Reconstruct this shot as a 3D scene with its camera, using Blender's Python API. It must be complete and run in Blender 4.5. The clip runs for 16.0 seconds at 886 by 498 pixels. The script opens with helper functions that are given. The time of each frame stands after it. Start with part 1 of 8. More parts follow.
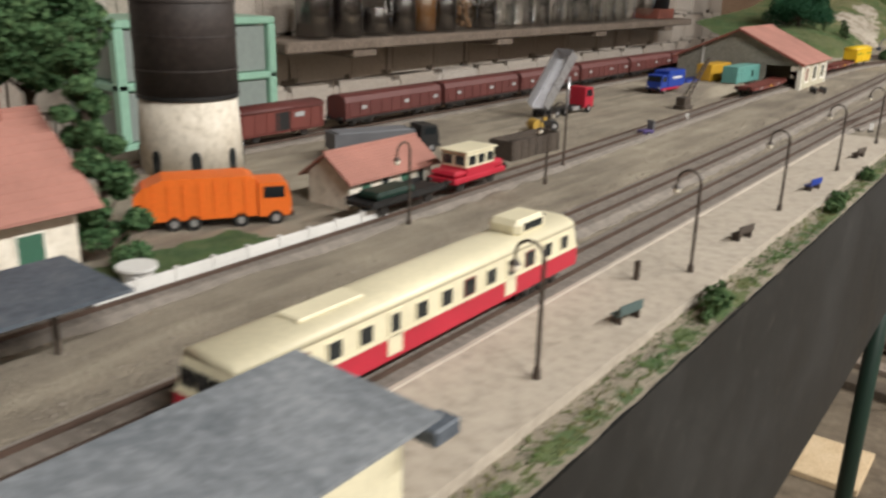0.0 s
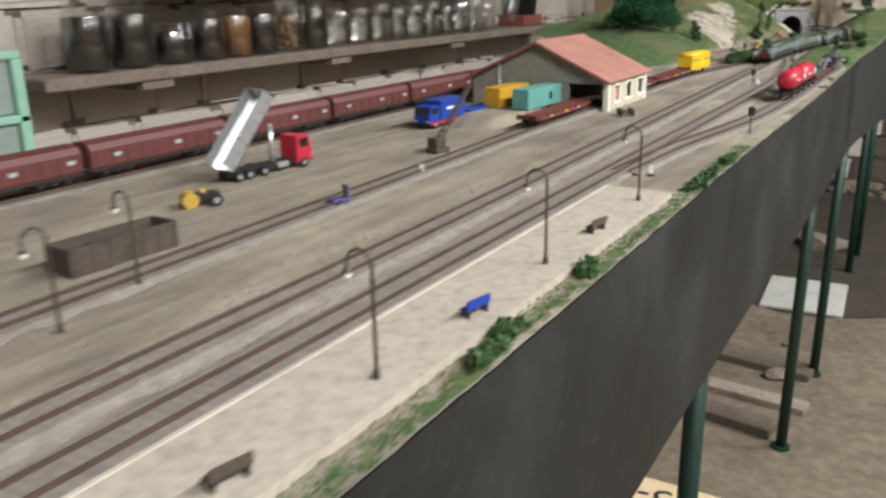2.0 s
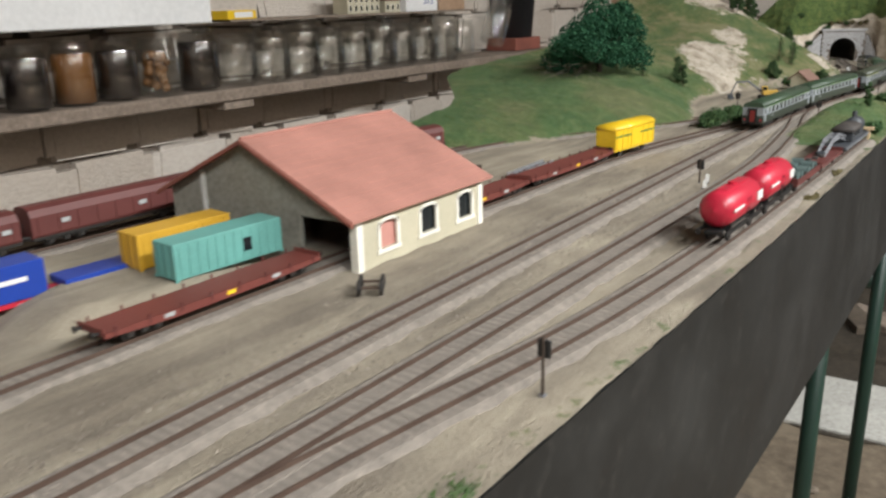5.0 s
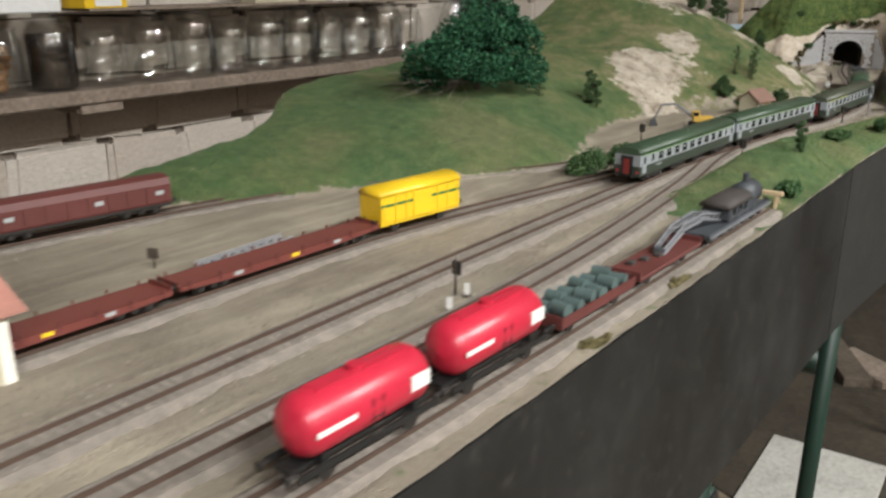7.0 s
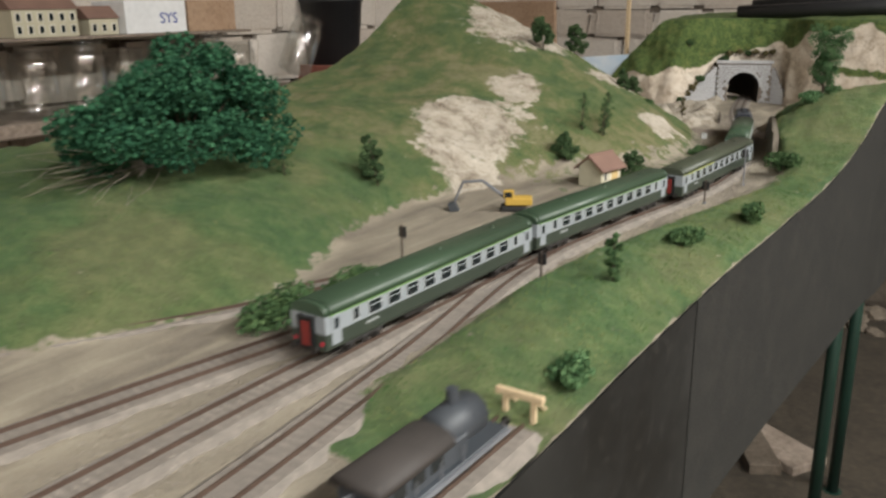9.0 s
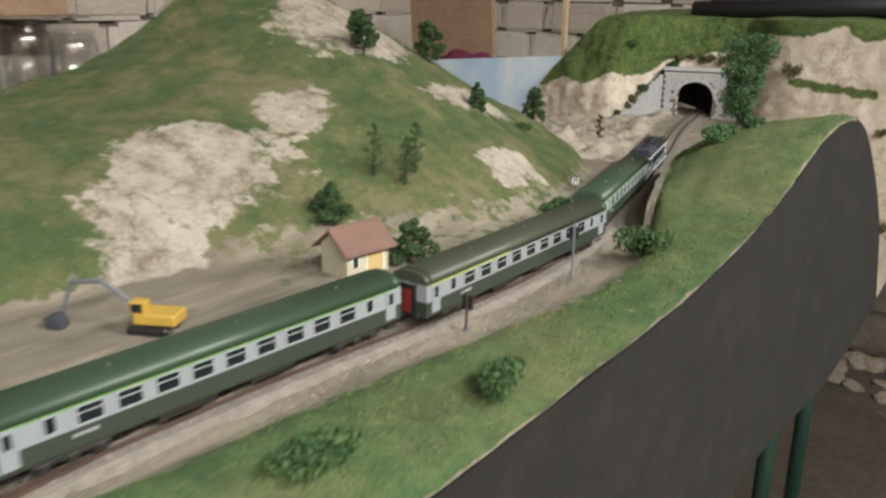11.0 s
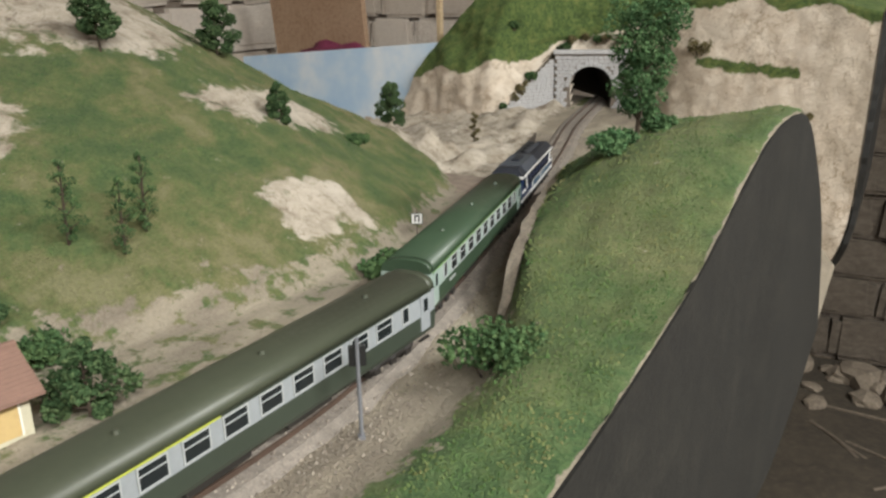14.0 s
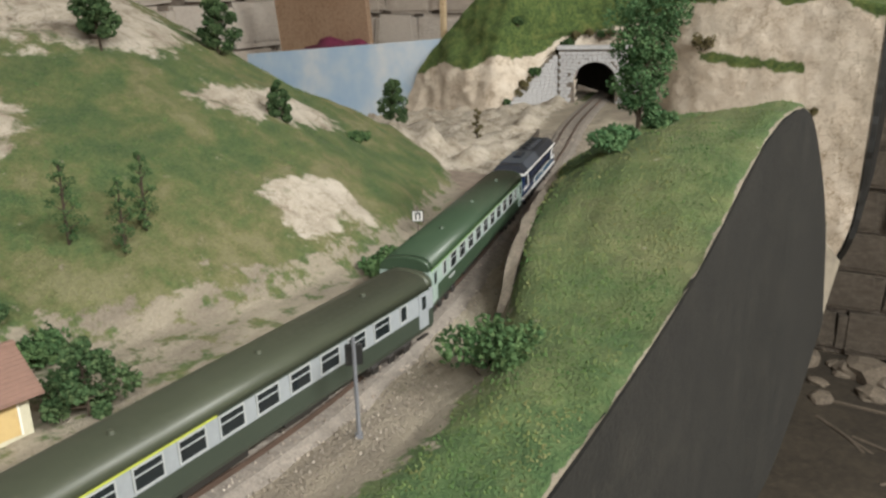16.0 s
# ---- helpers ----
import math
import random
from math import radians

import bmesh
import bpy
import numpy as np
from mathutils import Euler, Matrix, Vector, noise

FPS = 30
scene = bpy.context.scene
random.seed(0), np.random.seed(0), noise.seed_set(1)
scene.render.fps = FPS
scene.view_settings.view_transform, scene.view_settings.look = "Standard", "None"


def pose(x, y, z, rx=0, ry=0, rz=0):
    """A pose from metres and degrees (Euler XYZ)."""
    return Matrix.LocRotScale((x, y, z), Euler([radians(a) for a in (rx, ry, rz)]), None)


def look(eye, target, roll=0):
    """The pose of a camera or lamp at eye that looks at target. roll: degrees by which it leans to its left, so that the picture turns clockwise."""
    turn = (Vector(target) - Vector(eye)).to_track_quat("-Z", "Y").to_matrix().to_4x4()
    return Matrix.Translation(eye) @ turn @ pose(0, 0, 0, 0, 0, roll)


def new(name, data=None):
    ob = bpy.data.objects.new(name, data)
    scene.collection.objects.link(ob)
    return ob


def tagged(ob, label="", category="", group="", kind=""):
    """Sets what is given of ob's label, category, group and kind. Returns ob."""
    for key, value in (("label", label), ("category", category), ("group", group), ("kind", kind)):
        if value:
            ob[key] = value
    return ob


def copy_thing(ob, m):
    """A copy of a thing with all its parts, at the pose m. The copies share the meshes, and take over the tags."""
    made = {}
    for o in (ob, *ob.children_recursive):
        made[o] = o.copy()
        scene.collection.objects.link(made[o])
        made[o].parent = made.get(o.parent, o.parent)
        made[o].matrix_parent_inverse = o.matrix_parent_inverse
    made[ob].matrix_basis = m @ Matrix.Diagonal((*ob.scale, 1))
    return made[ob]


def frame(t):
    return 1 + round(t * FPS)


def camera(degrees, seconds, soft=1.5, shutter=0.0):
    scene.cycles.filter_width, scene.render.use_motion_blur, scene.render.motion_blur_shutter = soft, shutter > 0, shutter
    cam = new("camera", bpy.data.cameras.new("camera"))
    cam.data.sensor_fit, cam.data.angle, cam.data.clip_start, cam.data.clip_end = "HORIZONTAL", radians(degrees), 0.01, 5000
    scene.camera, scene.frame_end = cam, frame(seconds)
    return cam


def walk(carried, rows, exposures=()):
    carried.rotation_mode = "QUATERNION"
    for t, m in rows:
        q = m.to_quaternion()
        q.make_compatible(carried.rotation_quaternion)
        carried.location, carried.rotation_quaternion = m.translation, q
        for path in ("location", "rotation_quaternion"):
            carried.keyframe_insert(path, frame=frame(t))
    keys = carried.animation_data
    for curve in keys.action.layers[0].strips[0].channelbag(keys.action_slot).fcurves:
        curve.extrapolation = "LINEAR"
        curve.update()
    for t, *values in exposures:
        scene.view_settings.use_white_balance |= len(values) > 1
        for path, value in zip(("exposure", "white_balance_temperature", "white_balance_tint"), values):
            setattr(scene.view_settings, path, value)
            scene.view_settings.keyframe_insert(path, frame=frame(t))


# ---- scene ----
cam = camera(56.1, 16.0, 2.6, 0.5)
PATH = [
    (0, (0.002, 0.555, 1.182), (-1.122, 2.088, 0.561), 1.5),
    (0.5, (0.025, 0.645, 1.181), (-1.066, 2.21, 0.581), 1.4),
    (1, (0.058, 0.753, 1.184), (-1.037, 2.323, 0.605), 0.4),
    (1.5, (0.069, 0.84, 1.193), (-0.995, 2.433, 0.619), -0.5),
    (2, (0.053, 0.954, 1.189), (-0.933, 2.588, 0.589), -1.0),
    (2.5, (0.026, 1.084, 1.188), (-0.871, 2.768, 0.587), -1.3),
    (3, (0.023, 1.202, 1.181), (-0.887, 2.887, 0.604), -0.9),
    (3.5, (0.044, 1.347, 1.195), (-1.008, 2.957, 0.647), -0.6),
    (3.7, (0.051, 1.407, 1.197), (-1.037, 2.999, 0.666), -0.0),
    (5.8, (0.045, 1.891, 1.224), (-1.095, 3.42, 0.623), -1.9),
    (6, (0.051, 1.942, 1.221), (-1.1, 3.462, 0.617), -1.1),
    (6.5, (0.075, 2.075, 1.222), (-1.111, 3.563, 0.608), -1.1),
    (7, (0.096, 2.193, 1.232), (-1.093, 3.679, 0.618), -0.4),
    (7.5, (0.101, 2.29, 1.236), (-1.114, 3.769, 0.657), -0.5),
    (8, (0.071, 2.435, 1.23), (-1.087, 3.955, 0.64), 0.3),
    (8.5, (0.044, 2.564, 1.237), (-1.013, 4.153, 0.638), -0.5),
    (9, (0.046, 2.678, 1.24), (-1.033, 4.264, 0.673), -0.7),
    (9.5, (0.075, 2.82, 1.235), (-1.055, 4.366, 0.659), -0.7),
    (10, (0.106, 2.936, 1.248), (-1.057, 4.465, 0.691), -0.5),
    (10.2, (0.106, 2.983, 1.247), (-1.041, 4.523, 0.687), -0.1),
    (12.3, (-0.03, 3.466, 1.222), (-1.051, 5.073, 0.608), -0.8),
    (12.5, (-0.03, 3.486, 1.22), (-1.028, 5.111, 0.619), -1.1),
    (13, (-0.031, 3.507, 1.216), (-0.984, 5.16, 0.617), -1.0),
    (13.5, (-0.029, 3.51, 1.213), (-0.954, 5.181, 0.618), -0.6),
    (14, (-0.027, 3.523, 1.209), (-0.958, 5.184, 0.598), -1.2),
    (14.5, (-0.022, 3.526, 1.209), (-0.958, 5.186, 0.6), -1.2),
    (15, (-0.021, 3.527, 1.21), (-0.959, 5.184, 0.596), -1.5),
    (15.5, (-0.023, 3.527, 1.209), (-0.962, 5.182, 0.592), -1.5),
    (16, (-0.023, 3.526, 1.21), (-0.967, 5.177, 0.59), -1.6),
]
walk(cam, [(t, look(eye, target, roll)) for t, eye, target, roll in PATH],
     ((0, -0.36, 6600, 12), (0.6, -0.32, 6500, 11), (1.0, -0.16, 6200, 10), (1.5, -0.05, 6200, 10), (3.5, -0.03, 6250, 10), (6, -0.15, 6350, 10), (8.5, -0.08, 6500, 10), (12.5, 0.06, 6520, 9), (16, 0.08, 6520, 9)))

# ---- world and lights ----
world = bpy.data.worlds.new("world")
scene.world = world
world.use_nodes = True
world.node_tree.nodes["Background"].inputs[0].default_value = (1.0, 0.95, 0.88, 1)
world.node_tree.nodes["Background"].inputs[1].default_value = 0.05
EXPOSURE = 0.0
scene.view_settings.exposure = EXPOSURE
CEIL = 3.0
FLOOR = 0.09


def area(name, place, sx, sy, watts, colour=(1.0, 0.90, 0.78)):
    d = bpy.data.lights.new(name, "AREA")
    d.shape, d.size, d.size_y, d.energy, d.color = "RECTANGLE", sx, sy, watts, colour
    ob = new(name, d)
    ob.location = place
    return ob


LAMP_YS = (0.2, 2.2, 4.2)
for ly in LAMP_YS:
    area("ceiling_lamp_light", (1.9, ly, CEIL - 0.085), 0.10, 1.15, 146, (0.972, 0.978, 0.945))

# ---- materials ----


class Nodes:
    def __init__(self, name):
        self.m = bpy.data.materials.new(name)
        self.m.use_nodes = True
        self.t = self.m.node_tree
        self.b = self.t.nodes["Principled BSDF"]
        self.co = self.add("ShaderNodeTexCoord").outputs["Object"]

    def add(self, kind, **props):
        n = self.t.nodes.new(kind)
        for k, v in props.items():
            if k == "operation":
                n.operation = v
            elif k == "blend":
                n.blend_type = v
            elif k == "feature":
                n.feature = v
        return n

    def link(self, a, b):
        self.t.links.new(a, b)

    def noise(self, scale, detail=4, rough=0.55):
        n = self.add("ShaderNodeTexNoise")
        n.inputs["Scale"].default_value, n.inputs["Detail"].default_value, n.inputs["Roughness"].default_value = scale, detail, rough
        self.link(self.co, n.inputs["Vector"])
        return n.outputs["Fac"]

    def ramp(self, fac, stops):
        r = self.add("ShaderNodeValToRGB")
        el = r.color_ramp.elements
        while len(el) < len(stops):
            el.new(0.5)
        for e, (p, c) in zip(el, stops):
            e.position, e.color = p, (*c, 1) if len(c) == 3 else c
        self.link(fac, r.inputs[0])
        return r.outputs[0]

    def mix(self, fac, a, b, blend="MIX"):
        n = self.add("ShaderNodeMixRGB", blend=blend)
        for sock, v in zip(n.inputs, (fac, a, b)):
            if isinstance(v, (int, float)):
                sock.default_value = v
            elif isinstance(v, tuple):
                sock.default_value = (*v, 1)
            else:
                self.link(v, sock)
        return n.outputs[0]

    def attr(self, name):
        n = self.add("ShaderNodeAttribute")
        n.attribute_name = name
        return n.outputs["Fac"]

    def bump(self, h, strength=0.3, dist=0.001):
        n = self.add("ShaderNodeBump")
        n.inputs["Strength"].default_value, n.inputs["Distance"].default_value = strength, dist
        self.link(h, n.inputs["Height"])
        self.link(n.outputs[0], self.b.inputs["Normal"])

    def done(self, col, rough=0.6, metal=0.0):
        if isinstance(col, tuple):
            self.b.inputs["Base Color"].default_value = (*col, 1)
        else:
            self.link(col, self.b.inputs["Base Color"])
        if isinstance(rough, (int, float)):
            self.b.inputs["Roughness"].default_value = rough
        else:
            self.link(rough, self.b.inputs["Roughness"])
        self.b.inputs["Metallic"].default_value = metal
        return self.m


def scaled(c, k):
    return tuple(min(1.0, v * k) for v in c)


def paint(name, c, rough=0.45, wear=0.25, scale=60, metal=0.0):
    """Plain moulded or painted surface with slight soiling at two scales."""
    n = Nodes(name)
    big = n.ramp(n.noise(scale * 0.3, 3), [(0.35, (0, 0, 0)), (0.75, (1, 1, 1))])
    fine = n.noise(scale * 6, 5)
    col = n.mix(big, c, scaled(c, 1 - wear))
    col = n.mix(0.18, col, n.ramp(fine, [(0.3, scaled(c, 0.55)), (0.7, scaled(c, 1.2))]))
    n.bump(fine, 0.12, 0.0003)
    rgh = n.add("ShaderNodeMapRange")
    n.link(fine, rgh.inputs[0])
    rgh.inputs[3].default_value, rgh.inputs[4].default_value = max(0.05, rough - 0.08), min(1, rough + 0.12)
    return n.done(col, rgh.outputs[0], metal)


def rough_mat(name, c1, c2, c3, scale, strength=0.5, dist=0.002, rough=0.9):
    """Stony, earthy or scattered surface of three colours."""
    n = Nodes(name)
    a, f = n.noise(scale, 6, 0.6), n.noise(scale * 9, 5, 0.65)
    col = n.ramp(a, [(0.3, c1), (0.5, c2), (0.72, c3)])
    col = n.mix(0.45, col, n.ramp(f, [(0.3, scaled(c1, 0.55)), (0.5, c2), (0.7, scaled(c3, 1.15))]))
    h = n.mix(0.5, a, f)
    n.bump(h, strength, dist)
    return n.done(col, rough)


M = {}
n = Nodes("scuffed_black_board")
a_, f_ = n.noise(6, 6, 0.65), n.noise(70, 6, 0.7)
c_ = n.ramp(a_, [(0.36, (0.0036, 0.0036, 0.0032)), (0.52, (0.0064, 0.0063, 0.0055)), (0.66, (0.0140, 0.0134, 0.0118))])
c_ = n.mix(n.ramp(f_, [(0.56, (0, 0, 0)), (0.68, (0.55, 0.55, 0.55))]), c_, (0.032, 0.030, 0.026))
n.bump(n.mix(0.5, a_, f_), 0.25, 0.001)
M["black_board"] = n.done(c_, n.ramp(a_, [(0.3, (0.5, 0.5, 0.5)), (0.7, (0.75, 0.75, 0.75))]))
M["platform"] = rough_mat("platform_sand", (0.315, 0.27, 0.215), (0.365, 0.318, 0.258), (0.415, 0.365, 0.30), 14, 0.2, 0.0008)
M["kerb"] = paint("pale_kerb_stone", (0.46, 0.40, 0.335), 0.8, 0.3, 80)
M["ballast"] = rough_mat("ballast_grit", (0.125, 0.108, 0.093), (0.205, 0.178, 0.152), (0.30, 0.26, 0.222), 90, 0.9, 0.0015)
M["sleeper"] = paint("dusty_sleeper", (0.198, 0.171, 0.146), 0.9, 0.35, 120)
M["rail"] = paint("rusty_rail", (0.135, 0.09, 0.07), 0.5, 0.4, 120, 0.5)
M["mortar"] = rough_mat("dark_mortar", (0.10, 0.08, 0.065), (0.17, 0.14, 0.115), (0.26, 0.22, 0.18), 12, 0.6, 0.01)
n = Nodes("limestone_block")
oi = n.add("ShaderNodeObjectInfo")
a_, f_ = n.noise(3, 6, 0.65), n.noise(16, 7, 0.7)
c_ = n.ramp(oi.outputs["Random"], [(0.0, (0.50, 0.43, 0.37)), (0.5, (0.64, 0.57, 0.50)), (1.0, (0.74, 0.68, 0.62))])
c_ = n.mix(0.38, c_, n.ramp(f_, [(0.25, (0.26, 0.205, 0.165)), (0.5, (0.54, 0.47, 0.40)), (0.75, (0.68, 0.64, 0.57))]))
n.bump(n.mix(0.5, a_, f_), 0.6, 0.03)
M["wall_block"] = n.done(c_, 0.92)
M["earth"] = rough_mat("earth_floor", (0.070, 0.052, 0.034), (0.115, 0.088, 0.060), (0.175, 0.14, 0.098), 3.5, 0.7, 0.01)
M["ceiling"] = rough_mat("ceiling_plaster", (0.40, 0.36, 0.32), (0.48, 0.44, 0.40), (0.55, 0.51, 0.47), 4, 0.3, 0.004)
M["shelf_wood"] = rough_mat("dusty_shelf_board", (0.14, 0.105, 0.08), (0.21, 0.165, 0.13), (0.30, 0.245, 0.20), 9, 0.4, 0.002)
M["leg_green"] = paint("dark_green_steel", (0.009, 0.032, 0.022), 0.45, 0.4, 20)
M["coach_green"] = paint("coach_green", (0.041, 0.070, 0.041), 0.40, 0.15)
M["coach_olive"] = paint("coach_dull_olive_roof", (0.060, 0.068, 0.046), 0.42, 0.2)
M["coach_dark"] = paint("coach_dark_green", (0.039, 0.050, 0.037), 0.4, 0.15)
M["coach_grey"] = paint("coach_silver_grey", (0.27, 0.29, 0.305), 0.4, 0.12)
M["blue"] = paint("loco_blue", (0.010, 0.022, 0.065), 0.28, 0.15)
M["white"] = paint("white_plastic", (0.74, 0.73, 0.70), 0.4, 0.12)
M["cream"] = paint("cream_plastic", (0.72, 0.66, 0.47), 0.4, 0.12)
M["red"] = paint("red_plastic", (0.46, 0.020, 0.042), 0.38, 0.15)
M["oxide"] = paint("oxide_red_plastic", (0.115, 0.030, 0.026), 0.55, 0.25)
M["oxide_bright"] = paint("bright_oxide_red", (0.165, 0.042, 0.033), 0.5, 0.25)
M["orange"] = paint("orange_plastic", (0.80, 0.16, 0.02), 0.4, 0.1)
M["yellow"] = paint("yellow_plastic", (0.80, 0.52, 0.02), 0.35, 0.1)
M["black"] = paint("black_plastic", (0.012, 0.012, 0.012), 0.5, 0.2)
M["roof_tile"] = paint("salmon_tile_roof", (0.40, 0.185, 0.145), 0.8, 0.3)
M["stucco"] = paint("cream_stucco", (0.50, 0.46, 0.34), 0.85, 0.2)

# ---- mesh helpers ----


def make(name, bm, mat, parent=None):
    me = bpy.data.meshes.new(name)
    bm.to_mesh(me)
    bm.free()
    for m in (mat if isinstance(mat, (list, tuple)) else [mat]):
        me.materials.append(m)
    ob = new(name, me)
    if parent is not None:
        ob.parent = parent
    return ob


def part(name, bm, mat, parent, label=""):
    """One mesh under a thing or under a part."""
    ob = make(name, bm, mat, parent)
    if label:
        ob["label"] = label
    return ob


def thing(name, label, category, at=None, group="", kind=""):
    ob = new(name)
    ob.empty_display_size = 0.01
    if at is not None:
        ob.matrix_basis = at
    return tagged(ob, label, category, group, kind)


def box(bm, x0, x1, y0, y1, z0, z1, bevel=0.0, m=None):
    r = bmesh.ops.create_cube(bm, size=1)
    vs = r["verts"]
    for v in vs:
        v.co = Vector(((x0 + x1) / 2 + v.co.x * (x1 - x0), (y0 + y1) / 2 + v.co.y * (y1 - y0), (z0 + z1) / 2 + v.co.z * (z1 - z0)))
    if bevel > 0:
        es = list({e for v in vs for e in v.link_edges})
        rb = bmesh.ops.bevel(bm, geom=es, offset=bevel, segments=1, affect="EDGES")
        vs = list(rb["verts"])
    if m is not None:
        for v in vs:
            v.co = m @ v.co
    return vs


def one_box(*a, **k):
    bm = bmesh.new()
    box(bm, *a, **k)
    return bm


def cyl(bm, r0, r1, length, m=None, n=16, caps=True):
    """Along z from 0 to length, then moved by m."""
    r = bmesh.ops.create_cone(bm, cap_ends=caps, segments=n, radius1=r0, radius2=r1, depth=length)
    t = Matrix.Translation((0, 0, length / 2))
    for v in r["verts"]:
        v.co = t @ v.co
        if m is not None:
            v.co = m @ v.co
    return r["verts"]


def smooth(bm, on=True):
    for f in bm.faces:
        f.smooth = on
    return bm


def rod(bm, a, b, r, n=8):
    a, b = Vector(a), Vector(b)
    q = (b - a).to_track_quat("Z", "Y").to_matrix().to_4x4()
    return cyl(bm, r, r, (b - a).length, Matrix.Translation(a) @ q, n)


def prism(bm, profile, y0, y1, m=None):
    """A profile of (x, z) pairs drawn along y."""
    a = [bm.verts.new((x, y0, z)) for x, z in profile]
    b = [bm.verts.new((x, y1, z)) for x, z in profile]
    n = len(profile)
    for i in range(n):
        j = (i + 1) % n
        bm.faces.new((a[i], a[j], b[j], b[i]))
    bm.faces.new(a[::-1])
    bm.faces.new(b)
    if m is not None:
        for v in a + b:
            v.co = m @ v.co
    bmesh.ops.recalc_face_normals(bm, faces=bm.faces[:])
    return bm


def step(a, b, t):
    t = min(1.0, max(0.0, (t - a) / (b - a)))
    return t * t * (3 - 2 * t)


def curve_at(pts, y):
    """Smooth line through a few (y, value) pairs."""
    if y <= pts[0][0]:
        return pts[0][1]
    if y >= pts[-1][0]:
        return pts[-1][1]
    for k in range(len(pts) - 1):
        (y0, v0), (y1, v1) = pts[k], pts[k + 1]
        if y <= y1:
            vm = pts[k - 1] if k else (2 * y0 - y1, 2 * v0 - v1)
            vp = pts[k + 2] if k + 2 < len(pts) else (2 * y1 - y0, 2 * v1 - v0)
            s0, s1 = (v1 - vm[1]) / (y1 - vm[0]), (vp[1] - v0) / (vp[0] - y0)
            u, h = (y - y0) / (y1 - y0), y1 - y0
            return ((2 * u**3 - 3 * u * u + 1) * v0 + (u**3 - 2 * u * u + u) * h * s0 + (3 * u * u - 2 * u**3) * v1 + (u**3 - u * u) * h * s1)


# ---- plan of the layout: lines running along y ----
DECK = 1.0
RIM = [(-0.6, -0.113), (0.87, -0.125), (1.4, -0.128), (2.0, -0.134), (2.45, -0.133), (3.0, -0.139), (3.35, -0.145), (3.6, -0.138), (3.8, -0.129), (3.95, -0.122), (4.16, -0.114), (4.28, -0.101), (4.5, -0.096)]
MAIN = [(-0.6, -0.284), (1.4, -0.289), (2.25, -0.306), (2.75, -0.318), (3.2, -0.322), (3.5, -0.304), (3.68, -0.280), (3.80, -0.272), (3.90, -0.279), (4.03, -0.303), (4.2, -0.343), (4.38, -0.390), (4.6, -0.449), (4.9, -0.535), (5.2, -0.603), (5.6, -0.68)]
FALL = [(3.95, 0.0), (4.2, -0.008), (4.4, -0.019), (4.9, -0.038), (5.2, -0.046), (5.6, -0.050)]
TRACK_A = [(-0.6, -0.232), (1.0, -0.236), (2.5, -0.236), (2.8, -0.243), (3.1, -0.275), (3.3, -0.308), (3.42, -0.312)]
TRACK_B = [(1.75, -0.229), (1.95, -0.214), (2.2, -0.182), (2.45, -0.171), (3.08, -0.169)]
GOODS = [(0.6, -0.408), (1.2, -0.410), (1.75, -0.424), (2.0, -0.431), (2.5, -0.428), (2.75, -0.421), (3.0, -0.385), (3.25, -0.340), (3.4, -0.318)]
HOPPER = [(0.5, -0.697), (1.9, -0.697), (2.3, -0.690), (2.55, -0.672), (2.8, -0.625), (2.95, -0.548), (3.1, -0.470), (3.3, -0.392), (3.5, -0.318)]
HILL_FOOT = [(2.40, -0.92), (2.66, -0.70), (2.72, -0.64), (2.9, -0.545), (3.12, -0.440), (3.25, -0.475), (3.42, -0.535), (3.6, -0.525), (3.78, -0.452), (3.85, -0.418), (3.93, -0.385), (4.02, -0.372), (4.12, -0.383), (4.24, -0.430), (4.34, -0.463), (4.45, -0.53), (4.8, -0.62)]
HILL_TOP = [(2.5, 0.0), (2.75, 0.03), (3.1, 0.070), (3.35, 0.090), (3.6, 0.105), (3.78, 0.135), (3.92, 0.20), (4.05, 0.34), (4.13, 0.40), (4.21, 0.32), (4.29, 0.17), (4.38, 0.12), (4.48, 0.06), (4.62, 0.004), (5.6, 0.001)]
HILL_SLOPE = [(2.5, 0.25), (3.1, 0.42), (3.4, 0.55), (3.6, 0.62), (4.0, 0.62), (4.3, 0.60), (4.8, 0.5)]
BANK = [(3.0, 0.0), (3.1, 0.012), (3.28, 0.026), (3.45, 0.018), (3.7, 0.014), (3.9, 0.022), (4.0, 0.038), (4.1, 0.045), (4.25, 0.047), (4.38, 0.040), (4.5, 0.030), (4.7, -0.02), (4.9, -0.05)]
VERGE = [(3.0, 0.030), (3.5, 0.032), (3.7, 0.040), (3.85, 0.050), (3.98, 0.050), (4.1, 0.046), (4.5, 0.046), (4.9, 0.05)]
RIM_Z = [(3.35, 0.0), (3.6, 0.004), (3.8, 0.012), (3.9, 0.025), (4.0, 0.042), (4.1, 0.068), (4.2, 0.097), (4.26, 0.101), (4.32, 0.085), (4.40, 0.04), (4.49, -0.02), (4.60, -0.11), (4.72, -0.26)]


ROCKS = [(-0.60, 3.705, 0.085, 0.130), (-0.545, 3.625, 0.045, 0.065), (-0.622, 3.872, 0.045, 0.066), (-0.735, 4.09, 0.120, 0.125), (-0.437, 4.047, 0.040, 0.060), (-0.568, 4.145, 0.042, 0.115)]


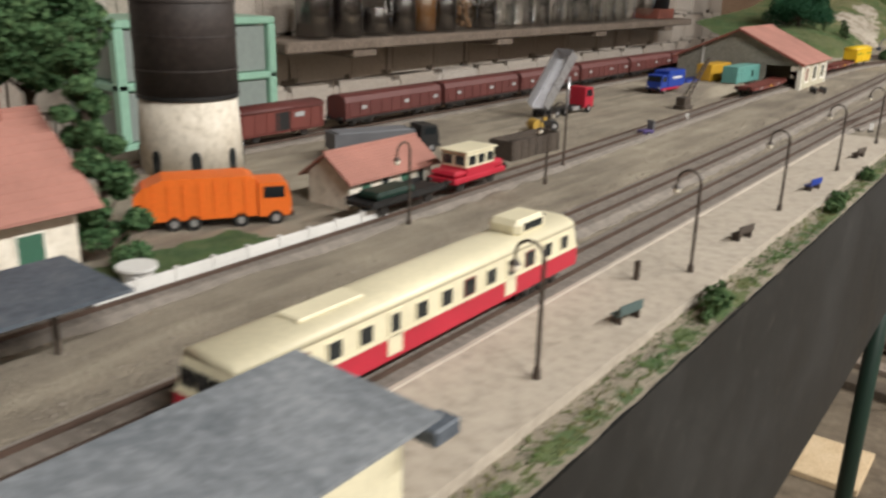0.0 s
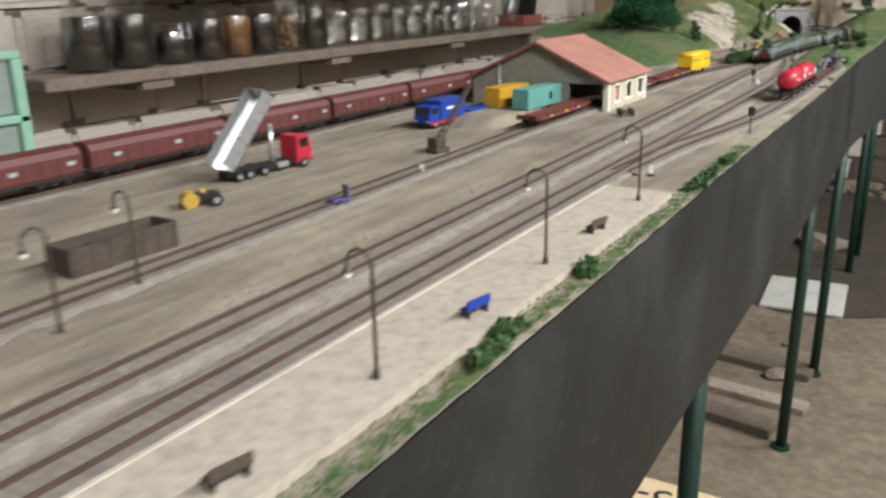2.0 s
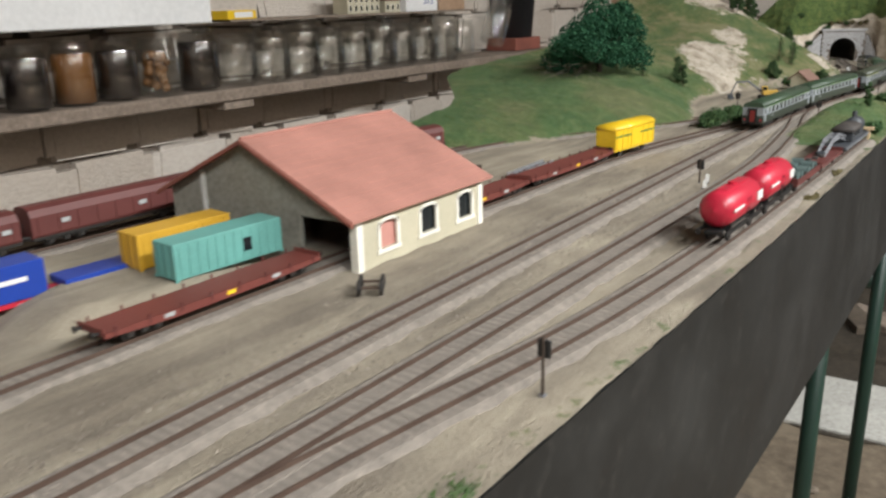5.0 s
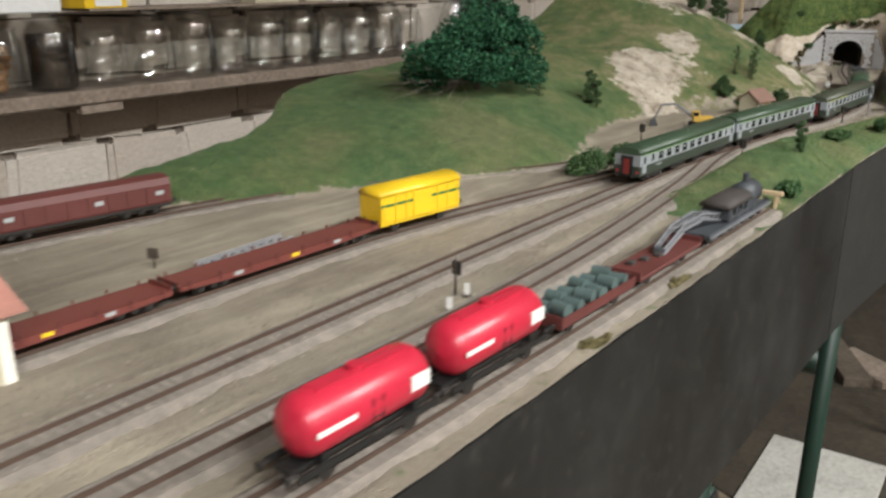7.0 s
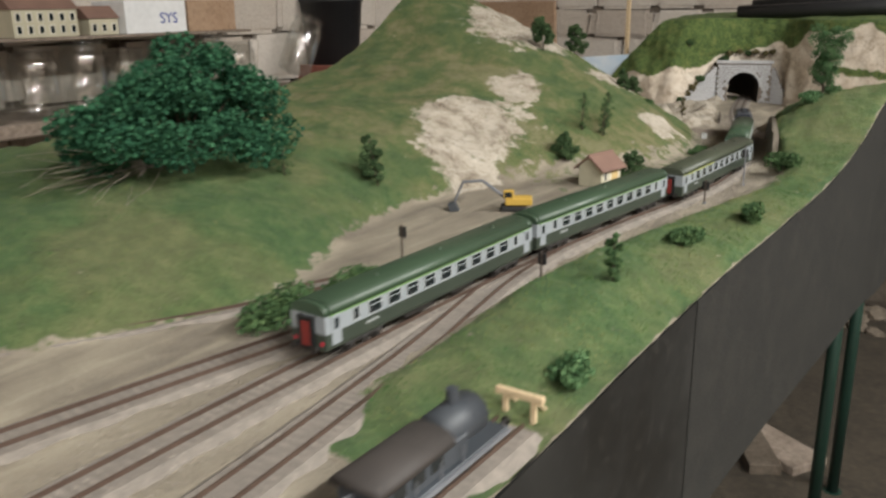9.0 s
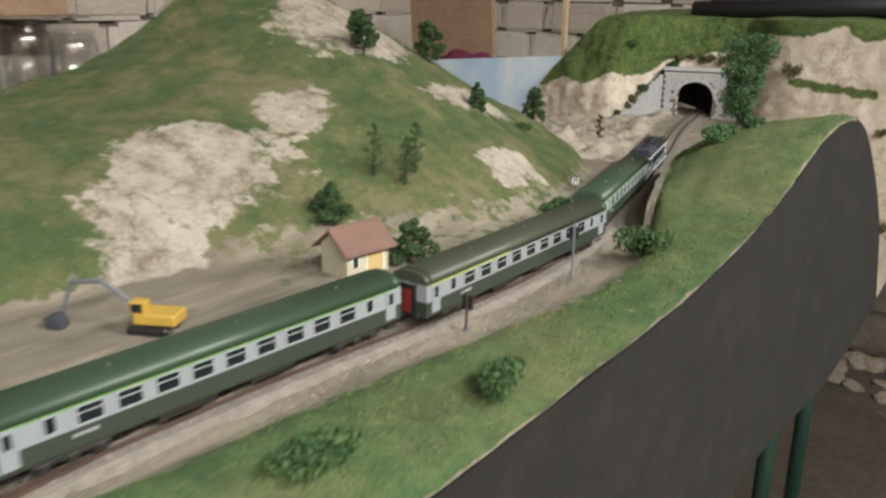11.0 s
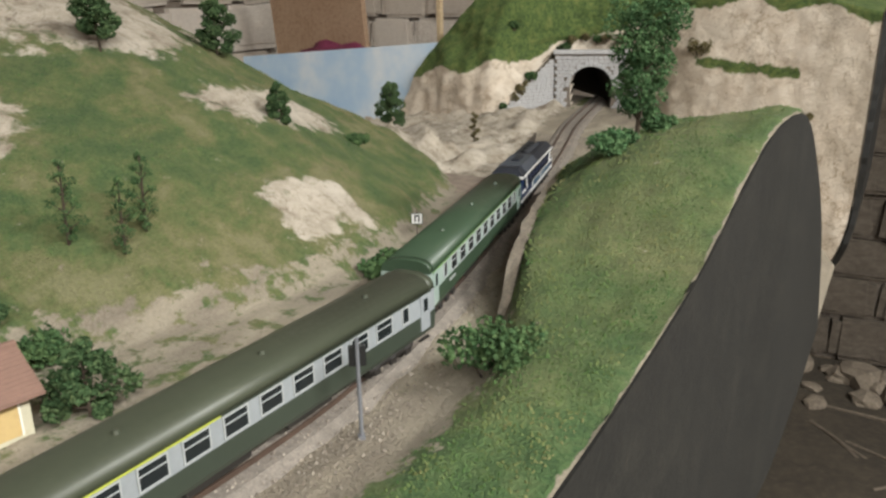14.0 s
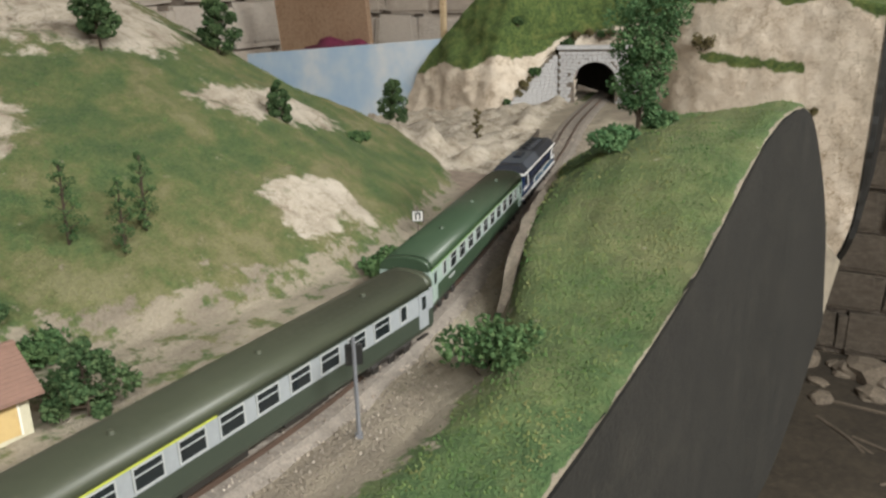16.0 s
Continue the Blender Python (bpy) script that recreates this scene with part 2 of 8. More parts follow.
def land(x, y):
    """Height of the modelled ground over the deck, its grass share and its bare-rock share."""
    h = g = r = 0.0
    d = curve_at(HILL_FOOT, y) - x
    if y > 2.4 and d > 0:
        top, sl = max(0.001, curve_at(HILL_TOP, y)), curve_at(HILL_SLOPE, y)
        h = top * math.tanh(d * sl / top) * step(0, 0.03, d)
        g = step(0.0, 0.03 + 0.025 * step(3.5, 3.8, y) * (1 - step(4.05, 4.2, y)), d)
        w = 0.34 * noise.noise((x * 9, y * 9, 3)) + 0.30 * noise.noise((x * 30, y * 30, 7)) + 0.18 * noise.noise((x * 80, y * 80, 1))
        for cx, cy, ax, ay in ROCKS:
            q = math.hypot((x - cx) / ax, (y - cy) / ay) + w
            r = max(r, 1 - step(0.50, 1.15, q))
    if y < 0.95 and -0.475 < x < -0.408:
        g = max(g, step(0.78, 0.82, y) * (1 - step(0.93, 0.95, y)))
    if y < 3.0 and x > curve_at(RIM, y) - 0.03:
        g = max(g, 0.55 * step(0.0, 0.012, x - curve_at(RIM, y) + 0.024) * (1 if y < 2.0 else 0.5))
    m, inner = curve_at(MAIN, y), 0.0
    if y > 3.5 and x < m - 0.05:
        g = max(g, 0.38 * step(3.55, 3.75, y) * step(0.05, 0.09, m - x))
    if y > 2.98 and x > m + 0.03:
        top = curve_at(BANK, y)
        far = step(3.85, 4.05, y)
        w = 0.05 * (1 - far) + (0.010 + 0.035 * step(4.2, 4.36, y)) * far
        v = curve_at(VERGE, y)
        e = x - (m + v)
        inner = step(0, w, e)
        rim = curve_at(RIM, y)
        k = min(1, max(0, (x - (m + v + w)) / max(0.02, rim - (m + v + w))))
        h = inner * (top * (1 - k * k) + curve_at(RIM_Z, y) * k * k) if y > 3.35 else inner * top * (1 - step(0.4, 1, k))
        h += inner * 0.12 * k * (1 - k) * step(3.98, 4.15, y) * (1 - step(4.3, 4.5, y))
        g = inner * (1 - step(4.40, 4.52, y))
    if y > 3.9:
        h += (1 - inner) * curve_at(FALL, y)
        d = m - 0.040 - x
        if y > 4.3 and d > 0:
            q = step(4.34, 4.46, y)
            h += q * (-0.10 * d + step(0, 0.04, d) * (0.030 * abs(noise.noise((x * 16, y * 16, 3))) + 0.012 * abs(noise.noise((x * 45, y * 45, 8)))))
            r = max(r, q * step(0.0, 0.03, d) * (1 - step(0.02, 0.05, h - curve_at(FALL, y)) * (1 - step(4.42, 4.5, y))))
            g *= 1 - step(4.40, 4.48, y)
    g *= step(0.001, 0.004, curve_at(RIM, y) - x + 0.0012 * noise.noise((y * 60, 0, 0)))
    h += 0.0016 * noise.noise((x * 40, y * 40, 0)) + (0.006 * noise.noise((x * 14, y * 14, 5)) + 0.003 * noise.noise((x * 45, y * 45, 9))) * g
    h += r * (0.006 * abs(noise.noise((x * 25, y * 25, 2))) + 0.005 * abs(noise.noise((x * 70, y * 70, 4))) - 0.002)
    return h, g, r

# ---- structure: the room ----


def slab(name, x0, x1, y0, y1, z0, z1, mat, label, cat):
    ob = make(name, one_box(x0, x1, y0, y1, z0, z1), mat)
    return tagged(ob, label, cat, kind="structure")


WX = -1.88
# floor colour darkened to stand for the shade far from the lamps
M["earth_shade"] = rough_mat("shaded_earth_colour", (0.018, 0.013, 0.008), (0.032, 0.024, 0.015), (0.056, 0.043, 0.028), 6, 0.8, 0.008)
slab("floor", -2.2, 2.6, -1.4, 6.5, FLOOR - 0.1, FLOOR, M["earth"], "bare tan earth floor of the cellar", "floor")
slab("ceiling", -2.2, 2.6, -1.4, 6.5, CEIL, CEIL + 0.1, M["ceiling"], "plain plastered cellar ceiling", "ceiling")
slab("wall_west", WX - 0.3, WX, -1.4, 6.5, FLOOR, CEIL, M["mortar"], "old cellar wall of rough pale limestone blocks", "wall")
slab("wall_east", 2.4, 2.6, -1.4, 6.5, FLOOR, CEIL, M["mortar"], "rough stone cellar wall", "wall")
slab("wall_north", -2.2, 2.6, 6.12, 6.4, FLOOR, CEIL, M["mortar"], "far cellar wall of rough stone blocks", "wall")
slab("wall_south", -2.2, 2.6, -1.4, -1.2, FLOOR, CEIL, M["mortar"], "rough stone cellar wall", "wall")

# thin dark sheet over the floor: paints the far end's shade
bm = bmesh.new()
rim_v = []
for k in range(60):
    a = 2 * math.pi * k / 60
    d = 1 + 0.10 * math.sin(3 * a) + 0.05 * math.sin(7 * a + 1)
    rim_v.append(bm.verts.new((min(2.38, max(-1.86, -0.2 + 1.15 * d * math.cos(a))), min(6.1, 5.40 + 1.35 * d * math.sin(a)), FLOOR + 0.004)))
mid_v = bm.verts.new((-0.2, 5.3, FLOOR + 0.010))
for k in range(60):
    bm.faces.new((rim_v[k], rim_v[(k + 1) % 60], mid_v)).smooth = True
tagged(make("ground_dark_earth", bm, M["earth_shade"]), "dark earth-coloured sheet painting the shade at the cellar's far end", "earth", kind="structure")

# ---- structure: the layout ----


def terrain():
    bm = bmesh.new()
    NX, NY = 104, 600
    ys = [-0.5 + 5.86 * j / NY for j in range(NY + 1)]
    lay_g, lay_r, lay_d = bm.verts.layers.float.new("grass"), bm.verts.layers.float.new("rock"), bm.verts.layers.float.new("dry")
    grid = []
    for y in ys:
        x1 = curve_at(RIM, y) - 0.0014
        x0 = -0.775 - 0.175 * step(2.85, 3.15, y) - 0.08 * step(4.4, 4.5, y)
        row = []
        for i in range(NX + 1):
            x = x0 + (x1 - x0) * (1 - (1 - i / NX) ** 1.4)
            h, g, r = land(x, y)
            v = bm.verts.new((x, y, DECK + h))
            v[lay_g], v[lay_r] = g, r
            v[lay_d] = step(3.15, 3.75, y + 0.5 * max(0, -0.6 - x)) if x < curve_at(MAIN, y) else 0.0
            row.append(v)
        grid.append(row)
    for j in range(NY):
        for i in range(NX):
            bm.faces.new((grid[j][i], grid[j][i + 1], grid[j + 1][i + 1], grid[j + 1][i])).smooth = True
    return bm


def terrain_material():
    n = Nodes("scenery_ground")
    a, f, s = n.noise(7, 5), n.noise(55, 6, 0.65), n.noise(420, 4, 0.7)
    sand = n.ramp(a, [(0.34, (0.165, 0.137, 0.105)), (0.48, (0.265, 0.228, 0.178)), (0.56, (0.33, 0.285, 0.22)), (0.66, (0.46, 0.405, 0.31))])
    sand = n.mix(0.35, sand, n.ramp(s, [(0.3, (0.12, 0.09, 0.07)), (0.7, (0.45, 0.39, 0.32))]))
    mp = n.add("ShaderNodeMapping")
    mp.inputs["Scale"].default_value = (45, 6, 20)
    n.link(n.co, mp.inputs[0])
    st = n.add("ShaderNodeTexNoise")
    st.inputs["Scale"].default_value, st.inputs["Detail"].default_value, st.inputs["Distortion"].default_value = 1.0, 6, 0.7
    n.link(mp.outputs[0], st.inputs["Vector"])
    sand = n.mix(0.30, sand, n.ramp(st.outputs["Fac"], [(0.36, (0.12, 0.097, 0.066)), (0.46, (0.235, 0.20, 0.140)), (0.54, (0.33, 0.285, 0.20)), (0.64, (0.50, 0.44, 0.32))]))
    grass = n.ramp(f, [(0.36, (0.020, 0.048, 0.016)), (0.5, (0.064, 0.118, 0.038)), (0.62, (0.16, 0.185, 0.075))])
    grass = n.mix(0.5, grass, n.ramp(a, [(0.38, (0.032, 0.095, 0.030)), (0.48, (0.070, 0.120, 0.038)), (0.55, (0.14, 0.15, 0.055)), (0.63, (0.23, 0.19, 0.095))]))
    grass = n.mix(0.35, grass, n.ramp(s, [(0.35, (0.018, 0.045, 0.012)), (0.65, (0.13, 0.20, 0.07))]))
    mot, mot2 = n.noise(11, 6, 0.65), n.noise(34, 5, 0.7)
    dry = n.ramp(n.mix(0.45, mot, mot2), [(0.41, (0.038, 0.080, 0.026)), (0.465, (0.080, 0.118, 0.038)), (0.505, (0.135, 0.145, 0.052)), (0.55, (0.215, 0.18, 0.085)), (0.61, (0.31, 0.255, 0.15))])
    dry = n.mix(0.35, dry, n.ramp(s, [(0.35, (0.03, 0.05, 0.014)), (0.65, (0.17, 0.19, 0.075))]))
    md = n.add("ShaderNodeMath", operation="MULTIPLY")
    n.link(n.attr("dry"), md.inputs[0])
    md.inputs[1].default_value = 0.72
    grass = n.mix(md.outputs[0], grass, dry)
    g = n.attr("grass")
    add = n.add("ShaderNodeMath", operation="ADD")
    sub = n.add("ShaderNodeMath", operation="MULTIPLY_ADD")
    n.link(f, sub.inputs[0])
    sub.inputs[1].default_value, sub.inputs[2].default_value = 2.4, -1.2
    n.link(g, add.inputs[0])
    n.link(sub.outputs[0], add.inputs[1])
    edge = n.ramp(add.outputs[0], [(0.4, (0, 0, 0)), (0.6, (1, 1, 1))])
    rock = n.ramp(n.noise(30, 8, 0.7), [(0.34, (0.24, 0.195, 0.145)), (0.43, (0.39, 0.335, 0.265)), (0.52, (0.49, 0.43, 0.35)), (0.66, (0.58, 0.52, 0.44))])
    rock = cracks(n, rock, 26, 0.42)
    col = n.mix(edge, sand, grass)
    r = n.attr("rock")
    add2 = n.add("ShaderNodeMath", operation="ADD")
    n.link(r, add2.inputs[0])
    n.link(sub.outputs[0], add2.inputs[1])
    col = n.mix(n.ramp(add2.outputs[0], [(0.42, (0, 0, 0)), (0.72, (1, 1, 1))]), col, rock)
    n.bump(n.mix(0.6, f, s), 1.0, 0.0055)
    return n.done(col, 0.95)


def cracks(n, rock, scale, deep=0.32):
    """Thin branching dark fissures and pits over a rock colour."""
    for sc, w, dark in ((scale, 0.018, deep), (scale * 2.7, 0.02, 0.5 + 0.5 * (deep - 0.32))):
        k = n.ramp(n.noise(sc, 5, 0.6), [(0.5 - w, (1, 1, 1)), (0.5, (dark, dark * 0.93, dark * 0.84)), (0.5 + w, (1, 1, 1))])
        rock = n.mix(n.ramp(n.noise(sc * 0.35, 3), [(0.42, (0, 0, 0)), (0.56, (1, 1, 1))]), rock, n.mix(1.0, rock, k, "MULTIPLY"))
    return rock


M["terrain"] = terrain_material()
ground = tagged(make("ground", terrain(), M["terrain"]), "modelled ground of sand, ballast and green scatter grass", "model landscape", kind="structure")


def fascia(y0, y1, name, mat):
    bm = bmesh.new()
    n = 60
    rows = []
    for j in range(n + 1):
        y = y0 + (y1 - y0) * j / n
        x = curve_at(RIM, y)
        zt = DECK + curve_at(RIM_Z, y) - 0.0004
        zb = curve_at([(0, 0.765), (3.3, 0.765), (4.2, 0.74), (4.72, 0.735)], y)
        rows.append([bm.verts.new(p) for p in ((x, y, zb), (x, y, zt), (x - 0.0032, y, zt - 0.0008), (x - 0.0032, y, zb))])
    for a, b in zip(rows, rows[1:]):
        for k in range(4):
            bm.faces.new((a[k], a[(k + 1) % 4], b[(k + 1) % 4], b[k]))
    bm.faces.new(rows[0][::-1])
    bm.faces.new(rows[-1])
    bmesh.ops.recalc_face_normals(bm, faces=bm.faces[:])
    return tagged(make(name, bm, mat), "black-painted fascia board along the layout edge", "fascia", kind="structure")


fascia(-0.5, 3.332, "trim_fascia_1", M["black_board"])
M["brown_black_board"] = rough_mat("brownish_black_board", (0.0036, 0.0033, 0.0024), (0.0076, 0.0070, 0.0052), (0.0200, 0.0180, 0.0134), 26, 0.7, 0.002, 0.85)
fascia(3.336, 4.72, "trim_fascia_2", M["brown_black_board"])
slab("deck_board", -0.77, -0.165, -0.5, 4.4, 0.955, 0.985, M["shelf_wood"], "plywood baseboard under the model scenery", "baseboard")


def track(name, line, y0, y1, label, lift=0.0):
    bal, slp, rl = bmesh.new(), bmesh.new(), bmesh.new()
    n = max(2, int((y1 - y0) / 0.02))
    prev = None
    for j in range(n + 1):
        y = y0 + (y1 - y0) * j / n
        x = curve_at(line, y)
        dx = (curve_at(line, y + 0.01) - curve_at(line, y - 0.01)) / 0.02
        side = Vector((1, -dx, 0)).normalized()
        c = Vector((x, y, DECK + lift + curve_at(FALL, y)))
        sec = [bal.verts.new(c + side * o + Vector((0, 0, z))) for o, z in ((-0.025, -0.001), (-0.017, 0.0035), (0.017, 0.0035), (0.025, -0.001))]
        rr = []
        for s in (-1, 1):
            for o, z in ((-0.0006, 0.004), (-0.0006, 0.0066), (0.0006, 0.0066), (0.0006, 0.004)):
                rr.append(rl.verts.new(c + side * (s * 0.0088 + o) + Vector((0, 0, z))))
        if prev:
            for k in range(3):
                bal.faces.new((prev[0][k], prev[0][k + 1], sec[k + 1], sec[k]))
            for b in (0, 4):
                for k in range(3):
                    rl.faces.new((prev[1][b + k], prev[1][b + k + 1], rr[b + k + 1], rr[b + k]))
        prev = (sec, rr)
    m = int((y1 - y0) / 0.0075)
    for j in range(m):
        y = y0 + (j + 0.5) * 0.0075
        x = curve_at(line, y)
        dx = (curve_at(line, y + 0.01) - curve_at(line, y - 0.01)) / 0.02
        box(slp, -0.0145, 0.0145, -0.0013, 0.0013, 0.0018, 0.0037, 0, pose(x, y, DECK + lift + curve_at(FALL, y), 0, 0, -math.degrees(math.atan(dx))))
    t = thing(name, label, "railway track", kind="structure")
    part("ballast", bal, M["ballast"], t)
    part("sleeper_bed", slp, M["sleeper"], t)["kind"] = "stuff"
    part("rail_pair", rl, M["rail"], t, "rusty brown model rails")
    return t


track("track_main", MAIN, -0.5, 5.55, "single model railway track of rusty rails on fine ballast")
track("track_platform", TRACK_A, -0.5, 3.40, "model railway track beside the platform", -0.0004)
track("track_siding", TRACK_B, 1.78, 3.062, "model railway siding beside the fascia", -0.0008)
track("track_goods", GOODS, 0.6, 3.36, "model railway track through the goods shed", -0.0006)
track("track_hopper", HOPPER, 0.5, 3.45, "model railway track along the back", -0.0010)

PE = 1.70
bm = bmesh.new()
box(bm, -0.211, -0.150, -0.5, PE, DECK - 0.004, DECK + 0.006)
tagged(make("trim_platform_kerb", one_box(-0.2145, -0.2112, -0.5, PE, DECK - 0.004, DECK + 0.0068, 0.0004), M["kerb"]), "pale kerb along the platform edge", "kerb", kind="structure")
plat = tagged(make("platform", bm, M["platform"]), "sandy beige model station platform", "platform", kind="structure")



# ---- structure: the end cliff with the tunnel ----


def cliff_material():
    n = Nodes("plaster_rock_face")
    a, f, v = n.noise(5, 6, 0.6), n.noise(40, 8, 0.7), n.noise(160, 6, 0.7)
    rock = n.ramp(a, [(0.3, (0.50, 0.41, 0.32)), (0.5, (0.63, 0.545, 0.44)), (0.7, (0.68, 0.56, 0.44))])
    rock = n.mix(0.45, rock, n.ramp(f, [(0.34, (0.40, 0.32, 0.25)), (0.47, (0.62, 0.54, 0.45)), (0.62, (0.72, 0.65, 0.57))]))
    rock = cracks(n, rock, 19, 0.66)
    grass = n.ramp(f, [(0.3, (0.025, 0.050, 0.014)), (0.5, (0.065, 0.11, 0.025)), (0.7, (0.16, 0.17, 0.05))])
    grass = n.mix(0.35, grass, n.ramp(v, [(0.35, (0.012, 0.03, 0.008)), (0.65, (0.16, 0.20, 0.06))]))
    add = n.add("ShaderNodeMath", operation="ADD")
    sub = n.add("ShaderNodeMath", operation="MULTIPLY_ADD")
    n.link(f, sub.inputs[0])
    sub.inputs[1].default_value, sub.inputs[2].default_value = 1.6, -0.8
    n.link(n.attr("grass"), add.inputs[0])
    n.link(sub.outputs[0], add.inputs[1])
    col = n.mix(n.ramp(add.outputs[0], [(0.42, (0, 0, 0)), (0.6, (1, 1, 1))]), rock, grass)
    n.bump(n.mix(0.5, n.mix(0.5, a, f), v), 0.9, 0.006)
    return n.done(col, 0.95)


M["cliff"] = cliff_material()
PX, PY, PZ = -0.604, 5.19, 0.951
TOP = 1.185
PORTAL_TURN = 17


def cliff_point(u, v):
    """u runs along the face, v from its foot over the edge to the back of the plateau."""
    q = min(1.0, v / 0.7)
    left = curve_at([(0.0, -1.04), (0.3, -1.01), (0.55, -0.965), (1.0, -0.84)], q)
    right = curve_at([(0.0, -0.125), (0.12, -0.100), (0.28, -0.086), (1.0, -0.078)], q)
    x = left + (right - left) * u
    foot = curve_at([(-1.05, 5.12), (-0.85, 5.06), (-0.78, 5.06), (-0.735, 5.11), (-0.68, 5.185), (-0.62, 5.235), (-0.53, 5.24), (-0.46, 5.17), (-0.42, 5.12), (-0.30, 5.06), (-0.065, 4.98)], x)
    z0 = curve_at([(-1.05, 0.86), (-0.72, 0.90), (-0.6, 0.93), (-0.5, 0.93), (-0.42, 0.90), (-0.28, 0.76), (-0.065, 0.70)], x)
    top = curve_at([(-1.05, TOP), (-0.3, TOP), (-0.18, TOP - 0.012), (-0.07, TOP - 0.036)], x)
    if v < 0.7:
        lean = curve_at([(-1.05, 0.10), (-0.8, 0.11), (-0.72, 0.06), (-0.62, 0.04), (-0.55, 0.03), (-0.4, 0.05), (-0.2, 0.07), (-0.065, 0.05)], x)
        z = z0 + (top - z0) * q
        y = foot + lean * q * q
        n = 0.016 * noise.noise((x * 11, z * 11, 1)) + 0.008 * noise.noise((x * 34, z * 34, 2)) + 0.004 * noise.noise((x * 90, z * 90, 6))
        n *= 1 - 0.65 * step(-0.48, -0.36, x)
        if abs(x - PX) < 0.11 and z < PZ + 0.14:
            n = abs(n) + 0.006
        y += n
        line = curve_at([(-1.05, 1.02), (-0.85, 1.03), (-0.76, 1.045), (-0.67, 1.085), (-0.6, 1.105), (-0.5, 1.11), (-0.42, 1.15), (-0.25, 1.163), (-0.07, 1.135)], x)
        g = step(-0.012, 0.016, z - line + 0.028 * noise.noise((x * 16, z * 16, 8)))
        if -0.38 < x < -0.19:
            g = max(g, 0.8 * math.exp(-((z - 1.045 - 0.12 * x * x) / 0.013) ** 2))
        return x, y, z, g
    q = (v - 0.7) / 0.3
    y0 = cliff_point(u, 0.6999)[1]
    return x, y0 + 0.50 * q, top + 0.012 * math.sin(q * 2) + 0.006 * noise.noise((x * 9, q * 5, 1)), 1.0


bm = bmesh.new()
lay = bm.verts.layers.float.new("grass")
NU, NV = 150, 90
grid = []
for j in range(NV + 1):
    row = []
    for i in range(NU + 1):
        x, y, z, g = cliff_point(i / NU, j / NV)
        v = bm.verts.new((x, y, z))
        v[lay] = g
        row.append(v)
    grid.append(row)
for j in range(NV):
    for i in range(NU):
        q = (grid[j][i], grid[j][i + 1], grid[j + 1][i + 1], grid[j + 1][i])
        c = sum((v.co for v in q), Vector()) / 4
        if abs(c.x - PX) < 0.052 and c.z < PZ + 0.092 and j < NV * 0.65:
            continue
        bm.faces.new(q).smooth = True
tagged(make("cliff", bm, M["cliff"]), "pale plaster rock face with grass along its top", "model cliff", kind="structure")
# edge board that carries the cliff's open end
bm = bmesh.new()
rows = []
for j in range(41):
    v = 0.70 * j / 40
    x, y, z, g = cliff_point(1.0, v)
    rows.append([bm.verts.new(p) for p in ((x + 0.003, y - 0.002, z), (x + 0.012, y - 0.002, z), (x + 0.012, y + 0.35, z), (x + 0.003, y + 0.35, z))])
for a, b in zip(rows, rows[1:]):
    for k in range(4):
        bm.faces.new((a[k], a[(k + 1) % 4], b[(k + 1) % 4], b[k]))
bm.faces.new(rows[0][::-1])
bm.faces.new(rows[-1])
bmesh.ops.recalc_face_normals(bm, faces=bm.faces[:])
tagged(make("trim_cliff_end", bm, M["black_board"]), "dark board closing the end of the cliff", "fascia", kind="structure")

# tunnel portal of grey blocks
M["portal_stone"] = rough_mat("grey_portal_stone", (0.28, 0.275, 0.275), (0.42, 0.415, 0.42), (0.55, 0.545, 0.55), 60, 0.5, 0.001)
M["tunnel_dark"] = rough_mat("sooty_tunnel_lining", (0.035, 0.03, 0.025), (0.06, 0.05, 0.042), (0.09, 0.075, 0.06), 30, 0.4, 0.002)
PORTAL = thing("tunnel_portal", "grey stone tunnel portal with a dark arched mouth", "tunnel portal", pose(PX, PY, PZ, 0, 0, PORTAL_TURN), kind="structure")
AW, AS, AH, PW, PH = 0.0440, 0.046, 0.0880, 0.074, 0.120


def arch_x(z):
    """Half width of the opening at a height."""
    if z < AS:
        return AW * (0.93 + 0.07 * z / AS)
    q = (z - AS) / (AH - AS)
    return AW * math.sqrt(max(0, 1 - q * q)) if q < 1 else 0.0


bm = bmesh.new()
n = 12
za = [AH * (k / n) ** 0.8 for k in range(n + 1)]
for s in (-1, 1):
    for a, b in zip(za, za[1:]):
        for y in (0,):
            q = [(s * arch_x(a), a), (s * PW, a), (s * PW, b), (s * arch_x(b), b)]
            vs = [bm.verts.new((x, 0, z)) for x, z in q]
            vb = [bm.verts.new((x, 0.02, z)) for x, z in q]
            bm.faces.new(vs)
            bm.faces.new((vs[0], vs[3], vb[3], vb[0]))
            bm.faces.new((vs[1], vs[2], vb[2], vb[1]))
box(bm, -PW, PW, 0, 0.02, AH, PH - 0.008)
bmesh.ops.remove_doubles(bm, verts=bm.verts[:], dist=1e-6)
bmesh.ops.recalc_face_normals(bm, faces=bm.faces[:])
part("wall", bm, M["mortar"], PORTAL)
part("coping", one_box(-PW - 0.004, PW + 0.004, -0.005, 0.02, PH - 0.008, PH, 0.001), M["portal_stone"], PORTAL)
bm = bmesh.new()
prof = [(arch_x(z), z) for z in za]
prev = None
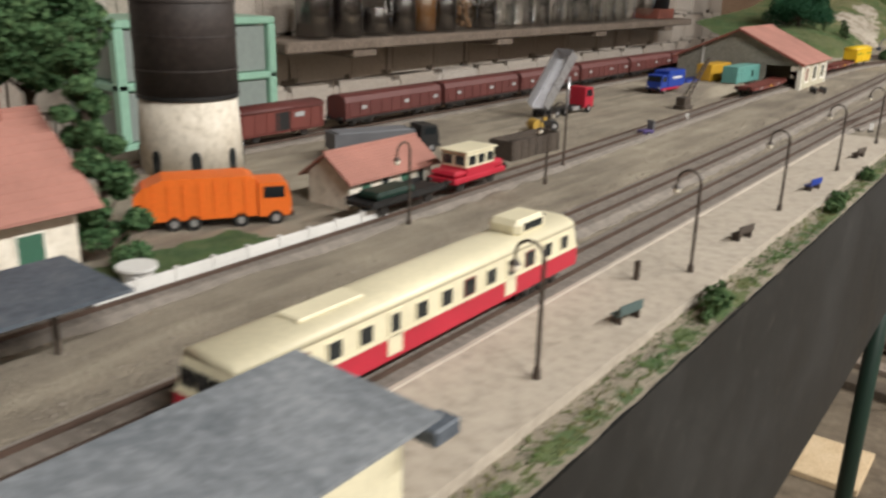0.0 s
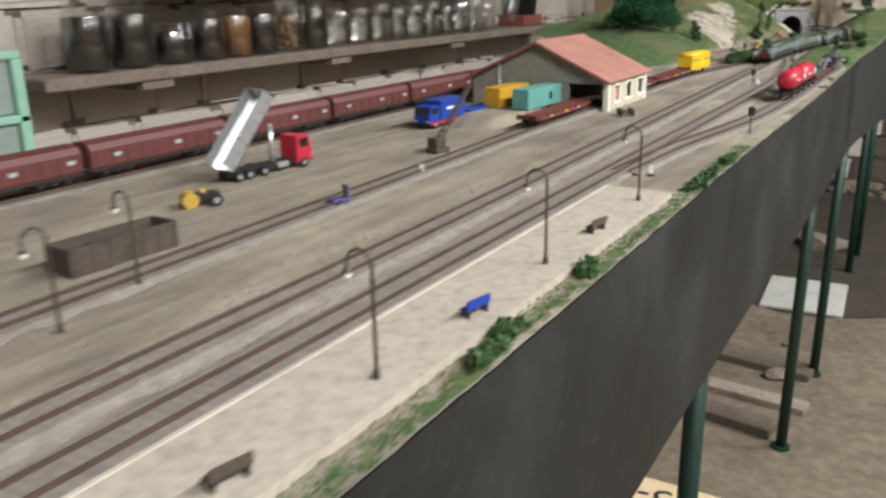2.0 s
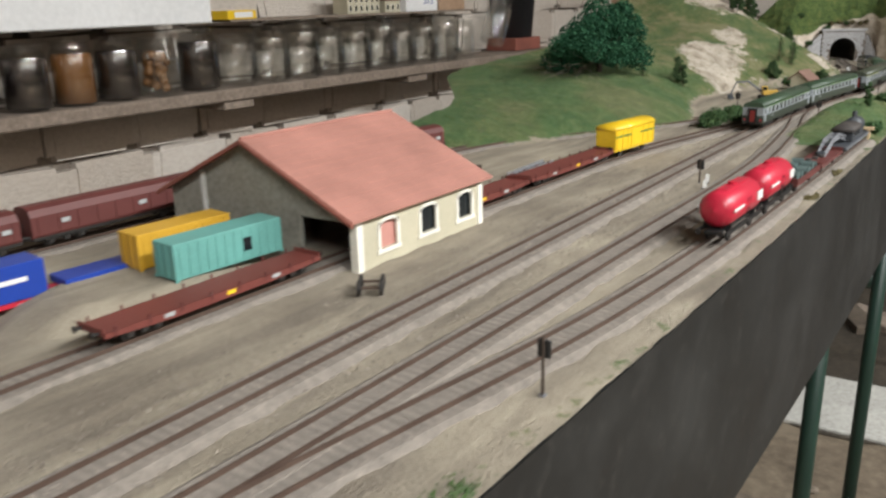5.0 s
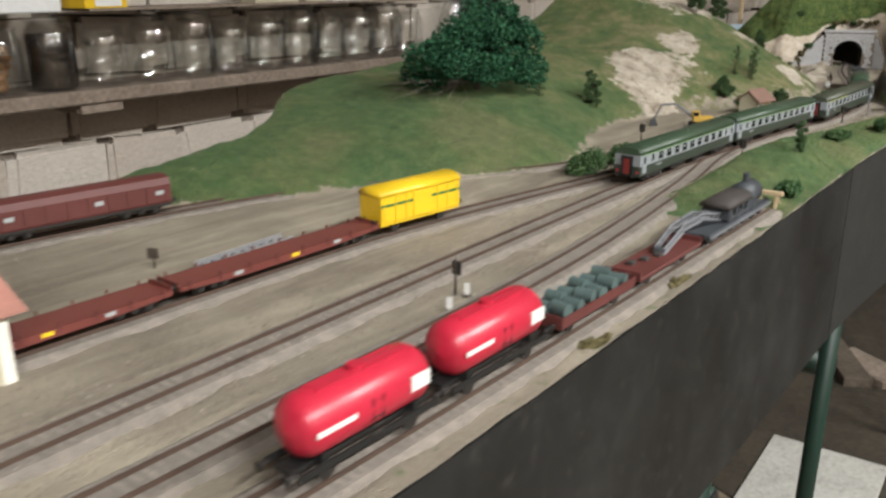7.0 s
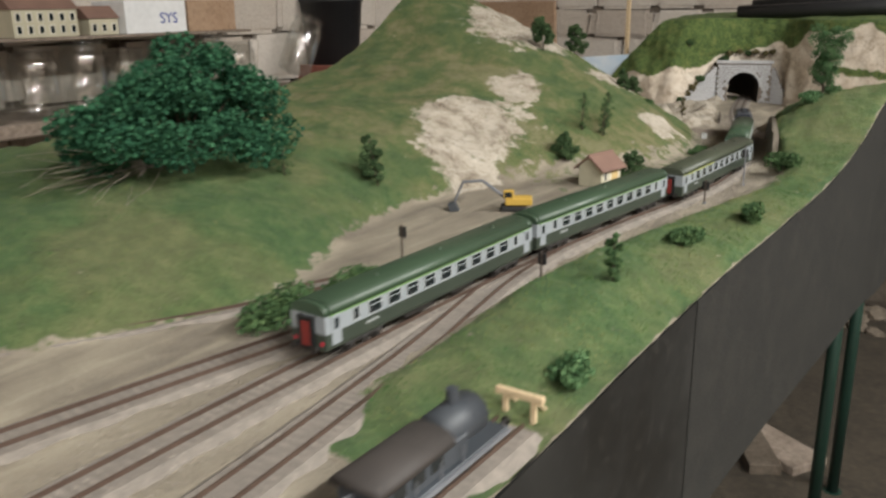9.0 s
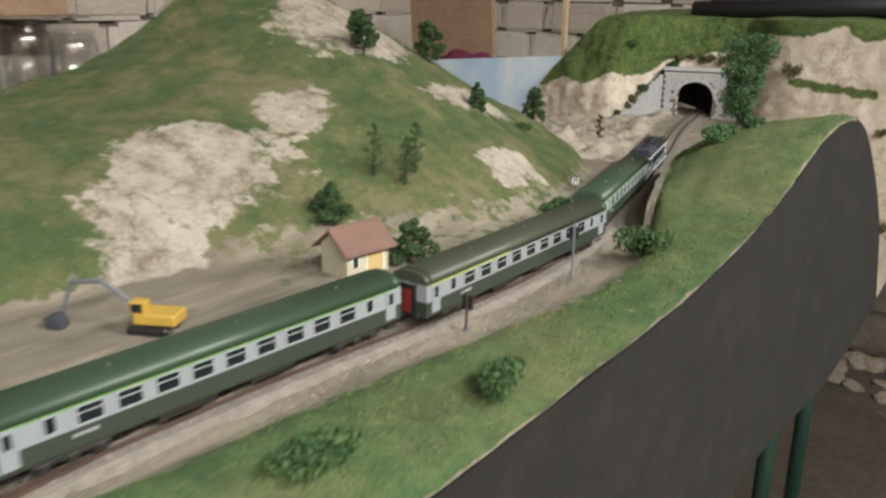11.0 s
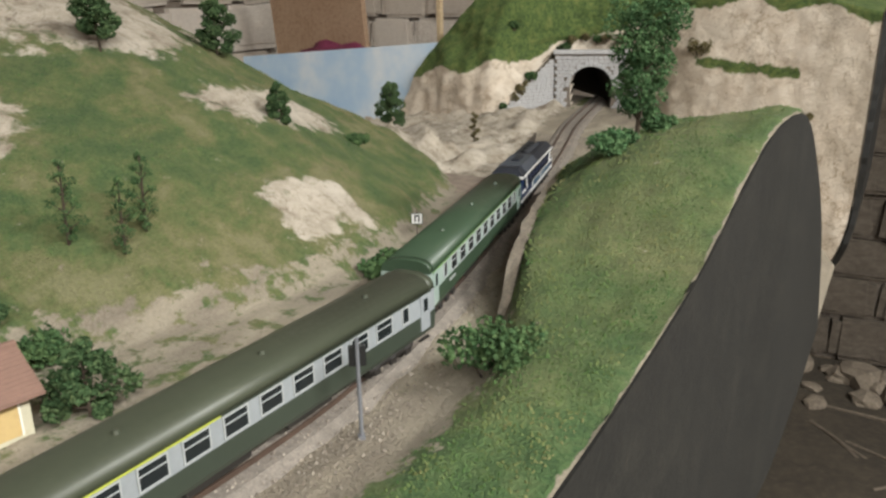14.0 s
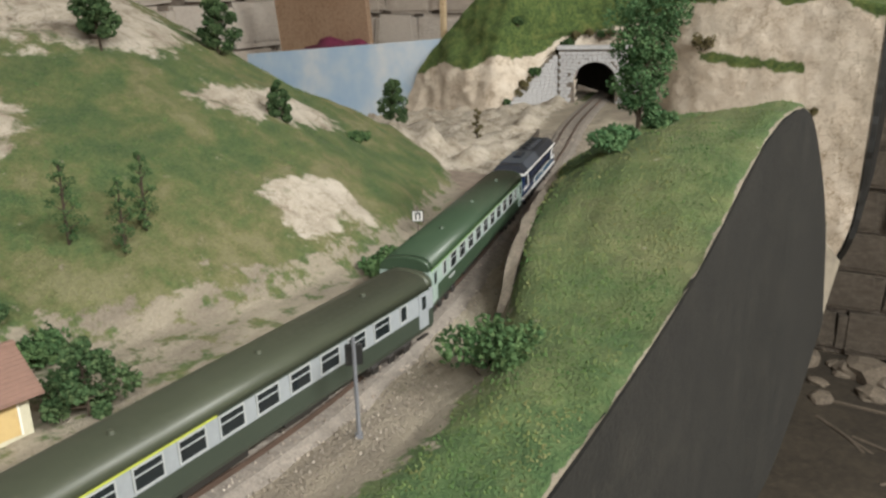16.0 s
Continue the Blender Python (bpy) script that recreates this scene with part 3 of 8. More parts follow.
for y in (0.0, 0.10, 0.22, 0.36):
    ring = [bm.verts.new((x + 0.9 * y * y * -0.9, y, z)) for x, z in prof] + [bm.verts.new((-x + 0.9 * y * y * -0.9, y, z)) for x, z in reversed(prof[:-1])]
    if prev:
        for k in range(len(ring) - 1):
            bm.faces.new((prev[k], prev[k + 1], ring[k + 1], ring[k]))
    prev = ring
bm.faces.new(prev)
part("lining", bm, M["tunnel_dark"], PORTAL, "sooty dark tunnel lining")
stone = bmesh.new()
box(stone, -0.5, 0.5, -0.5, 0.5, -0.5, 0.5, 0.08)
stone_mesh = bpy.data.meshes.new("portal_block")
stone.to_mesh(stone_mesh)
stone.free()
stone_mesh.materials.append(M["portal_stone"])
rng = random.Random(5)
z = 0.0005
row = 0
while z < PH - 0.012:
    hgt = 0.0072
    x = -PW - 0.0 + (0.004 if row % 2 else 0)
    while x < PW - 0.002:
        w = rng.uniform(0.008, 0.014)
        cx = x + w / 2
        if x + w <= PW and not (min(abs(x), abs(x + w)) < arch_x(z) + 0.0005 or x * (x + w) < 0 and z < AH + 0.001):
            b = new("block", stone_mesh)
            b.parent = PORTAL
            b.matrix_basis = Matrix.LocRotScale((cx, -0.0006, z + hgt / 2), None, (w - 0.0008, 0.003 + rng.uniform(0, 0.0012), hgt - 0.0007))
        x += w
    z += hgt
    row += 1
for k in range(17):
    a = math.pi * (k + 0.5) / 17
    b = new("arch_block", stone_mesh)
    b.parent = PORTAL
    r = AW + 0.0035
    b.matrix_basis = Matrix.LocRotScale((r * math.cos(a), -0.002, AS + (AH - AS + 0.0035) * math.sin(a)), Euler((0, -a + math.pi / 2, 0)), (0.0075, 0.006, 0.008))
# wing walls of coursed blocks, turned forward from the portal's corners
for sg, ln, turn in ((-1, 0.112, 32), (1, 0.050, -30)):
    hinge = Matrix.Translation((sg * PW, 0.004, 0)) @ pose(0, 0, 0, 0, 0, turn)
    bm = bmesh.new()
    prism(bm, [(0, -0.02), (sg * ln, -0.02), (sg * ln, 0.010), (sg * ln * 0.08, PH - 0.018), (0, PH - 0.018)], 0.002, 0.014, hinge)
    wing = part("wing_wall", bm, M["mortar"], PORTAL, "sloping grey wing wall")
    z, row = 0.0, 0
    while z < PH - 0.02:
        x = 0.002 if row % 2 else -0.003
        reach = ln * min(1.0, max(0.08, 1 - 0.92 * (z + 0.004 - 0.010) / (PH - 0.028)))
        while x < reach:
            w = min(rng.uniform(0.008, 0.014), max(0.004, reach - x))
            b = new("block", stone_mesh)
            b.parent = wing
            b.matrix_basis = hinge @ Matrix.LocRotScale((sg * (x + w / 2), 0.0016, z + 0.0036), None, (w - 0.0008, 0.0032 + rng.uniform(0, 0.0012), 0.0065))
            x += w
        z += 0.0072
        row += 1

# ---- rolling stock ----
M["pane"] = Nodes("dark_window").done((0.012, 0.016, 0.018), 0.12)
M["window_frame"] = paint("pale_window_frame", (0.38, 0.395, 0.395), 0.4, 0.1)
M["wheel"] = paint("dark_running_gear", (0.020, 0.017, 0.015), 0.55, 0.3)
M["tyre_steel"] = paint("worn_wheel_tread", (0.22, 0.20, 0.18), 0.35, 0.3, 60, 0.7)
M["coach_mint"] = paint("coach_pale_green_band", (0.31, 0.385, 0.35), 0.4, 0.1)
M["yellow_line"] = paint("first_class_yellow_line", (0.42, 0.46, 0.07), 0.4, 0.1)
M["class_line_green"] = paint("pale_green_waist_line", (0.16, 0.30, 0.09), 0.4, 0.1)
M["interior_red"] = paint("gangway_red", (0.20, 0.022, 0.018), 0.5, 0.2)
M["loco_panel"] = paint("loco_lower_blue", (0.055, 0.115, 0.185), 0.32, 0.15)
M["loco_roof"] = paint("loco_grey_roof", (0.055, 0.065, 0.085), 0.45, 0.25)
M["loco_roof_dark"] = paint("loco_dark_roof", (0.014, 0.017, 0.026), 0.5, 0.25)
M["tank_red"] = paint("tank_wagon_red", (0.47, 0.020, 0.045), 0.3, 0.12)
M["drum_teal"] = paint("teal_drum", (0.085, 0.125, 0.12), 0.5, 0.3)
M["crane_grey"] = paint("weathered_crane_grey", (0.055, 0.062, 0.072), 0.5, 0.45)
M["crane_roof"] = paint("crane_brown_roof", (0.050, 0.042, 0.038), 0.7, 0.4)
M["load_grey"] = paint("grey_load", (0.16, 0.165, 0.18), 0.6, 0.3)
M["lamp_red"] = Nodes("red_tail_lens").done((0.6, 0.05, 0.08), 0.2)


def along(line, y, lift=0.0066):
    x = curve_at(line, y)
    dx = (curve_at(line, y + 0.06) - curve_at(line, y - 0.06)) / 0.12
    dz = (curve_at(FALL, y + 0.06) - curve_at(FALL, y - 0.06)) / 0.12
    return pose(x, y, DECK + lift + curve_at(FALL, y), math.degrees(math.atan(dz)), 0, -math.degrees(math.atan(dx)))


def wheelset(parent, y, r=0.0055):
    for s in (-1, 1):
        bm = bmesh.new()
        cyl(bm, r, r, 0.0025, Matrix.Translation((s * 0.0085 - 0.00125, y, r)) @ pose(0, 0, 0, 0, 90, 0), 14)
        cyl(bm, r * 0.45, r * 0.45, 0.0035, Matrix.Translation((s * 0.0085 - 0.00175, y, r)) @ pose(0, 0, 0, 0, 90, 0), 8)
        part("wheel", bm, M["wheel"], parent)


def bogie(parent, y, base=0.030, r=0.0055):
    bm = bmesh.new()
    for s in (-1, 1):
        box(bm, s * 0.0125 - 0.0015, s * 0.0125 + 0.0015, y - base / 2 - 0.006, y + base / 2 + 0.006, 0.0055, 0.0085, 0.0006)
        for q in (-1, 0, 1):
            box(bm, s * 0.0138 - 0.001, s * 0.0138 + 0.001, y + q * base / 2 - 0.0028, y + q * base / 2 + 0.0028, 0.003, 0.0078, 0.0006)
    box(bm, -0.011, 0.011, y - 0.006, y + 0.006, 0.006, 0.010)
    b = part("bogie", bm, M["wheel"], parent)
    for q in (-1, 1):
        wheelset(b, y + q * base / 2, r)
    return b


def buffers(parent, y, s):
    for x in (-0.0098, 0.0098):
        bm = bmesh.new()
        cyl(bm, 0.0012, 0.0012, 0.005, Matrix.Translation((x, y, 0.0115)) @ pose(0, 0, 0, -90 * s, 0, 0), 8)
        cyl(bm, 0.0026, 0.0026, 0.0008, Matrix.Translation((x, y + s * 0.005, 0.0115)) @ pose(0, 0, 0, -90 * s, 0, 0), 12)
        part("buffer", bm, M["wheel"], parent)


def window(parent, side, y, z, w, h, frame_mat, bar=True):
    """Pane with a raised frame on the side of a vehicle."""
    x = side * 0.0161
    fr = bmesh.new()
    t = 0.0007
    for a in ((y - w / 2 - t, y - w / 2, z - h / 2, z + h / 2), (y + w / 2, y + w / 2 + t, z - h / 2, z + h / 2),
              (y - w / 2 - t, y + w / 2 + t, z - h / 2 - t, z - h / 2), (y - w / 2 - t, y + w / 2 + t, z + h / 2, z + h / 2 + t)):
        box(fr, x - 0.0005, x + 0.0005, *a)
    if bar:
        box(fr, x - 0.0004, x + 0.0004, y - w / 2, y + w / 2, z + h * 0.10, z + h * 0.16)
    o = part("window", fr, frame_mat, parent)
    part("pane", one_box(x - 0.0003, x + 0.0002, y - w / 2, y + w / 2, z - h / 2, z + h / 2), M["pane"], o)


def arch(w, z0, z1, n=10, flat=2.6):
    """Roof profile from one eave over to the other."""
    pts = []
    for k in range(n + 1):
        a = math.pi * k / n
        c, s = math.cos(a), math.sin(a)
        pts.append((w / 2 * math.copysign(abs(c) ** (2 / flat), c), z0 + (z1 - z0) * abs(s) ** (2 / flat)))
    return pts


def coach(at, label, band, roof, lower, yellow=False, n_win=9, tail=False, group="passenger coaches"):
    L = 0.279
    c = thing("passenger_coach", label, "coach", at, group)
    hl = L / 2
    part("lower_body", prism(bmesh.new(), [(-0.0160, 0.0120), (-0.0152, 0.0095), (0.0152, 0.0095), (0.0160, 0.0120), (0.0160, 0.0215), (-0.0160, 0.0215)], -hl, hl), M[lower], c)
    part("window_band", prism(bmesh.new(), [(-0.0160, 0.0215), (0.0160, 0.0215), (0.0157, 0.0345), (-0.0157, 0.0345)], -hl, hl), M[band], c, "pale band along the windows")
    bm = bmesh.new()
    pr = arch(0.0322, 0.0345, 0.0432)
    prism(bm, pr, -hl + 0.006, hl - 0.006)
    prism(bm, [(x * 0.985, 0.0345 + (z - 0.0345) * 0.93) for x, z in pr], -hl - 0.0002, -hl + 0.006)
    prism(bm, [(x * 0.985, 0.0345 + (z - 0.0345) * 0.93) for x, z in pr], hl - 0.006, hl + 0.0002)
    smooth(bm)
    for f in bm.faces:
        if abs(f.normal.y) > 0.7:
            f.smooth = False
    part("roof", bm, M[roof], c, "rounded dark green roof")
    for q in (-0.07, 0.01, 0.09):
        bm = bmesh.new()
        cyl(bm, 0.0018, 0.0012, 0.0016, Matrix.Translation((0.003, q, 0.0430)), 8)
        part("roof_vent", bm, M[roof], c)
    for s in (-1, 1):
        for k in range(n_win):
            window(c, s, -0.088 + 0.176 * k / (n_win - 1), 0.0279, 0.0134, 0.0092, M["window_frame"])
        for e in (-1, 1):
            window(c, s, e * 0.1085, 0.0283, 0.0056, 0.0084, M["window_frame"], False)
            bm = one_box(s * 0.0161 - 0.0004, s * 0.0161 + 0.0004, e * 0.129 - 0.0048, e * 0.129 + 0.0048, 0.0125, 0.0338, 0.0002)
            d = part("door", bm, M[band], c)
            part("door_window", one_box(s * 0.0165 - 0.0002, s * 0.0165 + 0.0002, e * 0.129 - 0.0020, e * 0.129 + 0.0020, 0.0240, 0.0315), M["pane"], d)
            part("foot_step", one_box(s * 0.0148 - 0.001, s * 0.0148 + 0.001, e * 0.129 - 0.005, e * 0.129 + 0.005, 0.0060, 0.0068), M["wheel"], c)
        cut = -0.030 if yellow else -hl + 0.004
        part("side_line", one_box(s * 0.0160 - 0.0003, s * 0.0160 + 0.0003, cut, hl - 0.004, 0.0336, 0.0344), M[lower] if yellow else M["class_line_green"], c)
        if yellow:
            part("class_line", one_box(s * 0.0160 - 0.0003, s * 0.0160 + 0.0003, -hl + 0.004, cut, 0.0336, 0.0344), M["yellow_line"], c, "yellow first class line")
        bm = bmesh.new()
        for k in range(5):
            box(bm, s * 0.0160 - 0.0003, s * 0.0160 + 0.0003, -0.098 + k * 0.0028, -0.0962 + k * 0.0028, 0.0170, 0.0188)
        part("lettering", bm, M["window_frame"], c, "small illegible pale lettering")
    for e in (-1, 1):
        bm = bmesh.new()
        box(bm, -0.0065, 0.0065, e * hl - 0.0002, e * hl + e * 0.0028 + 0.0002, 0.0110, 0.0330, 0.0008)
        g = part("gangway", bm, M["black"], c)
        part("gangway_door", one_box(-0.0036, 0.0036, e * (hl + 0.0030) - 0.0003, e * (hl + 0.0030) + 0.0003, 0.0125, 0.0300), M["interior_red"], g, "red gangway end door")
        bogie(c, e * 0.098)
        buffers(c, e * hl, e)
        if tail:
            for x in (-0.0125, 0.0125):
                part("tail_lamp", one_box(x - 0.0014, x + 0.0014, e * hl - 0.0004, e * hl + 0.0006, 0.0135, 0.0160), M["lamp_red"], c)
    bm = bmesh.new()
    box(bm, -0.0135, 0.0135, -0.05, -0.012, 0.0045, 0.0096, 0.0006)
    box(bm, -0.0135, 0.0135, 0.012, 0.045, 0.0055, 0.0096, 0.0006)
    box(bm, -0.002, 0.002, -hl, hl, 0.0080, 0.0096)
    part("underframe", bm, M["wheel"], c)
    return c


def locomotive(at):
    lo = thing("diesel_locomotive", "blue and white six-axle model diesel locomotive heading the train", "locomotive", at)
    T = pose(0, 0, 0, 0, 0, 90)
    hl = 0.1135
    side = [(-hl, 0.0105), (hl, 0.0105), (hl, 0.0225), (hl - 0.0065, 0.0330), (hl - 0.0015, 0.0355), (-hl + 0.0015, 0.0355), (-hl + 0.0065, 0.0330), (-hl, 0.0225)]
    part("body", prism(bmesh.new(), side, -0.0158, 0.0158, T), M["blue"], lo)
    bm = prism(bmesh.new(), [(-0.0166, 0.0345), (0.0166, 0.0345), (0.0162, 0.0362), (-0.0162, 0.0362)], -hl - 0.0005, hl + 0.0005)
    part("cornice", bm, M["white"], lo, "white band under the roof")
    bm = prism(bmesh.new(), [(-0.0160, 0.0362), (0.0160, 0.0362), (0.0105, 0.0428), (-0.0105, 0.0428)], -hl + 0.004, hl - 0.004)
    for v in bm.verts:
        if v.co.z > 0.04:
            v.co.y *= 0.955
    part("roof", bm, M["loco_roof_dark"], lo, "dark sloping roof")
    bm = prism(bmesh.new(), [(-0.0161, 0.0366), (0.0161, 0.0366), (0.0108, 0.0434), (-0.0108, 0.0434)], -0.088, -0.012)
    part("roof_panel", bm, M["loco_roof"], lo, "grey roof section")
    for k in range(4):
        bm = bmesh.new()
        cyl(bm, 0.0062, 0.0058, 0.0018, Matrix.Translation((0, 0.012 + k * 0.022, 0.0428)), 16)
        part("roof_fan", bm, M["loco_roof_dark"], lo)
    part("exhaust", one_box(-0.004, 0.004, -0.06, -0.03, 0.0432, 0.0448, 0.0006), M["loco_roof_dark"], lo)
    for s in (-1, 1):
        x = s * 0.0160
        part("upper_panel", one_box(x - 0.0003, x + 0.0003, -0.078, 0.078, 0.0222, 0.0338), M["loco_roof_dark"], lo, "dark navy ventilation panel")
        bm = bmesh.new()
        for k in range(7):
            box(bm, x - 0.0005, x + 0.0005, -0.07 + k * 0.021, -0.056 + k * 0.021, 0.0268, 0.0318)
        part("grille", bm, M["blue"], lo)
        part("lower_panel", one_box(x - 0.0004, x + 0.0004, -0.046, 0.088, 0.0158, 0.0222), M["loco_panel"], lo, "paler blue lower panel")
        bm = bmesh.new()
        box(bm, x - 0.0005, x + 0.0005, -hl + 0.001, hl - 0.001, 0.0125, 0.0150)
        part("lower_stripe", bm, M["white"], lo, "white stripe along the sill")
        bm = bmesh.new()
        box(bm, x - 0.0005, x + 0.0005, -0.046, 0.088, 0.0218, 0.0227)
        box(bm, x - 0.0005, x + 0.0005, -0.0465, -0.0455, 0.0150, 0.0222)
        for e in (-1, 1):
            m = Matrix.Translation((x, e * 0.088, 0.0280)) @ pose(0, 0, 0, -e * 32, 0, 0)
            box(bm, -0.0005, 0.0005, -0.0016, 0.0016, -0.0078, 0.0078, 0, m)
            box(bm, x - 0.0005, x + 0.0005, min(e * 0.0925, e * 0.1125), max(e * 0.0925, e * 0.1125), 0.0205, 0.0222)
        part("side_stripes", bm, M["white"], lo, "white angled cab stripes")
        for e in (-1, 1):
            part("cab_side_window", one_box(x - 0.0004, x + 0.0004, e * 0.0985 - 0.0045, e * 0.0985 + 0.0045, 0.0248, 0.0325), M["pane"], lo)
        bm = bmesh.new()
        for k in range(3):
            box(bm, x - 0.0006, x + 0.0006, 0.004 + k * 0.004, 0.0065 + k * 0.004, 0.0180, 0.0200)
        part("number_plate", bm, M["white"], lo, "illegible pale number bars")
    for e in (-1, 1):
        a, b = Vector((0, e * hl, 0.0228)), Vector((0, e * (hl - 0.0065), 0.0328))
        mid = (a + b) / 2
        ang = math.degrees(math.atan2(-(b.y - a.y), b.z - a.z))
        for x in (-0.0072, 0.0072):
            bm = one_box(-0.0062, 0.0062, -0.0004, 0.0004, -0.0042, 0.0042, 0, Matrix.Translation((x, mid.y + e * 0.0002, mid.z)) @ pose(0, 0, 0, ang, 0, 0))
            part("windscreen", bm, M["pane"], lo)
        part("nose_panel", one_box(-0.0150, 0.0150, e * hl - 0.0003, e * hl + 0.0004, 0.0160, 0.0215), M["loco_panel"], lo)
        part("nose_stripe", one_box(-0.0158, 0.0158, e * hl - 0.0004, e * hl + 0.0005, 0.0122, 0.0152), M["white"], lo)
        for x in (-0.0105, 0.0105):
            bm = bmesh.new()
            cyl(bm, 0.0019, 0.0019, 0.0010, Matrix.Translation((x, e * hl, 0.0190)) @ pose(0, 0, 0, -90 * e, 0, 0), 12)
            part("headlight", bm, M["white"], lo)
        part("roof_headlight", one_box(-0.0022, 0.0022, e * hl - 0.002, e * hl + 0.001, 0.0356, 0.0382, 0.0005), M["white"], lo)
        part("buffer_beam", one_box(-0.0150, 0.0150, e * hl - 0.001, e * hl + 0.001, 0.0070, 0.0122), M["wheel"], lo)
        buffers(lo, e * hl, e)
        bg = bogie(lo, e * 0.068, 0.046, 0.0062)
        wheelset(bg, e * 0.068, 0.0062)
    part("fuel_tank", one_box(-0.0140, 0.0140, -0.032, 0.032, 0.0035, 0.0106, 0.001), M["wheel"], lo)
    return lo


FRONT = 4.44
locomotive(along(MAIN, FRONT - 0.1165))
COACH = [("bright green and pale grey passenger coach behind the locomotive", "coach_mint", "coach_green", "coach_green", False, False),
         ("dark green and silver-grey coach with a dull olive roof", "coach_grey", "coach_olive", "coach_dark", True, False),
         ("green and silver-grey passenger coach with a green roof", "coach_grey", "coach_green", "coach_dark", False, False),
         ("last green and grey coach with red tail lamps", "coach_grey", "coach_green", "coach_dark", False, True)]
for k, (lab, band, roof, lower, yel, tail) in enumerate(COACH):
    coach(along(MAIN, FRONT - 0.236 - 0.142 - 0.2875 * k), lab, band, roof, lower, yel, 9, tail)


def railcar(at):
    c = thing("railcar", "cream and red model diesel railcar parked beside the platform", "railcar", at)
    hl = 0.135
    rd = [(-hl, 0.009), (hl, 0.009), (hl + 0.0012, 0.0135), (hl, 0.0205), (-hl, 0.0205), (-hl - 0.0012, 0.0135)]
    part("lower_body", prism(bmesh.new(), rd, -0.0158, 0.0158, pose(0, 0, 0, 0, 0, 90)), M["red"], c, "red lower body")
    cr = [(-hl, 0.0205), (hl, 0.0205), (hl - 0.005, 0.0340), (-hl + 0.005, 0.0340)]
    part("upper_body", prism(bmesh.new(), cr, -0.0156, 0.0156, pose(0, 0, 0, 0, 0, 90)), M["cream"], c)
    bm = prism(bmesh.new(), arch(0.0316, 0.0338, 0.0400), -hl + 0.005, hl - 0.005)
    part("roof", smooth(bm), M["cream"], c, "cream rounded roof")
    bm = bmesh.new()
    box(bm, -0.0105, 0.0105, hl - 0.062, hl - 0.030, 0.0375, 0.0478, 0.003)
    kiosk = part("driver_kiosk", bm, M["cream"], c, "raised cream driving cab on the roof")
    part("kiosk_window", one_box(-0.0085, 0.0085, hl - 0.0302, hl - 0.0296, 0.0415, 0.0458), M["pane"], kiosk)
    for s in (-1, 1):
        part("kiosk_side_window", one_box(s * 0.0106 - 0.0002, s * 0.0106 + 0.0002, hl - 0.056, hl - 0.036, 0.0415, 0.0458), M["pane"], kiosk)
        for k in range(13):
            y = -0.118 + 0.236 * k / 12
            if k in (4, 9):
                d = part("door", one_box(s * 0.0158 - 0.0004, s * 0.0158 + 0.0004, y - 0.0052, y + 0.0052, 0.0110, 0.0330, 0.0002), M["cream"], c)
                part("door_window", one_box(s * 0.0162 - 0.0002, s * 0.0162 + 0.0002, y - 0.003, y + 0.003, 0.0225, 0.0310), M["pane"], d)
            else:
                o = part("window", one_box(s * 0.0157 - 0.0003, s * 0.0157 + 0.0004, y - 0.0050, y + 0.0050, 0.0222, 0.0315), M["oxide_bright"] if k % 3 == 1 else M["cream"], c)
                part("pane", one_box(s * 0.0161 - 0.0002, s * 0.0161 + 0.0002, y - 0.0040, y + 0.0040, 0.0230, 0.0308), M["pane"], o)
        part("sill_line", one_box(s * 0.0159 - 0.0002, s * 0.0159 + 0.0003, -hl, hl, 0.0200, 0.0210), M["cream"], c)
    for e in (-1, 1):
        for x in (-0.0095, 0, 0.0095):
            bm = one_box(x - 0.0038, x + 0.0038, e * (hl - 0.0018) - 0.0006, e * (hl - 0.0018) + 0.0006, 0.0235, 0.0315)
            part("end_window", bm, M["pane"], c)
        bogie(c, e * 0.095)
        buffers(c, e * hl, e)
    part("radiator", one_box(-0.007, 0.007, -0.09, -0.05, 0.0395, 0.0415, 0.0008), M["cream"], c)
    return c


railcar(along(TRACK_A, 0.862))


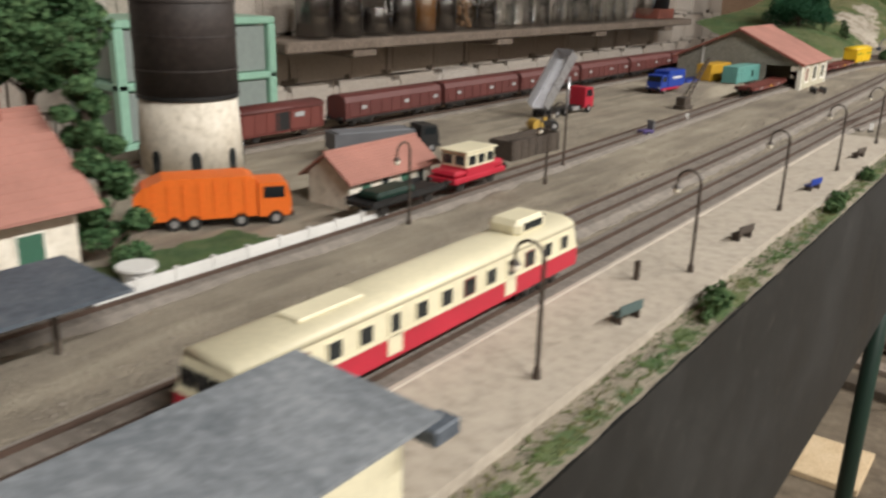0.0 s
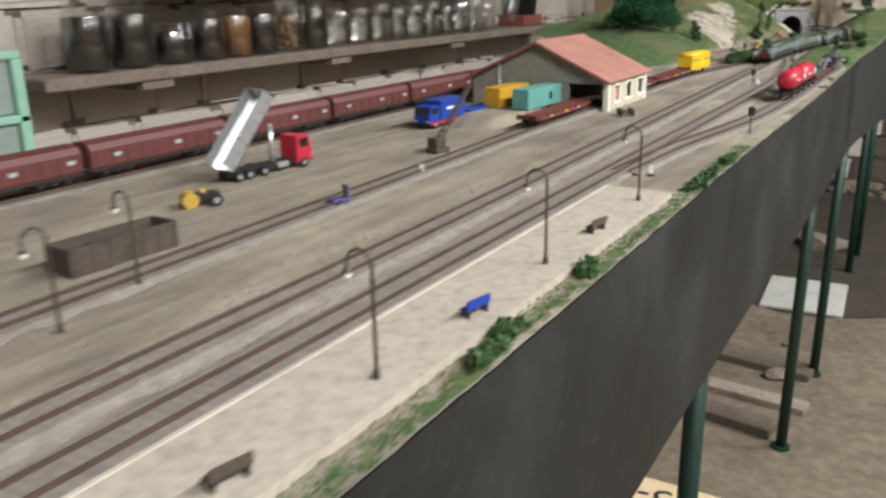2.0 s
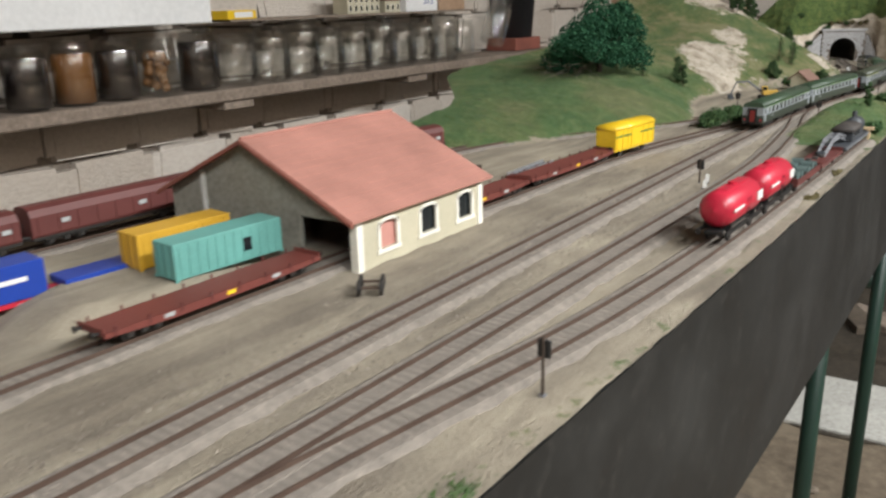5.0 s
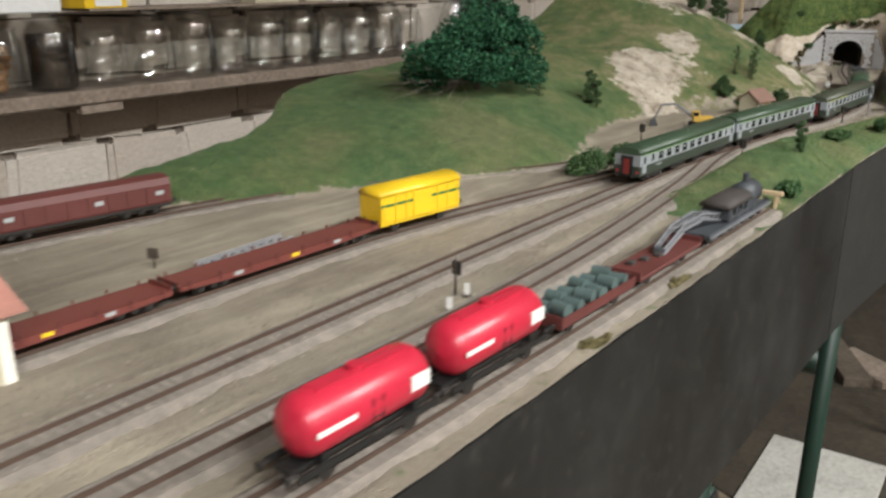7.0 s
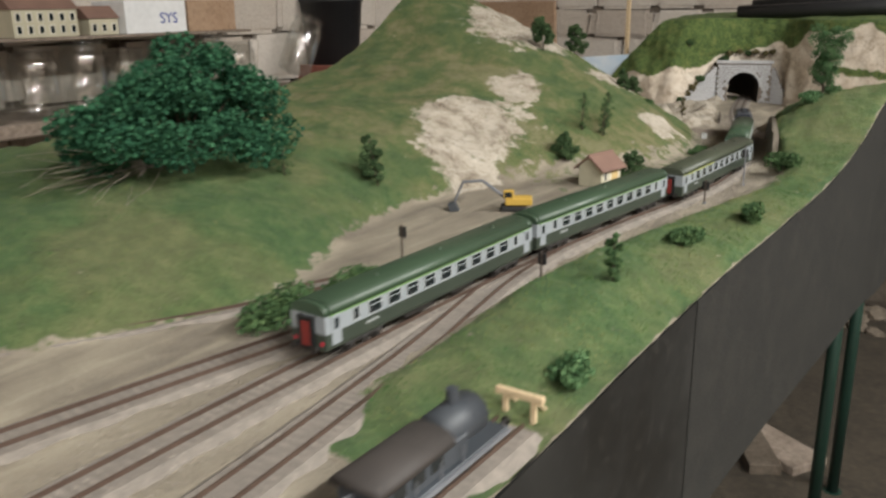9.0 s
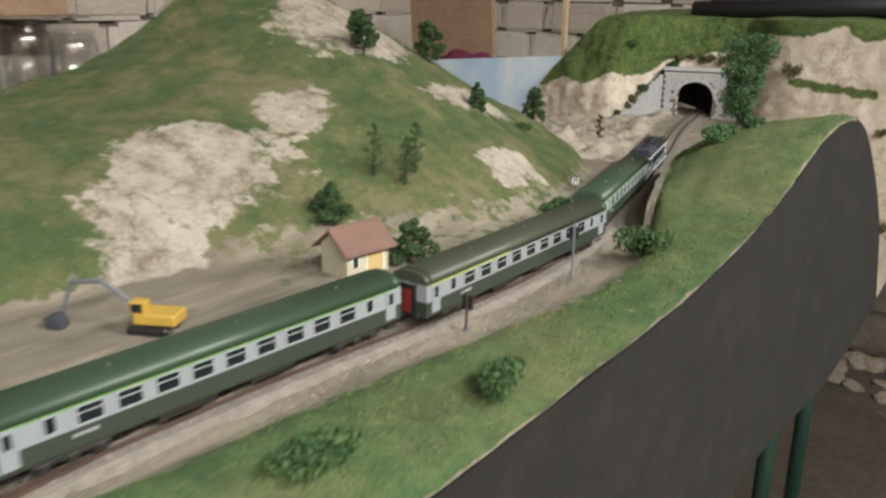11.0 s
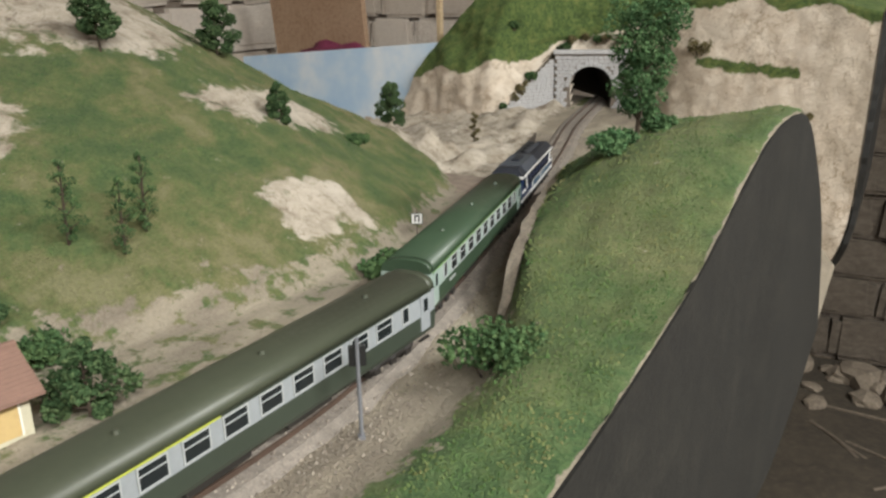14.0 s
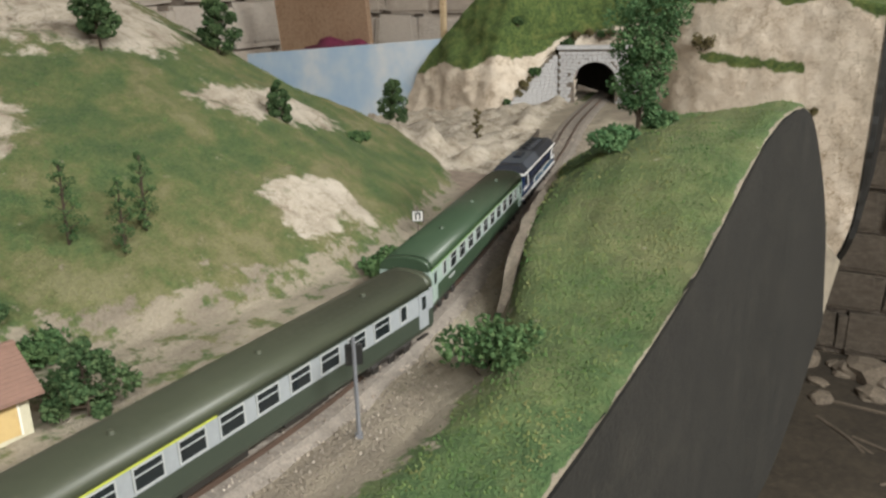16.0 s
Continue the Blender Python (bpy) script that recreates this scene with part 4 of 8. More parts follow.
def tank_wagon(at):
    c = thing("tank_wagon", "bright red model tank wagon with white panels on the siding", "tank wagon", at, "red tank wagons")
    bm = bmesh.new()
    R, hl = 0.0162, 0.046
    prof = [(0.0, R * 0.0), (0.0018, R * 0.55), (0.005, R * 0.85), (0.0095, R)]
    rings = [(-hl + a, r) for a, r in prof] + [(hl - a, r) for a, r in reversed(prof)]
    n, prev = 24, None
    for y, r in rings:
        ring = [bm.verts.new((max(r, 0.0004) * math.cos(2 * math.pi * k / n), y, 0.0285 + max(r, 0.0004) * math.sin(2 * math.pi * k / n))) for k in range(n)]
        if prev:
            for k in range(n):
                bm.faces.new((prev[k], prev[(k + 1) % n], ring[(k + 1) % n], ring[k]))
        prev = ring
    bmesh.ops.recalc_face_normals(bm, faces=bm.faces[:])
    tank = part("tank", smooth(bm), M["tank_red"], c)
    bm = bmesh.new()
    cyl(bm, 0.0042, 0.0042, 0.0028, Matrix.Translation((0, 0, 0.0440)), 14)
    part("dome", bm, M["tank_red"], tank)
    bm = bmesh.new()
    for x in (-0.0045, 0.0045):
        box(bm, x - 0.0006, x + 0.0006, -0.030, 0.030, 0.0436, 0.0446)
    box(bm, -0.004, 0.004, -0.028, -0.008, 0.0440, 0.0448)
    part("catwalk", bm, M["tank_red"], tank)
    for s in (-1, 1):
        bm = one_box(s * 0.0157, s * 0.0166, -0.040, -0.015, 0.0285, 0.0310)
        part("label_strip", bm, M["white"], tank, "white strip of illegible lettering")
        part("label_panel", one_box(s * 0.0156, s * 0.0166, 0.024, 0.038, 0.0262, 0.0345), M["white"], tank, "white panel of illegible lettering")
        bm = bmesh.new()
        for q in (-0.0035, 0.0035):
            rod(bm, (s * 0.0152, q, 0.011), (s * 0.0160, q, 0.034), 0.0004, 5)
        for k in range(5):
            rod(bm, (s * 0.0155, -0.0035, 0.014 + k * 0.0045), (s * 0.0155, 0.0035, 0.014 + k * 0.0045), 0.0003, 5)
        part("ladder", bm, M["wheel"], c)
        part("frame_side", one_box(s * 0.0125 - 0.0008, s * 0.0125 + 0.0008, -0.049, 0.049, 0.0085, 0.0120), M["black"], c)
    bm = bmesh.new()
    for y in (-0.032, 0.032):
        box(bm, -0.012, 0.012, y - 0.002, y + 0.002, 0.010, 0.0165)
    box(bm, -0.006, 0.006, -0.049, 0.049, 0.009, 0.0115)
    part("cradle", bm, M["black"], c)
    for y in (-0.030, 0.030):
        wheelset(c, y)
    for e in (-1, 1):
        buffers(c, e * 0.049, e)
    return c


t1 = tank_wagon(along(TRACK_B, 2.456))
copy_thing(t1, along(TRACK_B, 2.566))


def flat_frame(c, hl, mat, z0=0.0090, z1=0.0122, w=0.0310):
    part("deck", one_box(-w / 2, w / 2, -hl, hl, z0, z1, 0.0005), M[mat], c)
    for e in (-1, 1):
        buffers(c, e * hl, e)


def drum_wagon(at):
    c = thing("drum_wagon", "low-sided dark red wagon loaded with teal drums", "goods wagon", at)
    hl = 0.052
    flat_frame(c, hl, "oxide")
    for s in (-1, 1):
        part("side_board", one_box(s * 0.0152 - 0.0006, s * 0.0152 + 0.0006, -hl, hl, 0.0122, 0.0170), M["oxide"], c)
        part("end_board", one_box(-0.0152, 0.0152, s * hl - 0.0006, s * hl + 0.0006, 0.0122, 0.0180), M["oxide"], c)
    for y in (-0.032, 0.032):
        wheelset(c, y)
    return c


drum_wagon(along(TRACK_B, 2.680))
base = along(TRACK_B, 2.680)
for i in range(2):
    for j in range(6):
        bm = bmesh.new()
        m = pose(-0.0070 + 0.0140 * i, -0.040 + 0.0160 * j, 0.0165 + 0.0022 * ((i + j) % 2), 0, 90, 8 * ((i * 3 + j) % 3 - 1))
        cyl(bm, 0.0049, 0.0049, 0.0125, m @ Matrix.Translation((0, 0, -0.00625)), 14)
        for z in (-0.0062, -0.002, 0.002, 0.0058):
            cyl(bm, 0.0052, 0.0052, 0.0005, m @ Matrix.Translation((0, 0, z)), 14)
        d = make("drum", bm, M["drum_teal"])
        d.matrix_basis = base
        tagged(d, "dusty teal model drum lying in the low wagon", "drum", "drums in the wagon")


def match_wagon(at):
    c = thing("flat_wagon", "dull red flat wagon under the crane jib", "goods wagon", at)
    hl = 0.058
    flat_frame(c, hl, "oxide")
    for e in (-1, 1):
        part("end_board", one_box(-0.0150, 0.0150, e * hl - 0.0008, e * hl + 0.0008, 0.0122, 0.0165), M["oxide"], c)
    bm = bmesh.new()
    for k in range(5):
        box(bm, -0.009 + 0.004 * (k % 3), -0.003 + 0.004 * (k % 3), -0.035 + k * 0.016, -0.028 + k * 0.016, 0.0122, 0.0150, 0.0004)
    part("chains", bm, M["crane_roof"], c, "rusty tackle lying on the deck")
    for y in (-0.034, 0.034):
        wheelset(c, y)
    return c


match_wagon(along(TRACK_B, 2.800))


def crane_wagon(at):
    c = thing("crane_wagon", "weathered grey model breakdown crane with a lowered lattice jib", "railway crane", at)
    hl = 0.078
    part("chassis", one_box(-0.0150, 0.0150, -hl, hl, 0.0080, 0.0125, 0.0008), M["crane_grey"], c)
    for s in (-1, 1):
        bm = bmesh.new()
        box(bm, s * 0.0155 - 0.0006, s * 0.0155 + 0.0006, -hl, hl, 0.0090, 0.0112)
        part("side_sill", bm, M["load_grey"], c, "pale worn sill")
    bm = bmesh.new()
    box(bm, -0.0135, 0.0135, -0.030, 0.040, 0.0135, 0.0260, 0.001)
    cab = part("cab", bm, M["crane_grey"], c)
    bm = prism(bmesh.new(), arch(0.030, 0.0258, 0.0335, 8, 2.2), -0.034, 0.026)
    part("cab_roof", smooth(bm), M["crane_roof"], c, "brown curved cab roof")
    for s in (-1, 1):
        for k in range(3):
            part("cab_window", one_box(s * 0.0136 - 0.0003, s * 0.0136 + 0.0003, -0.024 + k * 0.015, -0.014 + k * 0.015, 0.0185, 0.0245), M["pane"], cab)
        for k in range(4):
            part("handrail_post", one_box(s * 0.0150 - 0.0003, s * 0.0150 + 0.0003, -0.028 + k * 0.02, -0.0275 + k * 0.02, 0.0125, 0.0225), M["load_grey"], c)
    bm = bmesh.new()
    cyl(bm, 0.0118, 0.0118, 0.032, Matrix.Translation((0, 0.030, 0.0245)) @ pose(0, 0, 0, -90, 0, 0), 22)
    part("boiler", smooth(bm), M["crane_grey"], c, "rounded grey boiler end")
    bm = bmesh.new()
    cyl(bm, 0.0030, 0.0034, 0.010, Matrix.Translation((0, 0.045, 0.0345)), 12)
    part("chimney", bm, M["crane_grey"], c)
    bm = bmesh.new()
    pts = [(-0.028, 0.020), (-0.075, 0.0300), (-0.115, 0.0285), (-0.150, 0.0165)]
    for s in (-1, 1):
        for (y0, z0), (y1, z1) in zip(pts, pts[1:]):
            rod(bm, (s * 0.0050, y0, z0), (s * 0.0042, y1, z1), 0.0011, 5)
            rod(bm, (s * 0.0050, y0, z0 - 0.006), (s * 0.0042, y1, z1 - 0.005), 0.0011, 5)
            for q in range(4):
                u, w = q / 4, (q + 1) / 4
                rod(bm, (s * 0.0046, y0 + (y1 - y0) * u, z0 + (z1 - z0) * u), (s * 0.0046, y0 + (y1 - y0) * w, z0 - 0.0055 + (z1 - z0) * w), 0.0006, 4)
    for k in range(9):
        y = -0.035 - 0.013 * k
        z = curve_at([(p, q) for p, q in reversed(pts)], y)
        rod(bm, (-0.0048, y, z), (0.0048, y, z), 0.0006, 4)
    part("jib", bm, M["load_grey"], c, "grey bent lattice jib")
    bm = bmesh.new()
    cyl(bm, 0.0035, 0.0035, 0.006, Matrix.Translation((-0.003, -0.150, 0.0150)) @ pose(0, 0, 0, 0, 90, 0), 12)
    box(bm, -0.001, 0.001, -0.1515, -0.1485, 0.0085, 0.0140)
    part("hook_block", bm, M["crane_grey"], c)
    for y in (-0.060, -0.036, -0.012, 0.020, 0.044, 0.066):
        wheelset(c, y)
    for e in (-1, 1):
        buffers(c, e * hl, e)
    return c


crane_wagon(along(TRACK_B, 2.956))


def hopper(at):
    c = thing("hopper_wagon", "brownish-red covered model hopper wagon on the back track", "goods wagon", at, "hopper wagons in a row")
    hl = 0.0945
    part("body", prism(bmesh.new(), [(-0.0140, 0.0085), (0.0140, 0.0085), (0.0158, 0.0130), (0.0158, 0.0300), (0.0128, 0.0362), (0.0060, 0.0385), (-0.0060, 0.0385), (-0.0128, 0.0362), (-0.0158, 0.0300), (-0.0158, 0.0130)], -hl, hl), M["oxide"], c)
    for s in (-1, 1):
        for k in range(10):
            y = -0.088 + 0.176 * k / 9
            part("rib", one_box(s * 0.0160 - 0.0004, s * 0.0160 + 0.0005, y - 0.0005, y + 0.0005, 0.0125, 0.0300), M["oxide"], c)
        for y in (-0.062, 0.020, 0.082):
            part("label_plate", one_box(s * 0.0162, s * 0.0167, y - 0.0042, y + 0.0042, 0.0205, 0.0245), M["window_frame"], c, "pale plate of illegible lettering")
        part("sill", one_box(s * 0.0152 - 0.0008, s * 0.0152 + 0.0008, -hl, hl, 0.0082, 0.0108), M["wheel"], c)
    for e in (-1, 1):
        part("end_platform", one_box(-0.012, 0.012, e * hl - 0.002, e * hl + 0.002, 0.0085, 0.0105), M["wheel"], c)
        bogie(c, e * 0.062)
        buffers(c, e * hl, e)
    return c


hp = hopper(along(HOPPER, 2.576))
for k in range(1, 7):
    copy_thing(hp, along(HOPPER, 2.576 - 0.1995 * k))


def van(at, name, label, cat, body, roof, line=None, hl=0.052, open_door=False):
    c = thing(name, label, cat, at)
    part("body", one_box(-0.0152, 0.0152, -hl, hl, 0.0098, 0.0325, 0.0004), M[body], c)
    part("roof", smooth(prism(bmesh.new(), arch(0.0320, 0.0322, 0.0392, 10, 2.2), -hl - 0.001, hl + 0.001)), M[roof], c)
    for s in (-1, 1):
        if line:
            part("side_stripe", one_box(s * 0.0155, s * 0.0157, -hl, hl, 0.0235, 0.0258), M[line], c, "green stripe along the side")
        part("sliding_door", one_box(s * 0.0156 - 0.0004, s * 0.0156 + 0.0006, -0.012 + (0.022 if open_door else 0), 0.012 + (0.022 if open_door else 0), 0.0105, 0.0310, 0.0002), M[body], c)
        if open_door:
            part("doorway", one_box(s * 0.0153, s * 0.0156, -0.012, 0.010, 0.0105, 0.0305), M["black"], c, "dark open doorway")
            part("label_plate", one_box(s * 0.0163, s * 0.0166, 0.016, 0.030, 0.0235, 0.0285), M["window_frame"], c)
        for k in range(8):
            y = -hl + 0.004 + (2 * hl - 0.008) * k / 7
            part("rib", one_box(s * 0.0154, s * 0.0159, y - 0.0005, y + 0.0005, 0.0100, 0.0322), M[body], c)
        part("sole_bar", one_box(s * 0.0130 - 0.0008, s * 0.0130 + 0.0008, -hl, hl, 0.0075, 0.0100), M[body], c)
    for y in (-hl * 0.58, hl * 0.58):
        wheelset(c, y)
    for e in (-1, 1):
        buffers(c, e * hl, e)
    return c


M["stripe_green"] = paint("stripe_green", (0.05, 0.16, 0.04), 0.4, 0.1)
van(along(GOODS, 2.786) @ Matrix.Diagonal((1, 1, 1.14, 1)), "yellow_van", "bright yellow covered van with a dark green stripe", "goods wagon", "yellow", "yellow", "stripe_green")
van(along(HOPPER, 1.186), "covered_van", "dark red covered goods van with its door slid open", "goods wagon", "oxide_bright", "oxide", None, 0.062, True)


def flat_wagon(at, hl, label, group="red flat wagons"):
    c = thing("flat_wagon", label, "goods wagon", at, group)
    flat_frame(c, hl, "oxide_bright", 0.0088, 0.0118)
    for s in (-1, 1):
        part("side_beam", prism(bmesh.new(), [(-hl, 0.0118), (-hl, 0.0085), (-hl * 0.45, 0.0058), (hl * 0.45, 0.0058), (hl, 0.0085), (hl, 0.0118)], s * 0.0150 - 0.0006, s * 0.0150 + 0.0006, pose(0, 0, 0, 0, 0, 90)), M["oxide_bright"], c)
        for k in range(8):
            y = -hl + 0.008 + (2 * hl - 0.016) * k / 7
            part("stake", one_box(s * 0.0158 - 0.0005, s * 0.0158 + 0.0005, y - 0.0007, y + 0.0007, 0.0085, 0.0150), M["oxide"], c)
        for k, q in enumerate((-0.5, 0.05, 0.5)):
            part("label_plate", one_box(s * 0.0157, s * 0.0161, hl * q - 0.004, hl * q + 0.004, 0.0080, 0.0108), M["yellow"] if k == 1 else M["window_frame"], c)
    for e in (-1, 1):
        part("end_board", one_box(-0.0145, 0.0145, e * hl - 0.0006, e * hl + 0.0006, 0.0118, 0.0150), M["oxide_bright"], c)
        bogie(c, e * (hl - 0.030), 0.022)
    return c


flat_wagon(along(GOODS, 2.625), 0.105, "long rust-red bogie flat wagon next to the yellow van")
flat_wagon(along(GOODS, 2.415), 0.098, "rust-red bogie flat wagon leaving the goods shed")
flat_wagon(along(GOODS, 2.080), 0.098, "rust-red stake wagon standing in the goods shed mouth")


def draisine(at):
    c = thing("rail_trolley", "red and cream model rail trolley beside the hut", "rail trolley", at)
    part("chassis", one_box(-0.0148, 0.0148, -0.040, 0.040, 0.0085, 0.0135, 0.0008), M["red"], c)
    part("bonnet", one_box(-0.0135, 0.0135, 0.020, 0.038, 0.0135, 0.0205, 0.002), M["red"], c)
    part("rear_box", one_box(-0.0135, 0.0135, -0.038, -0.020, 0.0135, 0.0190, 0.002), M["red"], c)
    cab = part("cab", one_box(-0.0140, 0.0140, -0.022, 0.022, 0.0135, 0.0330, 0.0015), M["cream"], c, "cream driving cab")
    part("cab_skirt", one_box(-0.0143, 0.0143, -0.0223, 0.0223, 0.0130, 0.0205), M["red"], c)
    part("cab_roof", one_box(-0.0150, 0.0150, -0.024, 0.024, 0.0330, 0.0350, 0.0006), M["cream"], c)
    for s in (-1, 1):
        for y in (-0.014, 0, 0.014):
            part("cab_window", one_box(s * 0.0141 - 0.0003, s * 0.0141 + 0.0003, y - 0.0048, y + 0.0048, 0.0225, 0.0305), M["pane"], cab)
        for x in (-0.0065, 0.0065):
            part("cab_end_window", one_box(x - 0.0048, x + 0.0048, s * 0.0221 - 0.0003, s * 0.0221 + 0.0003, 0.0225, 0.0305), M["pane"], cab)
    for y in (-0.024, 0.024):
        wheelset(c, y)
    for e in (-1, 1):
        buffers(c, e * 0.040, e)


draisine(along(GOODS, 1.150))
c = thing("low_wagon", "small black low wagon coupled to the rail trolley", "goods wagon", along(GOODS, 1.052))
part("deck", one_box(-0.014, 0.014, -0.046, 0.046, 0.0085, 0.0120, 0.0006), M["black"], c)
part("load", one_box(-0.011, 0.011, -0.036, 0.010, 0.0120, 0.0185, 0.002), M["leg_green"], c, "dark green sheeted load")
for s in (-1, 1):
    part("side_rail", one_box(s * 0.0138 - 0.0005, s * 0.0138 + 0.0005, -0.046, 0.046, 0.0120, 0.0145), M["black"], c)
for y in (-0.028, 0.028):
    wheelset(c, y)

# ---- buildings and yard ----
M["shed_grey"] = rough_mat("grey_board_gable", (0.20, 0.195, 0.165), (0.27, 0.26, 0.22), (0.33, 0.32, 0.275), 25, 0.3, 0.001)
M["pale_stone"] = paint("pale_window_surround", (0.78, 0.75, 0.66), 0.85, 0.15)
M["pink_panel"] = paint("pink_shutter", (0.50, 0.24, 0.20), 0.7, 0.2)
M["slate_blue"] = rough_mat("blue_grey_roof_sheet", (0.045, 0.055, 0.07), (0.075, 0.09, 0.11), (0.13, 0.14, 0.155), 30, 0.3, 0.0008, 0.6)
M["shelter_roof"] = rough_mat("worn_grey_card_roof", (0.10, 0.115, 0.13), (0.16, 0.175, 0.19), (0.27, 0.285, 0.30), 22, 0.3, 0.0006, 0.7)
M["shutter_green"] = paint("green_shutter", (0.035, 0.12, 0.075), 0.6, 0.2)
M["brick_red"] = paint("brick_red", (0.26, 0.085, 0.06), 0.85, 0.3)
M["teal"] = paint("teal_container", (0.14, 0.36, 0.32), 0.45, 0.2)
M["container_yellow"] = paint("ochre_container", (0.58, 0.33, 0.03), 0.45, 0.2)
M["truck_blue"] = paint("truck_blue", (0.012, 0.045, 0.30), 0.4, 0.15)
M["silver"] = paint("bare_aluminium", (0.62, 0.62, 0.64), 0.28, 0.12, 60, 0.75)
M["tank_brown"] = rough_mat("dark_brown_tower_tank", (0.022, 0.017, 0.015), (0.035, 0.027, 0.024), (0.060, 0.047, 0.042), 18, 0.4, 0.001, 0.6)
M["tower_white"] = rough_mat("stained_white_render", (0.50, 0.43, 0.33), (0.66, 0.60, 0.50), (0.74, 0.70, 0.62), 14, 0.3, 0.0008)
M["brown_box"] = rough_mat("brown_weathered_metal", (0.035, 0.026, 0.020), (0.060, 0.045, 0.034), (0.09, 0.068, 0.05), 40, 0.4, 0.0008)
M["iron"] = paint("lamp_brown_iron", (0.055, 0.040, 0.030), 0.5, 0.3)
M["lamp_glass"] = Nodes("milk_glass").done((0.8, 0.74, 0.62), 0.2)
M["fence_white"] = paint("white_fence", (0.66, 0.65, 0.62), 0.7, 0.2)
M["wood_pale"] = rough_mat("pale_wood", (0.40, 0.29, 0.17), (0.52, 0.39, 0.24), (0.60, 0.47, 0.31), 20, 0.3, 0.001)
M["ochre_wall"] = paint("ochre_plaster", (0.50, 0.36, 0.16), 0.85, 0.25)
M["hut_roof"] = paint("brown_tile", (0.22, 0.13, 0.10), 0.85, 0.3)
M["digger_yellow"] = paint("digger_yellow", (0.52, 0.33, 0.06), 0.45, 0.2)


def tiled_slope(parent, x0, z0, x1, z1, y0, y1, mat, thick=0.0016, courses=12):
    """One roof slope with overlapping courses; x0, z0 the eave and x1, z1 the ridge."""
    base = part("roof_slope", prism(bmesh.new(), [(x0, z0 - 0.0012), (x1, z1 - 0.0012), (x1, z1), (x0, z0)], y0, y1), M[mat], parent)
    for k in range(courses):
        a, b = k / courses, min(1.0, (k + 1.12) / courses)
        xa, za, xb, zb = x0 + (x1 - x0) * a, z0 + (z1 - z0) * a, x0 + (x1 - x0) * b, z0 + (z1 - z0) * b
        bm = prism(bmesh.new(), [(xa, za), (xb, zb), (xb, zb + thick * 0.3), (xa, za + thick * 0.3 + 0.0005)], y0 + 0.0004, y1 - 0.0004)
        part("roof_course", bm, M[mat], base)
    return base


def shed():
    s = thing("goods_shed", "model goods shed with salmon tile roof and grey gable", "goods shed")
    X0, X1, Y0, Y1, E, R = -0.635, -0.397, 2.203, 2.388, 1.048, 1.103
    XR = (X0 + X1) / 2
    w = 0.004
    # gables with the rail opening and the arched windows cut as separate wall pieces
    ox0, ox1, oz = -0.462, -0.404, 1.041
    for nm, y, mat in (("gable_front", Y0, "shed_grey"), ("gable_back", Y1 - w, "stucco")):
        bm = bmesh.new()
        prism(bm, [(X0, DECK - 0.001), (ox0, DECK - 0.001), (ox0, R - (abs(ox0 - XR)) * (R - E) / (XR - X0)), (XR, R), (X0, E)], y, y + w)
        prism(bm, [(ox0, oz), (ox1, oz), (ox1, R - (ox1 - XR) * (R - E) / (XR - X0)), (ox0, R - (ox0 - XR) * (R - E) / (XR - X0))], y, y + w)
        prism(bm, [(ox1, DECK - 0.001), (X1, DECK - 0.001), (X1, E), (ox1, R - (ox1 - XR) * (R - E) / (XR - X0))], y, y + w)
        part(nm, bm, M[mat], s)
    ys = [2.2435, 2.301, 2.360]
    bm = bmesh.new()
    hw, z0, z1 = 0.0130, 1.0125, 1.0375
    edges = [Y0 + w] + [v for c in ys for v in (c - hw, c + hw)] + [Y1 - w]
    for k in range(0, len(edges), 2):
        box(bm, X1 - w, X1, edges[k], edges[k + 1], DECK - 0.001, E)
    for c in ys:
        box(bm, X1 - w, X1, c - hw, c + hw, DECK - 0.001, z0)
        box(bm, X1 - w, X1, c - hw, c + hw, z1, E)
    side = part("side_wall", bm, M["stucco"], s, "cream rendered side wall")
    part("back_wall", one_box(X0, X0 + w, Y0 + w, Y1 - w, DECK - 0.001, E), M["stucco"], s)
    for k, c in enumerate(ys):
        bm = bmesh.new()
        for sg in (-1, 1):
            box(bm, X1 - 0.001, X1 + 0.0012, c + sg * hw - 0.0018, c + sg * hw + 0.0018, z0 - 0.002, z1 - 0.004)
        box(bm, X1 - 0.001, X1 + 0.0016, c - hw - 0.003, c + hw + 0.003, z0 - 0.0035, z0)
        for q in range(8):
            a0, a1 = math.pi * q / 8, math.pi * (q + 1) / 8
            y0_, y1_ = c + hw * math.cos(a0), c + hw * math.cos(a1)
            za, zb = z1 - 0.006 + 0.006 * math.sin(a0), z1 - 0.006 + 0.006 * math.sin(a1)
            m = Matrix.Translation((X1, (y0_ + y1_) / 2, (za + zb) / 2 + 0.0012)) @ pose(0, 0, 0, -math.degrees(math.atan2(zb - za, y0_ - y1_)), 0, 0)
            box(bm, -0.001, 0.0012, -0.0025, 0.0025, -0.0016, 0.0016, 0, m)
        win = part("window", bm, M["pale_stone"], s, "pale arched window surround")
        part("pane", one_box(X1 - 0.0035, X1 - 0.0028, c - hw, c + hw, z0, z1), M["pink_panel"] if k == 0 else M["pane"], win)
    for y in (Y0, Y1):
        for x in (X1 - 0.002,):
            part("corner_stone", one_box(x - 0.0045, x + 0.0035, y - 0.0015 if y == Y0 else y - 0.006, y + 0.006 if y == Y0 else y + 0.0015, DECK - 0.001, E), M["pale_stone"], s)
    part("gable_post", one_box(-0.587, -0.583, Y0 - 0.003, Y0, DECK, 1.069), M["fence_white"], s, "white post on the gable")
